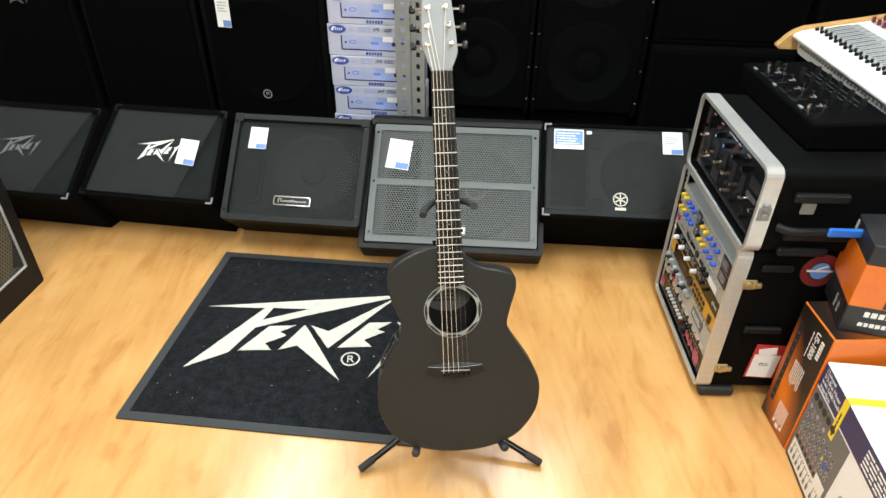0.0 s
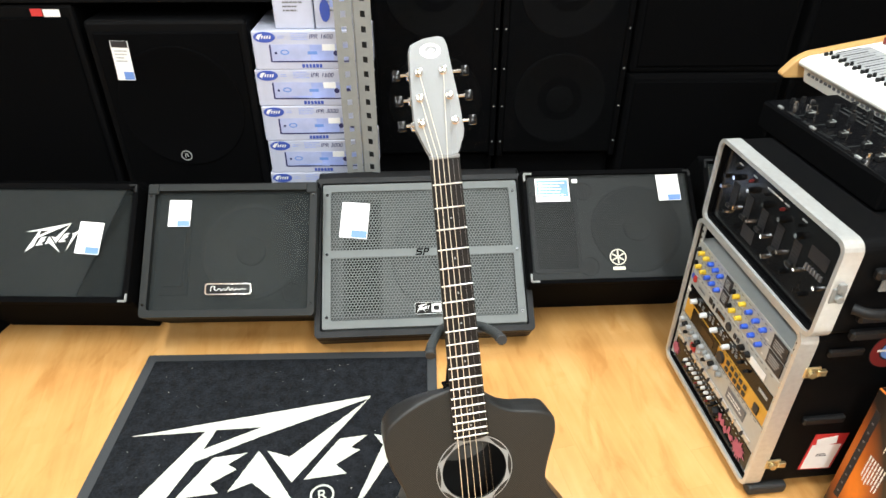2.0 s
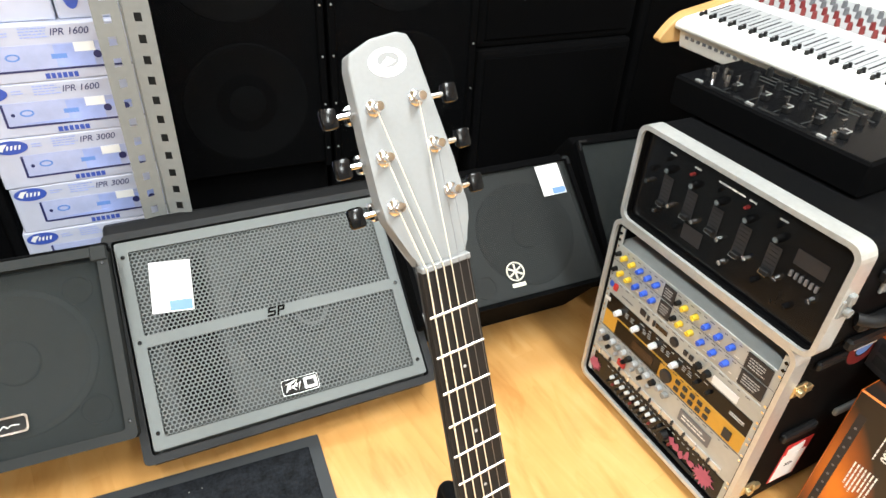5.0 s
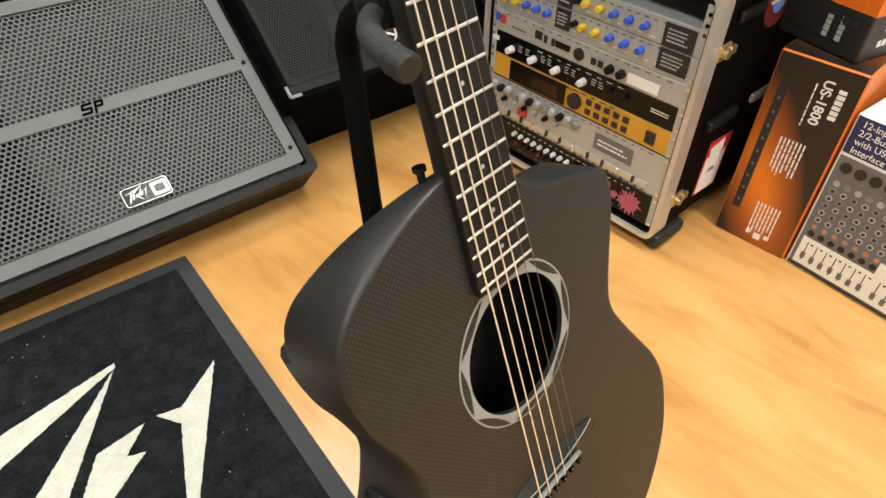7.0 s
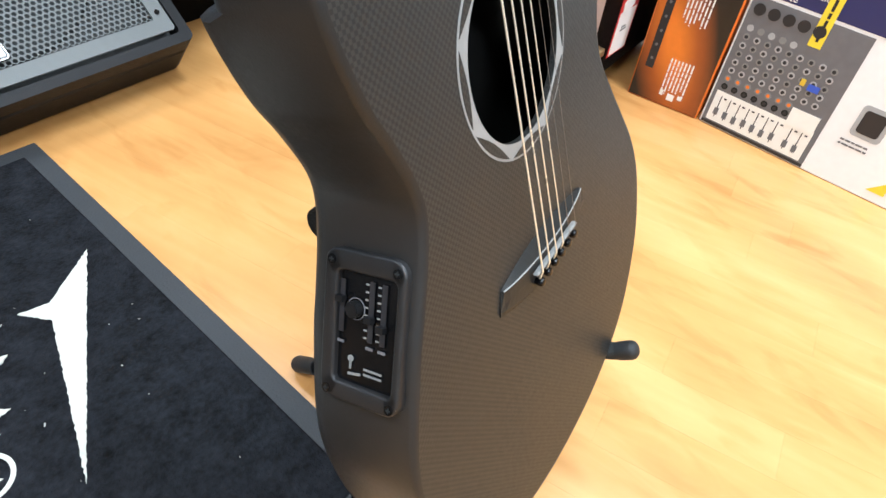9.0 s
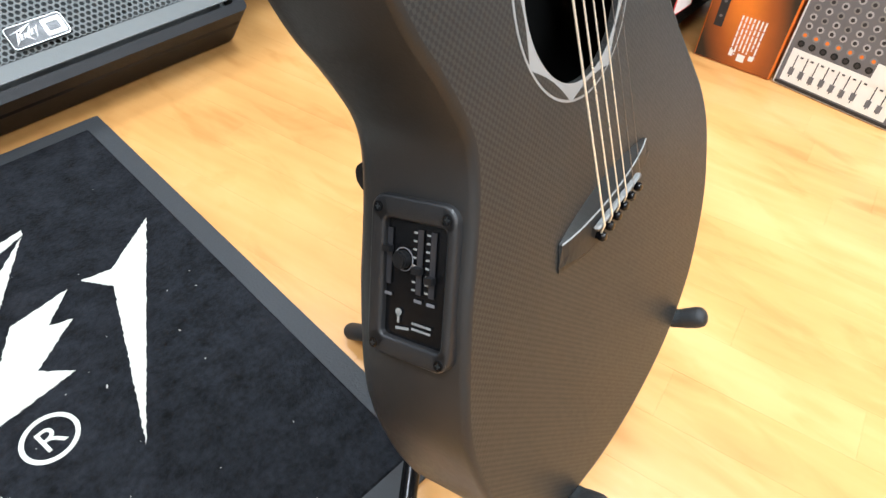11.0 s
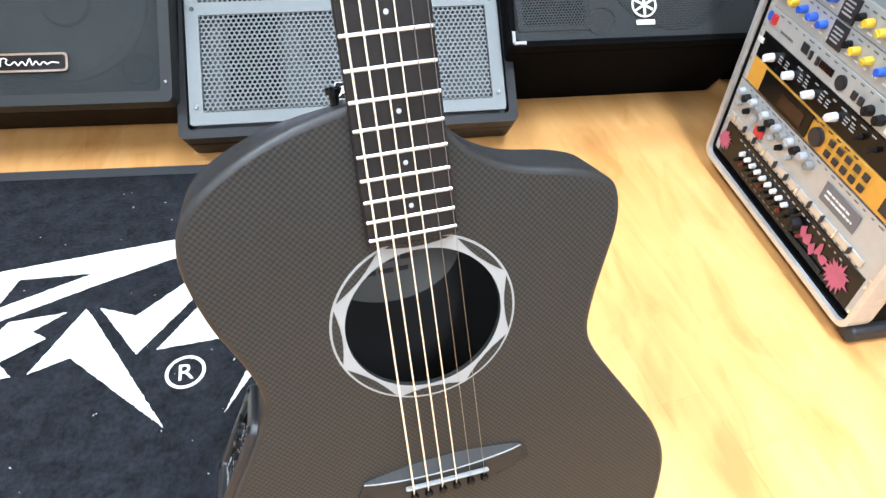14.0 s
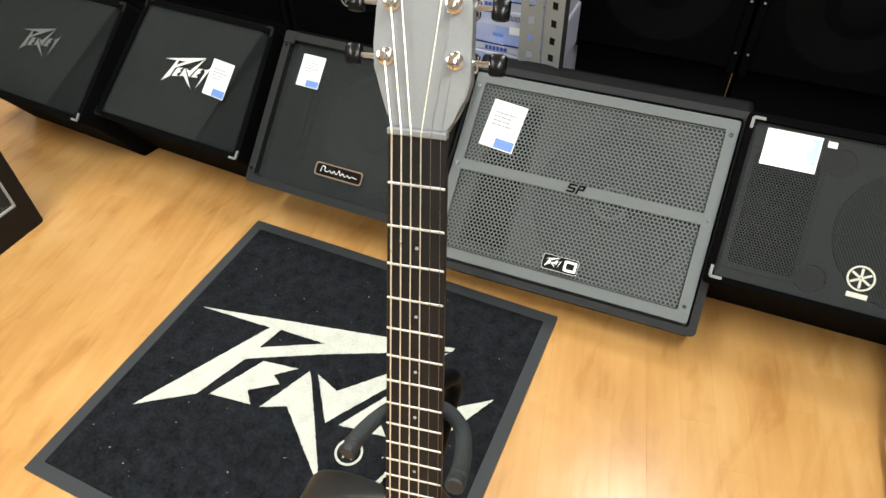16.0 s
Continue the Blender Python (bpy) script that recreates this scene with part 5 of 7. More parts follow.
# upper case with a broad mixer set into its front
UW, UH = 0.500, 0.232
top_case, F = flight_case(0.640, 0.815, 0.5215, TURN, UW, 0.48, UH, "black case with an aluminium rim holding a black club mixer", False)
SIDE2 = Matrix.Translation((UW - 0.003, 0, UH / 2)) @ Matrix(((0, 0, 1, 0), (1, 0, 0, 0), (0, 1, 0, 0), (0, 0, 0, 1)))
panel = part("mixer_panel", box(UW - 0.022, 0.20, UH - 0.022, (UW / 2, 0.110, UH / 2)), "black_gloss", top_case, "glossy black mixer face")
MF = Matrix.Translation((UW / 2, 0.0098, UH / 2)) @ UP
for k in range(5):
    x = -0.155 + 0.066 * k
    knob(panel, MF @ pose(x - 0.012, 0.066, 0.0, 0, 0, 30 * k), 0.0042, 0.009, "dull_red" if k % 2 else "black_gloss")
    part("button_strip", box(0.016, 0.0028, 0.0016, (x - 0.006, 0.080, 0.0012)), "knob_grey", panel, m=MF)
    knob(panel, MF @ pose(x, 0.048, 0.0, 0, 0, 70 * k), 0.008, 0.014, "black_gloss")
    part("knob_top", cyl(0.0052, 0.001, (x, 0.048, 0.0155), n=12), "chrome", panel, m=MF)
    f = part("fader_block", box(0.026, 0.062, 0.001, (x - 0.002, 0.0, 0.0006)), "ink", panel, m=MF)
    for j in range(7):
        part("scale_line", box(0.022, 0.0010, 0.0006, (x - 0.002, 0.026 - 0.0085 * j, 0.0014)), "grey_frame", f)
    cap = part("fader_cap", box(0.020, 0.010, 0.011, (x - 0.002, -0.030 + 0.006 * (k % 3), 0.0055), bev=0.002), "black_plastic", panel, "black cap with its edge highlight laid on as pale strips", m=MF)
    # bright L-shaped strips stand for the highlight on the cap's edges
    part("cap_line", join(box(0.018, 0.0016, 0.0012, (x - 0.002, -0.0345 + 0.006 * (k % 3), 0.0112)), box(0.0016, 0.008, 0.0012, (x - 0.0105, -0.031 + 0.006 * (k % 3), 0.0111))), "chrome", cap)
    knob(panel, MF @ pose(x + 0.022, -0.022, 0.0, 0, 0, 20 * k), 0.0056, 0.012, "chrome")
for k, (x, y) in enumerate(((-0.11, -0.06), (0.02, -0.062), (-0.20, 0.03), (-0.205, 0.0), (0.165, -0.06), (0.20, -0.02), (0.09, -0.055), (-0.165, -0.05))):
    knob(panel, MF @ pose(x, y, 0.0, 0, 0, 45 * k), 0.006, 0.012, "chrome" if k % 2 else "black_gloss")
part("fader_block", box(0.05, 0.034, 0.001, (-0.065, -0.056, 0.0006)), "ink", panel, m=MF)
part("fader_block", box(0.06, 0.030, 0.001, (0.175, 0.035, 0.0006)), "ink", panel, m=MF)
for k in range(6):
    part("button", box(0.005, 0.012, 0.004, (0.150 + 0.010 * k, 0.002, 0.002)), "grey_print", panel, m=MF)
part("print", bars(0.085, 0.008, 1, 361), "white_print", panel, m=MF @ Matrix.Translation((0.0, 0.080, 0.0003)))
latch(top_case, SIDE2 @ Matrix.Translation((0.012, 0.0, 0.0)) @ pose(0, 0, 0, 0, 0, 90), "grey_steel")
for z_, l_, x_ in ((0.05, 0.16, 0.13), (-0.055, 0.20, 0.15), (-0.10, 0.15, 0.13)):
    part("side_batten", box(l_ * 0.8, 0.024, 0.018, (x_, z_, 0.009), bev=0.005), "black_plastic", top_case, m=SIDE2)
part("clasp", box(0.034, 0.034, 0.006, (0.11, 0.02, 0.003), bev=0.002), "grey_steel", top_case, m=SIDE2)
part("blue_strap", box(0.130, 0.022, 0.010, (0.215, -0.020, 0.046), bev=0.003), "blue_strap", top_case, "bright blue plastic strap", m=SIDE2)
part("handle", tube(curve_through([(0.05, -0.03, 0.01), (0.08, -0.03, 0.03), (0.17, -0.03, 0.03), (0.30, -0.03, 0.026)], 5), 0.011, 10), "black_plastic", top_case, smooth=True, m=SIDE2)

# club mixer lying on the case
dj = thing("club_mixer", pose(0.744, 0.872, 0.7545, 0, 0, -84), "black tabletop mixer with chrome fader caps lying on the case", "mixer")
DW = 0.44
part("body", prism([(0, 0), (0.195, 0), (0.195, 0.072), (0.0, 0.064)], DW, bev=0.004, m=YZ), "front_black", dj)
DT = Matrix.Translation((0.0, 0.0, 0.0645)) @ pose(0, 0, 0, 2.35, 0, 0)
part("top_panel", box(DW - 0.012, 0.186, 0.002, (DW / 2, 0.098, 0.0005)), "black_gloss", dj, m=DT)
for k in range(5):
    x = 0.098 + 0.059 * k
    part("lever", join(box(0.0036, 0.004, 0.020, (x, 0.074 - 0.004 * (k % 2), 0.011), bev=0.0006), box(0.0036, 0.014, 0.0026, (x, 0.069 - 0.004 * (k % 2), 0.020)), box(0.008, 0.014, 0.002, (x, 0.074, 0.0025))), "chrome", dj, "upright bright fader lever", m=DT)
    cap = part("fader_cap", box(0.014, 0.016, 0.013, (x + 0.022, 0.044 + 0.012 * (k % 2), 0.008), bev=0.002), "black_plastic", dj, "black cap with its edge highlight laid on as pale strips", m=DT)
    # same edge highlight, built as two pale strips on the cap
    part("cap_line", join(box(0.0152, 0.0016, 0.0012, (x + 0.022, 0.0515 + 0.012 * (k % 2), 0.0146)), box(0.0016, 0.016, 0.0012, (x + 0.029, 0.044 + 0.012 * (k % 2), 0.0147))), "silver", cap)
    part("fader_slot", box(0.003, 0.05, 0.0006, (x + 0.010, 0.05, 0.0018)), "grey_frame", dj, m=DT)
    for j in range(2):
        knob(dj, DT @ pose(x, 0.125 + 0.042 * j, 0.001, 0, 0, 40 * k + 25 * j), 0.008, 0.016, "black_plastic")
        part("knob_top", cyl(0.0030, 0.0010, (x, 0.125 + 0.042 * j, 0.0185), n=10), "chrome", dj, m=DT)
    part("print", bars(0.05, 0.010, 2, 372 + k), "grey_frame", dj, m=DT @ Matrix.Translation((x + 0.006, 0.018, 0.0013)))
for k, (x, y) in enumerate(((0.030, 0.085), (0.045, 0.098), (0.062, 0.090), (0.055, 0.050), (0.035, 0.055), (0.075, 0.070))):
    knob(dj, DT @ pose(x, y, 0.001, 0, 0, 50 * k), 0.006, 0.013, "chrome" if k % 2 else "black_plastic")
for x in (0.052, 0.180, 0.335):
    part("button", box(0.016, 0.006, 0.003, (x, 0.014, 0.003)), "silver", dj, m=DT)
knob(dj, DT @ pose(0.345, 0.030, 0.001), 0.006, 0.013, "chrome")
part("print", bars(0.28, 0.05, 3, 371), "grey_frame", dj, m=DT @ Matrix.Translation((0.23, 0.150, 0.0013)))

# mixing console with wooden cheeks on a dark stand
con = thing("mixing_console", pose(0.933, 1.160, 0.778, 0, 0, -86.0), "cream mixing console with beech end cheeks on a black stand", "mixing console")
CHEEK = [(0.012, 0.0), (0.0, 0.009), (0.002, 0.016), (0.030, 0.048), (0.048, 0.061), (0.072, 0.072), (0.62, 0.165), (0.62, 0.02), (0.11, 0.0)]
for x in (-0.026, 1.05):
    part("end_cheek", prism(CHEEK, 0.026, bev=0.004, seg=2, m=YZ), "light_wood", con, "oiled beech cheek", m=Matrix.Translation((x, 0, 0)))
part("tray", prism([(0.052, 0.034), (0.042, 0.038), (0.039, 0.048), (0.046, 0.056), (0.066, 0.063), (0.60, 0.154), (0.60, 0.034)], 1.05, bev=0.004, seg=2, m=YZ), "cream", con, "cream painted metal tray")
part("underside", prism([(0.072, -0.012), (0.060, 0.034), (0.60, 0.034), (0.60, -0.012)], 1.05, bev=0.003, m=YZ), "cream", con, "cream metal underside with vents")
for k in range(50):
    ob = part("vent_slot", box(0.009, 0.004, 0.007, (0, 0, 0)), "grey_print", con, m=Matrix.Translation((0.03 + 0.020 * k, 0.0625, 0.019))) if k == 0 else again(ob, Matrix.Translation((0.03 + 0.020 * k, 0.0625, 0.019)))
CT = Matrix.Translation((0.0, 0.066, 0.063)) @ pose(0, 0, 0, 9.65, 0, 0)
part("fader_field", box(1.01, 0.110, 0.002, (0.525, 0.105, 0.001)), "knob_grey", con, "pale grey fader field", m=CT)
part("knob_field", box(1.01, 0.150, 0.002, (0.525, 0.275, 0.001)), "knob_grey", con, "pale grey knob field", m=CT)
part("stand_rail", box(0.86, 0.43, 0.06, (0.575, 0.385, -0.043)), "light_wood", con, "beech stand rail")
for k in range(33):
    x = 0.022 + 0.0315 * k
    pin = CT @ Matrix.Translation((x, 0.036 + 0.0012 * (k % 3), 0.0))
    dot = Matrix.Translation((x, 0, 0))
    if k == 0:
        caps = [part("fader_cap", box(0.009, 0.011, 0.010, (0, 0, 0.005), bev=0.002), "black_plastic", con, m=pin),
            part("fader_slot", box(0.0045, 0.070, 0.001, (0, 0.100, 0.0022)), "ink", con, m=CT @ dot),
            part("strip_line", box(0.0015, 0.100, 0.001, (0.015, 0.105, 0.0022)), "grey_print", con, m=CT @ dot)]
    else:
        for ob, m in zip(caps, (pin, CT @ dot, CT @ dot)):
            again(ob, m)
    knob(con, CT @ pose(x, 0.050, 0.0), 0.005, 0.010, "black_plastic")
    for j in range(4):
        knob(con, CT @ pose(x, 0.205 + 0.034 * j, 0.002), 0.0065, 0.016, ("dull_red", "dull_red", "grey_print", "grey_print")[j])
for x, y in ((0.20, 0.30), (0.95, 0.30), (0.20, 0.56), (0.95, 0.56)):
    part("stand_leg", box(0.035, 0.035, 0.712, (x, y, -0.416)), "black_paint", con)

# ---- cartons on the floor ----
def fade_print(name, centre, lean_angle, spread):
    """Printed card, black with a long orange glow across it."""
    m = mat(name, (0.5, 0.12, 0.01), 0.38, var=0.08)
    nt = m.node_tree
    hsv = [n for n in nt.nodes if n.type == "HUE_SAT"][0]
    co = nt.nodes.new("ShaderNodeTexCoord")
    off = nt.nodes.new("ShaderNodeMapping")
    off.vector_type = "TEXTURE"
    off.inputs["Location"].default_value = centre
    off.inputs["Rotation"].default_value = (0, radians(lean_angle), 0)
    off.inputs["Scale"].default_value = spread
    nt.links.new(co.outputs["Object"], off.inputs["Vector"])
    far = nt.nodes.new("ShaderNodeVectorMath")
    far.operation = "LENGTH"
    nt.links.new(off.outputs[0], far.inputs[0])
    ramp = nt.nodes.new("ShaderNodeValToRGB")
    e = ramp.color_ramp.elements
    e[0].position, e[0].color = 0.15, (0.72, 0.19, 0.014, 1)
    e[1].position, e[1].color = 1.0, (0.014, 0.010, 0.008, 1)
    mid = ramp.color_ramp.elements.new(0.55)
    mid.color = (0.34, 0.08, 0.010, 1)
    nt.links.new(far.outputs["Value"], ramp.inputs[0])
    nt.links.new(ramp.outputs[0], hsv.inputs["Color"])
    return m


M["fade"] = fade_print("black_to_orange_print", (0.056, 0, 0.130), -20, (0.082, 1, 0.26))
M["fade_top"] = fade_print("black_to_orange_lid", (0.120, 0.33, 0.397), 0, (0.40, 0.31, 1))
us = thing("interface_carton", pose(0.859, 0.309, 0, 0, 0, -82.9), "tall orange and black carton standing on its end", "box")
UWD, UHT = 0.148, 0.397
part("carton", box(UWD, 0.46, UHT, (UWD / 2, 0.231, UHT / 2), bev=0.0025), "orange", us)
part("printed_face", box(UWD - 0.006, 0.0012, UHT - 0.006, (UWD / 2, 0.0004, UHT / 2)), "fade", us, "black print fading into orange")
part("printed_lid", box(UWD - 0.006, 0.454, 0.0012, (UWD / 2, 0.231, UHT - 0.0002)), "fade_top", us, "black print fading into orange")
UF = Matrix.Translation((UWD / 2, -0.0002, UHT / 2)) @ UP
part("name_bar", glyphs(6, 0.058, 0.013, 601), "white_print", us, "white lettering shown as bars", m=UF @ Matrix.Translation((0.045, 0.135, 0.0003)) @ pose(0, 0, 0, 0, 0, -90))
text("US-1800", 0.0240, "white_print", us, UF @ Matrix.Translation((0.012, 0.172, 0.0003)) @ pose(0, 0, 0, 0, 0, -90), name="model_print", depth=0.0002, bold=0.0005)
part("print", bars(0.085, 0.006, 1, 603), "cream", us, m=UF @ Matrix.Translation((0.002, 0.118, 0.0003)) @ pose(0, 0, 0, 0, 0, -90))
part("print", bars(0.075, 0.05, 7, 604), "cream", us, m=UF @ Matrix.Translation((0.012, -0.135, 0.0003)) @ pose(0, 0, 0, 0, 0, -90))
part("unit_picture", box(0.016, 0.28, 0.0005, (-0.048, 0.01, 0.0003)), "ink", us, m=UF)
for k in range(9):
    part("picture_knob", cyl(0.003, 0.0008, n=8), "grey_print", us, m=UF @ Matrix.Translation((-0.048, -0.11 + 0.028 * k, 0.0006)))
part("print", bars(0.085, 0.05, 7, 401), "cream", us, m=UF @ Matrix.Translation((0.004, 0.005, 0.0003)) @ pose(0, 0, 0, 0, 0, -90))
part("print", join(box(0.014, 0.014, 0.0005, (0.012, -0.175, 0.0003)), box(0.009, 0.009, 0.0005, (0.030, -0.170, 0.0003)), box(0.007, 0.012, 0.0005, (-0.008, -0.170, 0.0003))), "cream", us, m=UF)

mx = thing("mixer_carton", pose(0.880, 0.157, 0, 0, 0, -90.4), "white and navy carton printed with a picture of a mixer", "box")
BW, BH, BD = 0.50, 0.335, 0.36
part("carton", box(BW, BD, BH, (BW / 2, BD / 2, BH / 2), bev=0.0025), "paper", mx)
BF = Matrix.Translation((0, -0.0002, 0)) @ UP  # x along the face from its far edge, y up
part("navy_band", box(BW - 0.006, 0.070, 0.0006, (BW / 2, BH - 0.038, 0.0003)), "navy", mx, "navy printed band", m=BF)
pic = part("mixer_picture", box(0.202, 0.252, 0.0006, (0.105, 0.130, 0.0003)), "grey_print", mx, "printed picture of a small mixer", m=BF)
part("fader_field", box(0.186, 0.062, 0.0004, (0.104, 0.044, 0.0008)), "cream", pic)
part("picture_frame", box(0.202, 0.006, 0.0005, (0.105, 0.007, 0.0010)), "ink", pic)
for k in range(9):
    x = 0.024 + 0.0185 * k + (0.008 if k > 6 else 0)
    part("fader_slot", box(0.0018, 0.044, 0.0004, (x, 0.044, 0.0012)), "ink", pic)
    part("fader_picture", box(0.0085, 0.014, 0.0005, (x, 0.034 - 0.0015 * (k % 3), 0.0014)), "grey_print", pic)
    part("button_picture", box(0.005, 0.003, 0.0004, (x + 0.008, 0.063, 0.0012)), "ink", pic)
dots = {}
for j in range(8):
    for k in range(9):
        if j < 2 and k > 6:
            continue
        x, y = 0.020 + 0.0195 * k, 0.086 + 0.0165 * j
        if j == 7 and k > 4:
            continue
        material = {0: "grey_frame", 1: "grey_steel", 2: "knob_grey"}.get(j, "knob_grey" if (j + k) % 2 else "grey_steel")
        key = material
        at = Matrix.Translation((x, y, 0.0009))
        if key not in dots:
            dots[key] = part("knob_picture", prism([(0.0062 * math.cos(2 * math.pi * i / 10), 0.0062 * math.sin(2 * math.pi * i / 10)) for i in range(10)], 0.0004), material, pic, m=at)
        else:
            again(dots[key], at)
        if j < 7:
            key2 = "dark" + ("o" if j == 1 else "")
            at2 = Matrix.Translation((x, y, 0.0014))
            if key2 not in dots:
                dots[key2] = part("knob_centre", prism([(0.0034 * math.cos(2 * math.pi * i / 8), 0.0034 * math.sin(2 * math.pi * i / 8)) for i in range(8)], 0.0004), "orange" if j == 1 else "ink", pic, m=at2)
            else:
                again(dots[key2], at2)
for k in range(5):
    part("socket_picture", prism([(0.0105 * math.cos(2 * math.pi * i / 14), 0.0105 * math.sin(2 * math.pi * i / 14)) for i in range(14)], 0.0006), "ink", pic, m=Matrix.Translation((0.022 + 0.026 * k, 0.236, 0.0016)))
part("panel_picture", box(0.05, 0.034, 0.0005, (0.170, 0.086, 0.0016)), "cream", pic)
part("display_picture", box(0.020, 0.012, 0.0005, (0.160, 0.146, 0.0022)), "knob_blue", pic)
part("display_picture", box(0.008, 0.012, 0.0005, (0.140, 0.150, 0.0022)), "knob_yellow", pic)
part("chip_picture", prism(rounded(0.050, 0.058, 0.008), 0.0005), "knob_grey", mx, "printed picture of a chip", m=BF @ Matrix.Translation((0.268, 0.128, 0.0002)) @ pose(0, 0, 0, 0, 0, 0))
part("chip_centre", prism(rounded(0.036, 0.042, 0.006), 0.0005), "ink", mx, m=BF @ Matrix.Translation((0.268, 0.128, 0.0008)))
part("print", bars(0.05, 0.016, 2, 411), "grey_print", mx, m=BF @ Matrix.Translation((0.262, 0.082, 0.0003)))
part("print", bars(0.16, 0.055, 5, 412), "cream", mx, m=BF @ Matrix.Translation((0.33, BH - 0.040, 0.0007)))
text("12-Input\n2/2-Bus Mixer\nwith USB/Audio\nInterface", 0.0165, "cream", mx, BF @ Matrix.Translation((0.014, BH - 0.020, 0.0008)), name="print", depth=0.0002)
part("yellow_tape", box(0.022, 0.125, 0.0006, (0.128, BH - 0.0625, 0.0012)), "yellow", mx, "yellow tape with a printed model number", m=BF)
part("yellow_tape", box(0.022, 0.30, 0.0008, (0.128, 0.15, BH + 0.0004)), "yellow", mx)
part("tape_print", bars(0.10, 0.012, 1, 413), "ink", mx, m=BF @ Matrix.Translation((0.128, BH - 0.065, 0.0016)) @ pose(0, 0, 0, 0, 0, 90))
part("print", bars(0.08, 0.02, 2, 414), "grey_print", mx, m=Matrix.Translation((0.10, 0.12, BH + 0.0003)))
part("yellow_label", prism([(0, 0), (0.03, 0.0), (0.03, 0.03)], 0.0006), "yellow", mx, m=BF @ Matrix.Translation((0.315, 0.02, 0.0004)))

u6b = thing("interface_carton", pose(0.921, 0.357, 0.3985, 0, 0, -99.5), "small orange and black carton on top of the tall carton", "box")
SW, SH, SD = 0.158, 0.245, 0.30
part("carton", box(SW, SD, SH, (SW / 2, SD / 2, SH / 2), bev=0.0025), "ink", u6b)
part("orange_band", box(SW + 0.001, SD + 0.001, 0.115, (SW / 2, SD / 2, 0.135)), "orange", u6b, "orange printed band")
SF = Matrix.Translation((0, -0.0007, 0)) @ UP
part("print", join(bars(0.045, 0.05, 2, 421)), "knob_grey", u6b, m=SF @ Matrix.Translation((0.10, 0.045, 0.0003)) @ pose(0, 0, 0, 0, 0, 90))
part("print", bars(0.05, 0.03, 1, 422), "white_print", u6b, m=SF @ Matrix.Translation((0.03, 0.215, 0.0003)) @ pose(0, 0, 0, 0, 0, 90))
SS = Matrix.Translation((SW + 0.0008, 0, 0)) @ Matrix(((0, 0, 1, 0), (1, 0, 0, 0), (0, 1, 0, 0), (0, 0, 0, 1)))
part("name_bar", glyphs(6, 0.095, 0.015, 605), "white_print", u6b, "white lettering shown as bars", m=SS @ Matrix.Translation((0.085, 0.058, 0)))
part("name_bar", glyphs(6, 0.075, 0.011, 606), "white_print", u6b, "white lettering shown as bars", m=SS @ Matrix.Translation((0.072, 0.028, 0)))
dev = part("unit_picture", box(0.13, 0.022, 0.0005, (0.079, 0.058, 0.0004)), "grey_frame", u6b, "printed picture of the unit", m=SF)
part("unit_picture", box(0.13, 0.020, 0.0005, (0.079, 0.028, 0.0004)), "grey_frame", u6b, m=SF)
for k in range(2):
    part("picture_knob", cyl(0.007, 0.0008, n=12), "ink", dev, m=Matrix.Translation((0.115 + 0.017 * k, 0.058, 0.0008)))
part("unit_picture", box(0.20, 0.05, 0.0005, (0.17, 0.105, 0)), "ink", u6b, m=SS)
part("print", bars(0.05, 0.05, 6, 423), "white_print", u6b, m=SS @ Matrix.Translation((0.10, 0.21, 0)))
part("label", box(0.05, 0.03, 0.0006, (0.10, 0.10, SH + 0.0003)), "paper", u6b)

# ---- guitar amplifier at the edge of the floor ----
amp = thing("guitar_amplifier", pose(-1.552, 0.072, 0.0, 0, 0, 90), "black upright amplifier with a beige perforated grille and pale piping", "amplifier")
AT = Matrix()
part("cabinet", box(0.56, 0.25, 0.50, (0.28, 0.139, 0.25), bev=0.01, seg=2), "black_paint", amp, m=AT)
AF = AT @ Matrix.Translation((0.28, 0.014, 0.25)) @ UP
part("front_frame", frame_ring(rounded(0.56, 0.50, 0.012), rounded(0.474, 0.35, 0.004, 5, (0, 0.018)), 0.014), "black_plastic", amp, m=AF)
part("backing", box(0.474, 0.35, 0.003, (0, 0.018, 0.0025)), "dark_inside", amp, m=AF)
sheet("grille", hex_grille(0.47, 0.346, 0.0125, 0.0046), "beige_cloth", amp, AF @ Matrix.Translation((0, 0.018, 0.0055)), "beige perforated grille")
part("piping", frame_ring(rounded(0.474, 0.35, 0.004, 5, (0, 0.018)), rounded(0.464, 0.34, 0.003, 5, (0, 0.018)), 0.007, m=Matrix.Translation((0, 0, 0.0065))), "knob_grey", amp, m=AF)
part("corner_port", prism([(0.228, -0.148), (0.228, -0.04), (0.186, -0.130)], 0.002, m=Matrix.Translation((0, 0, 0.0055))), "dark_inside", amp, "three-cornered black port", m=AF)
part("control_panel", box(0.54, 0.08, 0.012, (0.28, 0.055, 0.503), bev=0.003), "black_plastic", amp, m=AT)

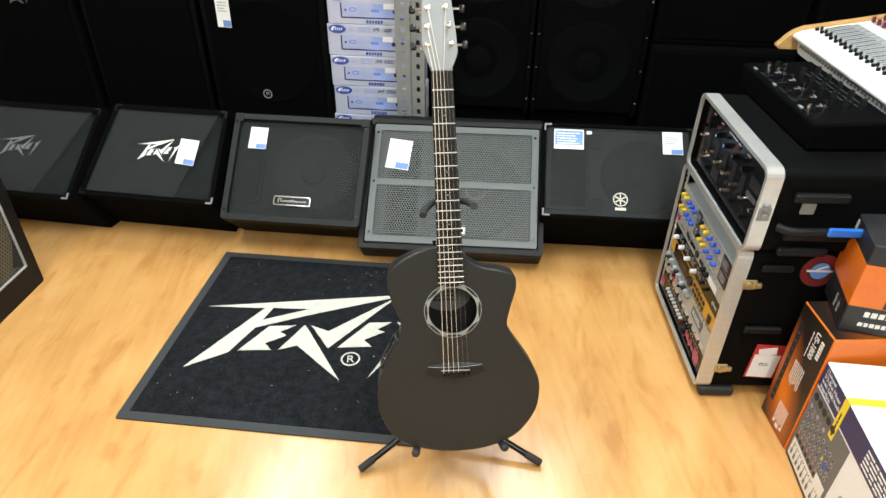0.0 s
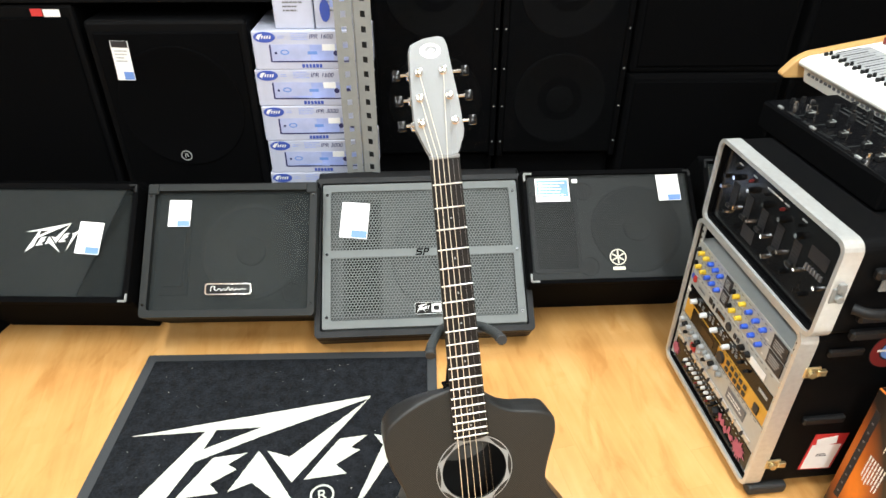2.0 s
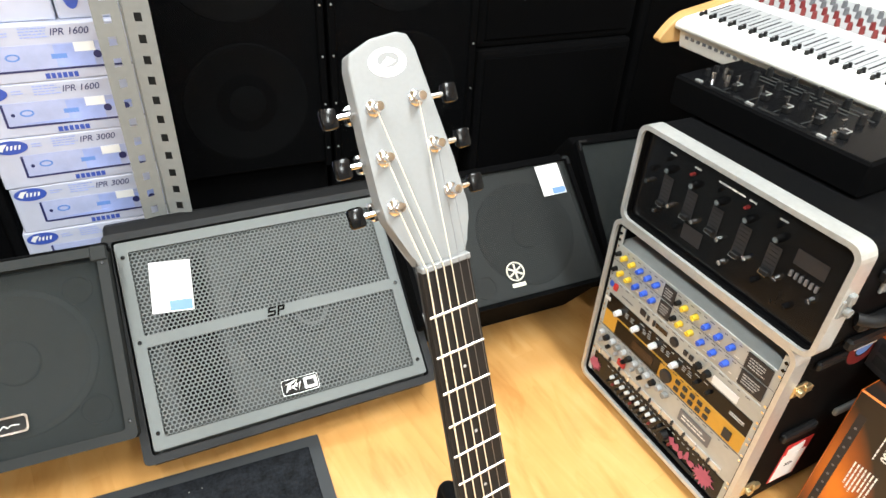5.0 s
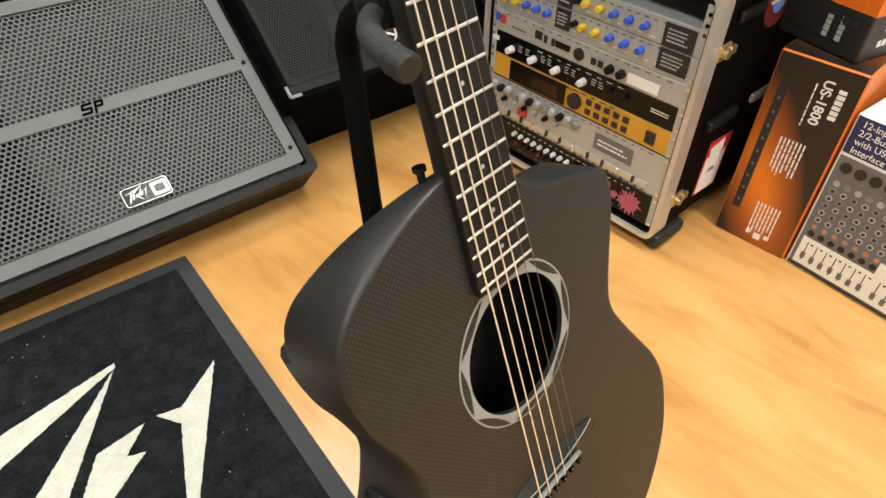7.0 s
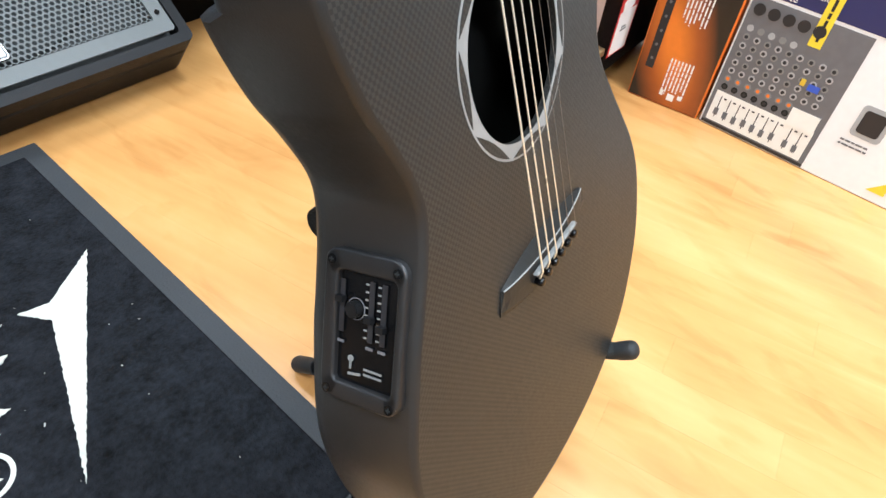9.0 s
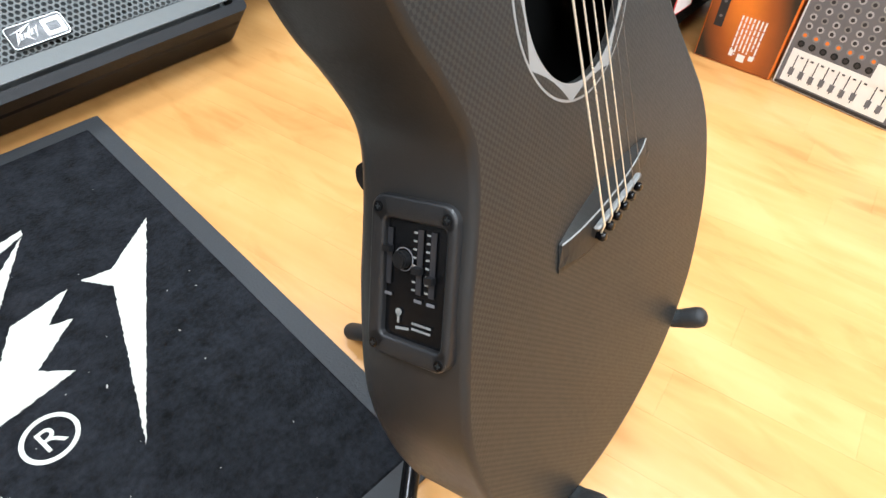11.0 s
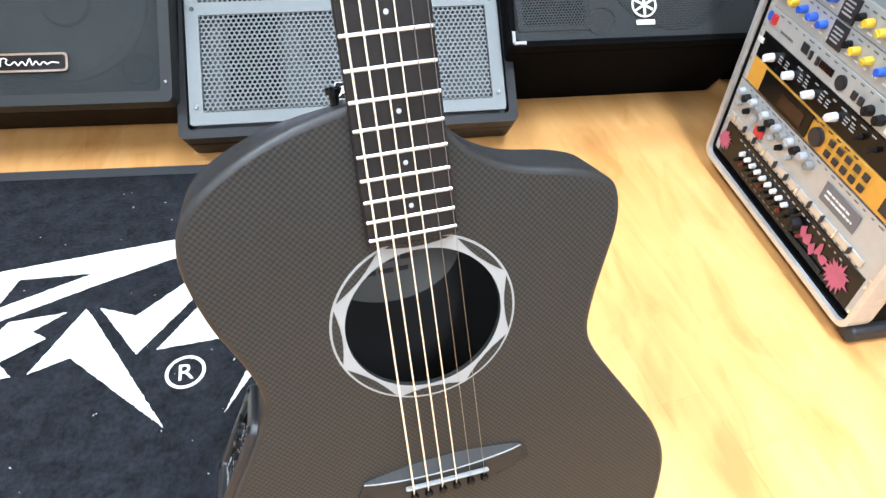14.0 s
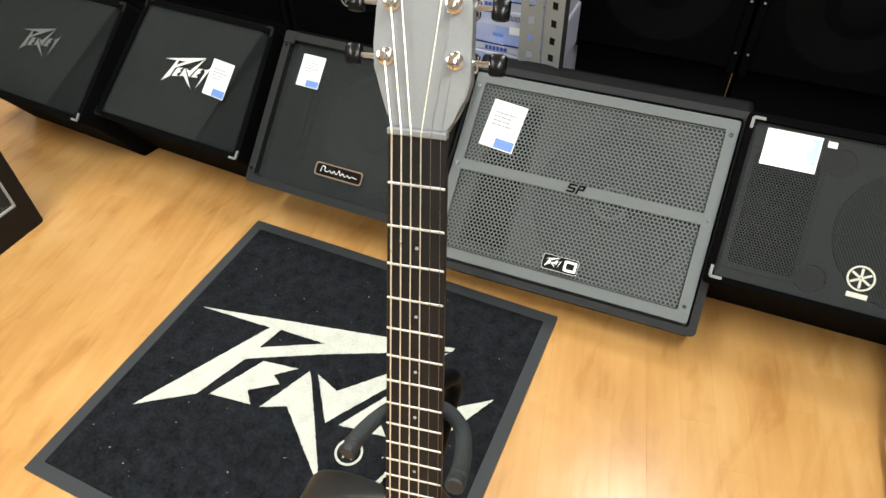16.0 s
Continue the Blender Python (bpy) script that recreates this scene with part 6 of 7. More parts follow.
# ---- guitar ----
# local x across, y up the neck, z out of the top; origin on the top under the bridge's upper edge
GU, GV, GN = Vector((0.98284, 0.18423, 0.00885)), Vector((-0.06692, 0.31145, 0.9479)), Vector((0.17188, -0.93223, 0.31844))
GM = Matrix((GU, GV, GN)).transposed().to_4x4()
GM.translation = Vector((-0.00908, -0.00286, 0.37909))
guitar = thing("acoustic_guitar", GM, "black carbon-fibre acoustic guitar with a cutaway and a silver headstock", "guitar")
OUTLINE = [(0.0, 0.288), (0.032, 0.252), (0.062, 0.234), (0.105, 0.224), (0.130, 0.213), (0.1375, 0.198), (0.1365, 0.175), (0.1275, 0.144), (0.120, 0.116), (0.1175, 0.096), (0.1225, 0.077),
    (0.138, 0.050), (0.160, 0.016), (0.181, -0.018), (0.1925, -0.050), (0.194, -0.081), (0.187, -0.122), (0.164, -0.162), (0.130, -0.194), (0.069, -0.218), (-0.006, -0.2235)]
OUTLINE_L = [(-0.079, -0.212), (-0.142, -0.182), (-0.175, -0.125), (-0.183, -0.070), (-0.178, -0.032), (-0.157, 0.018), (-0.1425, 0.045), (-0.130, 0.069), (-0.1215, 0.092),
    (-0.122, 0.110), (-0.130, 0.135), (-0.1395, 0.158), (-0.146, 0.185), (-0.148, 0.208), (-0.142, 0.231), (-0.125, 0.250), (-0.088, 0.271), (-0.040, 0.285)]
rim = [Vector((p.x, p.y)) for p in curve_through([(x + 0.003, y - 0.004, 0) for x, y in OUTLINE + OUTLINE_L], 6, True)]
NR = len(rim)


def inset(d):
    out = []
    for k in range(NR):
        t = rim[(k + 1) % NR] - rim[k - 1]
        nrm = Vector((-t.y, t.x)).normalized()
        out.append(rim[k] - nrm * d)
    return out


area = sum(rim[k - 1].x * rim[k].y - rim[k].x * rim[k - 1].y for k in range(NR))
SGN = 1 if area < 0 else -1
HOLE = (-0.0022, 0.1308, 0.0542)


def depth_at(p):
    """The body thins towards the neck; share of its full depth at a point of the outline."""
    if p.y < 0.2:
        return 1.0
    d = 0.014 + (-0.026 - p.x) * 0.50 if p.x < -0.02 else min(0.044, 0.014 + (p.x + 0.02) * 1.0) + max(0.0, p.x - 0.02) * 0.20
    return min(1.0, max(0.16, d / 0.089))


bm = bmesh.new()
rings = []
for d, z in ((0.0045, 0.0), (0.0022, -0.0005), (0.0008, -0.0018), (0.0, -0.0045), (0.0, -0.035), (0.0005, -0.066), (0.003, -0.074), (0.008, -0.081), (0.018, -0.086), (0.036, -0.089)):
    rings.append([bm.verts.new((p.x, p.y, z * (depth_at(q) if z < -0.005 else min(1.0, depth_at(q) * 2)))) for p, q in zip(inset(SGN * d), rim)])
for a, b in zip(rings, rings[1:]):
    for k in range(NR):
        bm.faces.new((a[k], a[(k + 1) % NR], b[(k + 1) % NR], b[k]))
back = rings[-1]
half = 20 * 6
for k in range(half):
    i, j = (NR - round(k * (NR - half) / half)) % NR, (NR - round((k + 1) * (NR - half) / half)) % NR
    loop = [back[k], back[k + 1]] + ([back[j]] if j != k + 1 else []) + ([back[i]] if i not in (j, k) else [])
    if len(loop) > 2:
        bm.faces.new(loop)
part("body_shell", bm, "satin", guitar, "satin black carbon sides and back", True)
bm = bmesh.new()
top = [bm.verts.new((p.x, p.y, 0)) for p in inset(SGN * 0.0045)]
hole = [bm.verts.new((HOLE[0] + HOLE[2] * math.cos(2 * math.pi * k / 64), HOLE[1] + HOLE[2] * math.sin(2 * math.pi * k / 64), 0)) for k in range(64)]
edges = [bm.edges.new((top[k], top[(k + 1) % NR])) for k in range(NR)] + [bm.edges.new((hole[k], hole[(k + 1) % 64])) for k in range(64)]
bmesh.ops.triangle_fill(bm, use_beauty=True, edges=edges)
low = [bm.verts.new((v.co.x, v.co.y, -0.004)) for v in hole]
for k in range(64):
    bm.faces.new((hole[k], hole[(k + 1) % 64], low[(k + 1) % 64], low[k]))
part("top", bm, "carbon", guitar, "woven carbon top")


def ring_pts(r, n=80, c=HOLE):
    return [(c[0] + r * math.cos(2 * math.pi * k / n), c[1] + r * math.sin(2 * math.pi * k / n)) for k in range(n)]


ros = part("rosette", frame_ring(ring_pts(0.0644), ring_pts(0.0543), 0.0004), "rosette", guitar, "silver ring inlay round the sound hole")
for k in range(8):
    a0, a1 = radians(45 * k - 20), radians(45 * k + 20)
    arc = [(HOLE[0] + 0.0628 * math.cos(a0 + (a1 - a0) * j / 10), HOLE[1] + 0.0628 * math.sin(a0 + (a1 - a0) * j / 10)) for j in range(11)]
    back = [(HOLE[0] + (0.0628 - 0.0062 * (1 - (2 * s - 1) ** 2)) * math.cos(a0 + (a1 - a0) * s), HOLE[1] + (0.0628 - 0.0062 * (1 - (2 * s - 1) ** 2)) * math.sin(a0 + (a1 - a0) * s)) for s in (0.85, 0.7, 0.5, 0.3, 0.15)]
    part("rosette_inlay", prism(arc + back, 0.0003, m=Matrix.Translation((0, 0, 0.0004))), "carbon", ros, "dark lens in the ring")
part("maker_label", prism([(-0.008 + 0.056 * math.cos(2 * math.pi * k / 40), 0.137 + 0.040 * math.sin(2 * math.pi * k / 40)) for k in range(40)], 0.0006, m=Matrix.Translation((0, 0, -0.0875))), "label_paper", guitar, "oval paper label inside the body")
part("print", bars(0.065, 0.03, 3, 501), "ink", guitar, m=Matrix.Translation((-0.008, 0.136, -0.0866)))

# bridge, saddle and pins
bm = bmesh.new()
rows = []
for k in range(25):
    s = -1 + k / 12
    r = 1 - s * s
    xr, xl = 0.0005 + 0.0628 * s, 0.0005 + 0.0690 * s
    low_y = -0.0190 - 0.0150 * r
    crest = 0.0021 + 0.0052 * r ** 0.8
    ridge = -0.0022 - 0.0016 * r
    rows.append([bm.verts.new(p) for p in ((xr, ridge + 0.0004 + 0.0088 * r, -0.0005), (xr, ridge + 0.0003 + 0.0084 * r, 0.0004), (xr, ridge, crest), (xr, ridge - 0.0012, crest + 0.0001), (xr, -0.0125, crest - 0.0006), (xl, low_y + 0.004, 0.0012 + 0.0032 * r), (xl, low_y, 0.0006), (xl, low_y - 0.0006, -0.0005))])
for a, b in zip(rows, rows[1:]):
    for j in range(7):
        bm.faces.new((a[j], b[j], b[j + 1], a[j + 1]))
bm.faces.new(rows[0])
bm.faces.new(rows[-1][::-1])
bridge = part("bridge", bm, "bridge_satin", guitar, "dark low bridge with a bevelled upper edge")
part("saddle", box(0.066, 0.0026, 0.0044, (0.0010, -0.0112, 0.0086), bev=0.001, m=pose(0, 0, 0, 0, 0, -1.0)), "grey_steel", bridge, "grey saddle")
# thin pale strip laid along the crease as its painted highlight
part("ridge_line", tube([(0.0005 + 0.0626 * (-1 + k / 8), -0.0024 - 0.0016 * (1 - (-1 + k / 8) ** 2), 0.0020 + 0.0052 * (1 - (-1 + k / 8) ** 2) ** 0.8) for k in range(17)], 0.0006, 6), "rosette", bridge, "pale strip standing for the highlight on the ridge")
NUTC = -0.0126
STR = []
for k in range(6):
    xs, xn = -0.0265 + 0.0112 * k, NUTC - 0.0014 - 0.0178 + 0.00712 * k
    STR.append((xs, xn))
    part("bridge_pin", lathe([(0.0, 0.0055), (0.0024, 0.0050), (0.0034, 0.0030), (0.0030, 0.0010), (0.0024, 0.0), (0.0022, -0.006)], 12), "black_gloss", bridge, "black pin", True, m=Matrix.Translation((xs + 0.0005, -0.0206 + 0.0002 * k, 0.0062)))

# neck, fretboard, nut and frets
NUT_Y, END_Y, SCALE = 0.6465, 0.194, 0.652


def board_mid(y):
    return -0.0014 + NUTC * (y - 0.02) / (NUT_Y - 0.02)


def board_half(y):
    return 0.0218 + (0.0285 - 0.0218) * (NUT_Y - y) / (NUT_Y - END_Y)


board = [(board_mid(NUT_Y) - board_half(NUT_Y), NUT_Y), (board_mid(END_Y) - board_half(END_Y), END_Y), (board_mid(END_Y) + board_half(END_Y), END_Y), (board_mid(NUT_Y) + board_half(NUT_Y), NUT_Y)]
NECK = Matrix.Translation((0, END_Y, 0)) @ pose(0, 0, 0, -0.75, 0, 0) @ Matrix.Translation((0, -END_Y, 0))
fb = part("fretboard", prism(board, 0.0062, bev=0.0008, m=Matrix.Translation((0, 0, 0.0006))), "ebony", guitar, "dark fretboard", m=NECK)
for k in range(1, 21):
    y = NUT_Y - SCALE * (1 - 2 ** (-k / 12))
    part("fret", box(2 * board_half(y) - 0.0008, 0.0021, 0.0014, (board_mid(y), y, 0.0072), bev=0.0005), "fret", fb, "bright nickel fret")
for k in (3, 5, 7, 9, 12, 15, 17, 19):
    y = NUT_Y - SCALE * (1 - 2 ** (-(k - 0.5) / 12))
    y0 = NUT_Y - SCALE * (1 - 2 ** (-(k - 1) / 12))
    y1 = NUT_Y - SCALE * (1 - 2 ** (-k / 12))
    part("position_mark", cyl(0.0015, 0.0005, (board_mid(y) + 0.001, (y0 + y1) / 2, 0.0069), n=12), "knob_grey", fb, "small pale dot")
part("nut", box(0.0436, 0.005, 0.0085, (NUTC - 0.0014, NUT_Y + 0.0025, 0.0045), bev=0.0008), "head_silver", guitar, m=NECK)
bm = bmesh.new()
rows = []
for y, depth in ((NUT_Y + 0.012, 0.016), (NUT_Y - 0.02, 0.0175), (0.50, 0.019), (0.36, 0.0205), (0.315, 0.0215), (0.292, 0.023), (0.280, 0.024), (0.262, 0.026)):
    c, hw = board_mid(y), board_half(min(y, NUT_Y)) - 0.0005
    rows.append([bm.verts.new((c + hw * math.cos(math.pi * j / 10), y, 0.0008 - depth * math.sin(math.pi * j / 10))) for j in range(11)])
for a, b in zip(rows, rows[1:]):
    for j in range(10):
        bm.faces.new((a[j], a[j + 1], b[j + 1], b[j]))
    bm.faces.new((a[10], a[0], b[0], b[10]))
bm.faces.new(rows[0])
bm.faces.new(rows[-1][::-1])
part("neck", bm, "satin", guitar, "black carbon neck", True, m=NECK)

# headstock leaning back from the nut
HM = NECK @ Matrix.Translation((NUTC - 0.0014, NUT_Y + 0.004, 0.0035)) @ pose(0, 0, 0, -12, 0, 0)
HEAD = [(-0.0205, 0.0), (-0.0225, 0.010), (-0.031, 0.027), (-0.0365, 0.040), (-0.0375, 0.056), (-0.0365, 0.100), (-0.034, 0.150), (-0.031, 0.160), (-0.012, 0.168), (0.010, 0.1705), (0.0185, 0.168), (0.0225, 0.158),
    (0.0265, 0.115), (0.0315, 0.070), (0.0340, 0.036), (0.0315, 0.024), (0.0235, 0.010), (0.0205, 0.0)]
head = part("headstock", prism(HEAD, 0.0145, bev=0.0016, seg=2, m=Matrix.Translation((0, 0, -0.0145))), "head_silver", guitar, "silver-grey slotless headstock", m=HM)
part("head_emblem", frame_ring([(-0.003 + 0.0155 * math.cos(2 * math.pi * k / 28), 0.150 + 0.0105 * math.sin(2 * math.pi * k / 28)) for k in range(28)], [(-0.002 + 0.009 * math.cos(2 * math.pi * k / 28), 0.1515 + 0.0055 * math.sin(2 * math.pi * k / 28)) for k in range(28)], 0.0004), "white_print", head, "pale swirl emblem")
part("head_emblem", prism([(-0.010, 0.148), (-0.002, 0.154), (0.004, 0.150), (-0.003, 0.1475)], 0.0004), "white_print", head)
POSTS = [(-0.0275, 0.048), (-0.0258, 0.084), (-0.0235, 0.120), (0.0118, 0.121), (0.0175, 0.085), (0.0215, 0.049)]
for k, (px, py) in enumerate(POSTS):
    side = -1 if k < 3 else 1
    tuner = part("tuner", lathe([(0.0062, 0), (0.0062, 0.0015), (0.0048, 0.003), (0.0030, 0.0034), (0.0030, 0.0090), (0.0036, 0.0095), (0.0034, 0.0125), (0.0, 0.013)], 16), "chrome", head, "chrome tuner", True, m=Matrix.Translation((px, py, 0)))
    edge = (-0.0362 if side < 0 else 0.0295 + 0.05 * (0.085 - py)) - px
    part("shaft", cyl(0.0022, 0.020, (edge + side * 0.009, 0, -0.009), "x", 8), "chrome", tuner)
    part("button", box(0.0125, 0.0155, 0.0085, (edge + side * 0.0185, 0, -0.009), bev=0.003, seg=2, m=Matrix()), "black_gloss", tuner, "tuner button", True)
    part("gear_box", box(0.016, 0.014, 0.010, (edge * 0.55, 0, -0.020), bev=0.002), "chrome", tuner)

# strings from pin to post
GAUGE = [0.00068, 0.00060, 0.00052, 0.00045, 0.00026, 0.00022]
for k, (xs, xn) in enumerate(STR):
    order = (0, 1, 2, 3, 4, 5)[k]
    p = HM @ Vector((POSTS[order][0], POSTS[order][1], 0.005))
    pts = [(xs, -0.0200, 0.0075), (xs, -0.0112, 0.0114), tuple(NECK @ Vector((xn, NUT_Y + 0.002, 0.0093))), tuple(p)]
    part("string", tube(pts, GAUGE[k], 6), "bronze" if k < 4 else "steel_string", guitar, "bronze wound string" if k < 4 else "thin plain steel string")

# preamp panel let into the left side
SIDE_A, SIDE_B = Vector((-0.1250, 0.0625, 0)), Vector((-0.1640, -0.0085, 0))
along = (SIDE_A - SIDE_B).normalized()
out = Vector((-along.y, along.x, 0))
PM = Matrix((along, Vector((0, 0, -1)), out)).transposed().to_4x4()
PM.translation = (SIDE_A + SIDE_B) / 2 + Vector((0, 0, -0.0345)) + out * 0.0036
bezel = frame_ring(rounded(0.087, 0.056, 0.009, 5, (0.001, 0)), rounded(0.064, 0.0405, 0.003, 5, (0.0005, -0.002)), 0.013, m=Matrix.Translation((0, 0, -0.009)))
bmesh.ops.bevel(bezel, geom=[e for e in bezel.edges if all(v.co.z > 0.0035 for v in e.verts)], offset=0.0018, segments=3, affect="EDGES", profile=0.5)
pre = part("preamp_frame", bezel, "preamp_plastic", guitar, "black preamp panel with sliders", True, m=PM)
part("preamp_plate", box(0.070, 0.046, 0.002, (0, 0, -0.001)), "black_gloss", pre)
for sx in (-1, 1):
    for sy in (-1, 1):
        screw = part("screw", cyl(0.0028, 0.0012, (sx * 0.0375, sy * 0.0225, 0.0040), n=14), "black_gloss", pre)
        part("cross", join(box(0.0030, 0.0007, 0.0006, (sx * 0.0375, sy * 0.0225, 0.0047)), box(0.0007, 0.0030, 0.0007, (sx * 0.0375, sy * 0.0225, 0.0047))), "grey_frame", screw)
part("volume_knob", cyl(0.0048, 0.006, (0.012, 0.006, 0.003), n=18, bev=0.001), "black_plastic", pre, smooth=True)
part("volume_ring", frame_ring([(0.0064 * math.cos(k / 4), 0.0064 * math.sin(k / 4)) for k in range(25)], [(0.0058 * math.cos(k / 4), 0.0058 * math.sin(k / 4)) for k in range(25)], 0.0003), "grey_print", pre, m=Matrix.Translation((0.012, 0.006, 0.0012)))
for y_, l_ in ((0.0160, 0.030), (-0.0045, 0.034), (-0.0130, 0.034)):
    part("slider_slot", box(l_, 0.0034, 0.0005, (0.012, y_, 0.0012)), "ink", pre)
    part("slider_knob", box(0.0035, 0.0050, 0.004, (0.010 + y_ * 0.4, y_, 0.003)), "black_plastic", pre)
    part("print", box(0.0016, 0.005, 0.0004, (-0.0085, y_, 0.0012)), "grey_print", pre)
    if y_ < 0:
        for j in range(8):
            part("scale_tick", box(0.0010, 0.0022, 0.0003, (-0.003 + 0.0043 * j, y_ + 0.0034, 0.0012)), "grey_steel", pre)
part("print", bars(0.013, 0.006, 2, 511), "grey_steel", pre, m=Matrix.Translation((-0.0225, -0.008, 0.0010)) @ pose(0, 0, 0, 0, 0, -90))
part("print_mark", join(cyl(0.0020, 0.0006, (-0.0170, 0.008, 0.0012), n=10), box(0.0014, 0.009, 0.0006, (-0.0245, 0.0085, 0.0012), m=pose(0, 0, 0, 0, 0, 8)), box(0.005, 0.0012, 0.0006, (-0.0205, 0.008, 0.0012))), "grey_steel", pre)

# ---- guitar stand ----
stand = thing("guitar_stand", pose(0, 0, 0), "black tubular guitar stand with foam neck yoke and rubber feet", "stand")


def G(x, y, z):
    return GM @ Vector((x, y, z))


base = Vector((-0.042, 0.121, 0.085))
part("pole", tube([base] + curve_through([G(-0.030, 0.0, -0.136), G(-0.016, 0.20, -0.117), G(0.002, 0.325, -0.110), G(0.004, 0.352, -0.106), G(0.003, 0.368, -0.092), G(-0.006, 0.376, -0.065), G(-0.016, 0.378, -0.037)], 4), 0.0088, 12), "black_paint", stand, "black steel tube", True)
part("collar", tube([G(-0.035, -0.045, -0.139), G(-0.0285, 0.055, -0.131)], 0.0155, 12), "black_plastic", stand, smooth=True)
part("clamp_knob", cyl(0.0150, 0.010, n=22, bev=0.002), "black_plastic", stand, "round clamp knob", True, m=Matrix.Translation(G(-0.053, 0.015, -0.150)) @ pose(0, 0, 0, 0, 90, 10))
part("clamp_screw", tube([G(-0.053, 0.015, -0.150), G(-0.015, 0.015, -0.150)], 0.004, 8), "chrome", stand)
part("strap_button", join(cyl(0.0028, 0.010, (0, 0, 0), "y", 10), cyl(0.0046, 0.003, (0, 0.006, 0), "y", 12)), "black_gloss", guitar, "small black strap button", True, m=Matrix.Translation((-0.039, 0.2825, -0.014)))
part("yoke_block", box(0.026, 0.024, 0.026, (0, 0, 0), bev=0.006, seg=2), "black_plastic", stand, m=Matrix.Translation(G(-0.012, 0.377, -0.040)) @ GM.to_3x3().to_4x4())
for s, spread, low_x in ((-1, 0.058, 0.098), (1, 0.050, 0.112)):
    way = [(-0.016, 0.378, -0.037), (-0.030, 0.375, -0.032), (-0.044, 0.371, -0.018), (-0.054, 0.367, -0.001), (-0.060, 0.363, 0.014), (-0.0625, 0.359, 0.026)] if s < 0 else [(-0.008, 0.376, -0.037), (0.014, 0.374, -0.034), (0.031, 0.374, -0.015), (0.0385, 0.376, 0.012), (0.0408, 0.378, 0.036), (0.0405, 0.380, 0.058)]
    arm = curve_through([G(*p) for p in way], 6)[:-2]
    n = len(arm)
    yoke = part("yoke_arm", tube(arm, [0.0068 + 0.0010 * k / (n - 1) for k in range(n)], 16), "foam", stand, "foam-covered yoke arm", True)
    tip, end = arm[-1], (arm[-1] - arm[-3]).normalized()
    part("end_ring", tube([tip - end * 0.008, tip - end * 0.0072, tip - end * 0.0055, tip - end * 0.0047], [0.0074, 0.0083, 0.0083, 0.0074], 16), "rubber", yoke, smooth=True)
    part("end_cap", tube([tip - end * 0.001, tip, tip + end * 0.0050, tip + end * 0.0062], [0.0074, 0.0083, 0.0081, 0.0068], 16), "rubber", yoke, "black rubber cap", smooth=True)
    low = curve_through([base + Vector((s * 0.012, -0.006, 0.045)), G(-0.02 + s * 0.050, -0.225, -0.150), G(s * (low_x - 0.010), -0.223, -0.105), G(s * (low_x - 0.006), -0.2205, -0.040), G(s * (low_x - 0.003), -0.2190, -0.003), G(s * low_x, -0.2130, 0.019)], 6)
    part("body_arm", tube(low, 0.0086, 14), "foam", stand, "foam-covered body rest", True)
    tip = low[-1]
    end = (tip - low[-2]).normalized()
    part("rubber_tip", tube([low[-5], low[-3], tip, tip + end * 0.0035, tip + end * 0.006, tip + end * 0.0072], [0.0092, 0.0096, 0.0096, 0.0086, 0.0058, 0.002], 18), "rubber", stand, smooth=True)
part("hub", cyl(0.020, 0.05, (0, 0, 0), n=16, bev=0.004), "black_plastic", stand, smooth=True, m=Matrix.Translation(base + Vector((0, 0, 0.02))))
part("lower_yoke", box(0.052, 0.026, 0.026, (0, 0, 0), bev=0.006, seg=2), "black_plastic", stand, m=Matrix.Translation(base + Vector((0, -0.004, 0.045))))
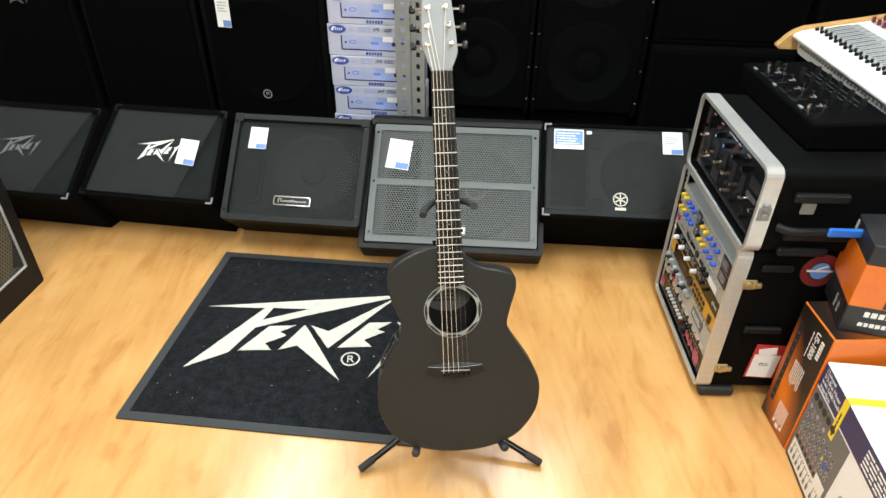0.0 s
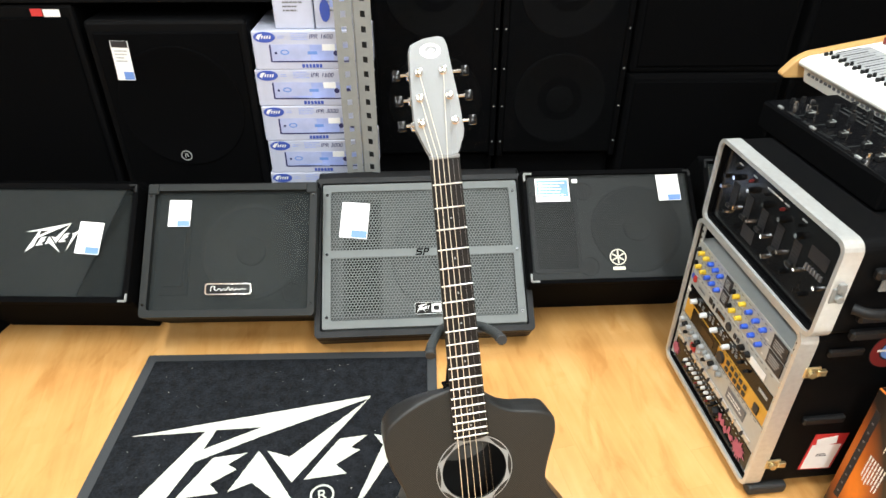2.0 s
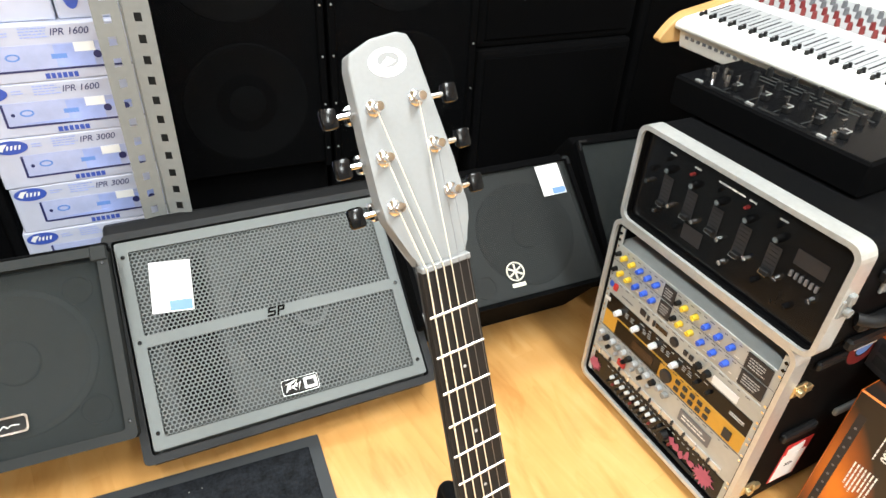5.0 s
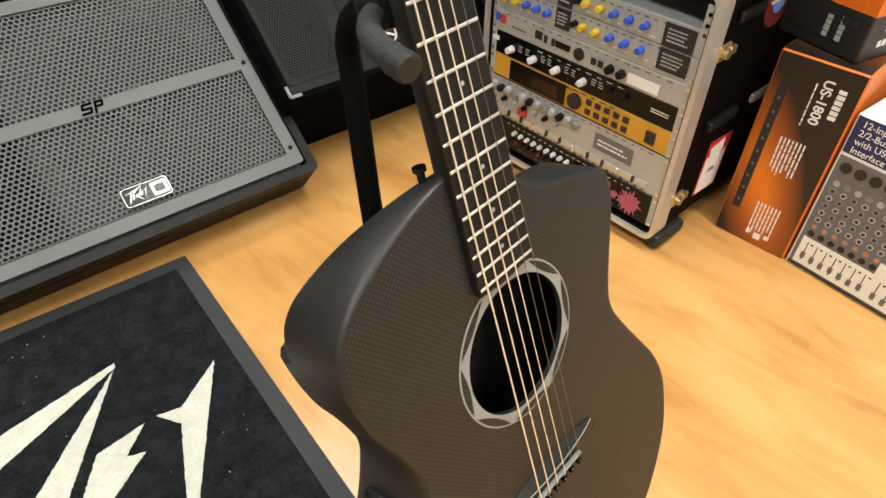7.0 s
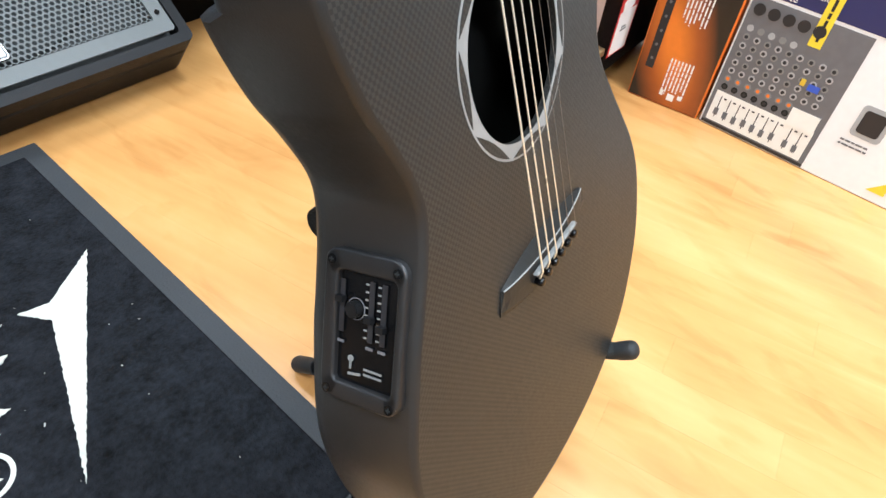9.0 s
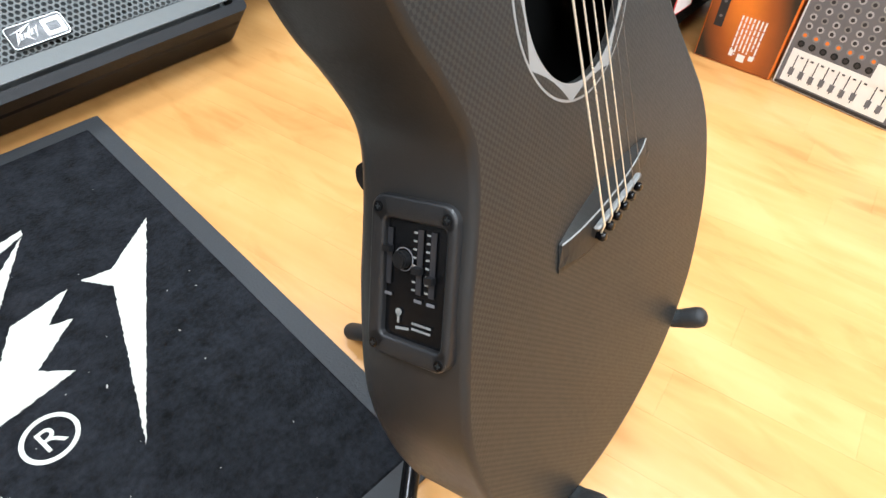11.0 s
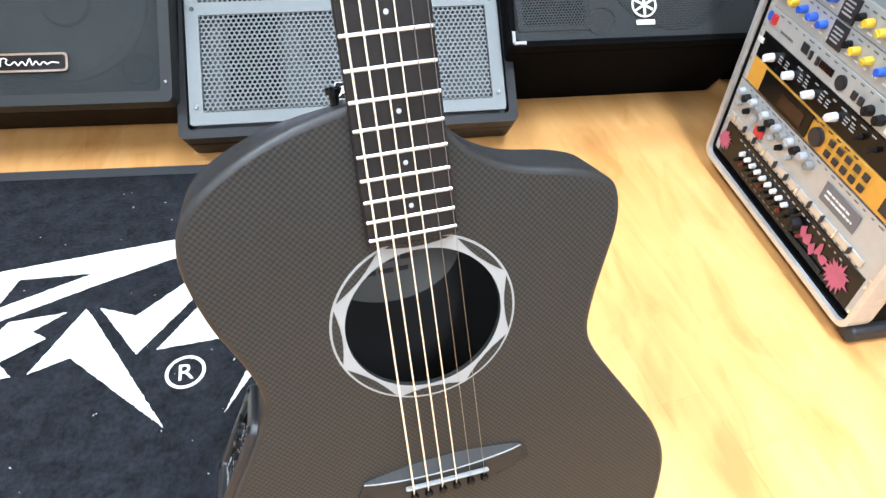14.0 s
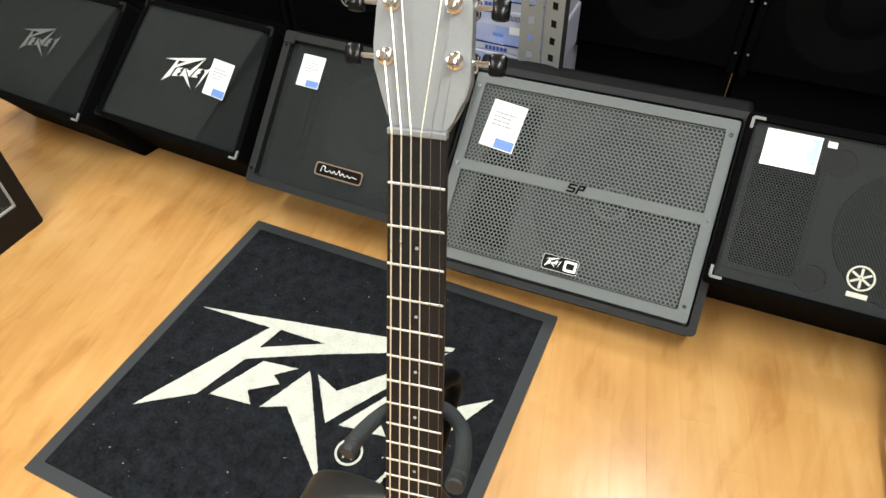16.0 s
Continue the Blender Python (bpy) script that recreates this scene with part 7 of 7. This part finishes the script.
for fx, fy in ((-0.246, -0.042), (0.221, 0.032), (-0.050, 0.246)):
    foot = Vector((fx, fy, 0.0125))
    start = base + Vector((0, 0, 0.023))
    way = (foot - start).normalized()
    part("leg", tube([start, foot - way * 0.02], 0.0084, 14), "black_gloss", stand, "black steel leg", True)
    part("rubber_foot", tube([foot - way * 0.045, foot - way * 0.004, foot], [0.0100, 0.0103, 0.0088], 16), "rubber", stand, "black rubber foot", True)

# ---- floor planks ----
floor = setting("floor", box(X1 - X0, Y1 - Y0, 0.05, ((X0 + X1) / 2, (Y0 + Y1) / 2, -0.0335)), "light_wood", "honey-coloured laminate floor of short planks")
PLW, PLL, GAP = 0.072, 0.48, 0.00012
verts, faces = [], []
near_mesh = None
rng = random.Random(11)
turn_back = FLOOR_TURN.inverted()
for i in range(-80, 81):
    off = rng.random() * PLL
    for j in range(-15, 16):
        cx, cy = i * PLW, j * PLL + off
        c = FLOOR_TURN @ Vector((cx, cy, 0))
        if not (X0 + 0.12 < c.x < X1 - 0.12 and Y0 + 0.34 < c.y < Y1 - 0.34):
            continue
        near = -1.45 < c.x < 1.15 and -0.75 < c.y < 1.15
        if near:
            if near_mesh is None:
                bm = box(PLW - GAP, PLL - GAP, 0.008, (0, 0, -0.004))
                bmesh.ops.bevel(bm, geom=[e for e in bm.edges if all(v.co.z > -0.001 for v in e.verts)], offset=0.00006, segments=1, affect="EDGES")
                near_mesh = part("plank", bm, "wood_floor", floor, m=FLOOR_TURN @ Matrix.Translation((cx, cy, 0)))
            else:
                again(near_mesh, FLOOR_TURN @ Matrix.Translation((cx, cy, 0)))
        else:
            b = len(verts)
            x0, x1, y0, y1 = cx - (PLW - GAP) / 2, cx + (PLW - GAP) / 2, cy - (PLL - GAP) / 2, cy + (PLL - GAP) / 2
            verts += [(x0, y0, 0), (x1, y0, 0), (x1, y1, 0), (x0, y1, 0), (x0, y0, -0.008), (x1, y0, -0.008), (x1, y1, -0.008), (x0, y1, -0.008)]
            faces += [(b, b + 1, b + 2, b + 3), (b, b + 4, b + 5, b + 1), (b + 1, b + 5, b + 6, b + 2), (b + 2, b + 6, b + 7, b + 3), (b + 3, b + 7, b + 4, b)]
tagged(sheet("planks", (verts, faces), "wood_floor", floor, FLOOR_TURN, "laminate planks further off"), kind="stuff")
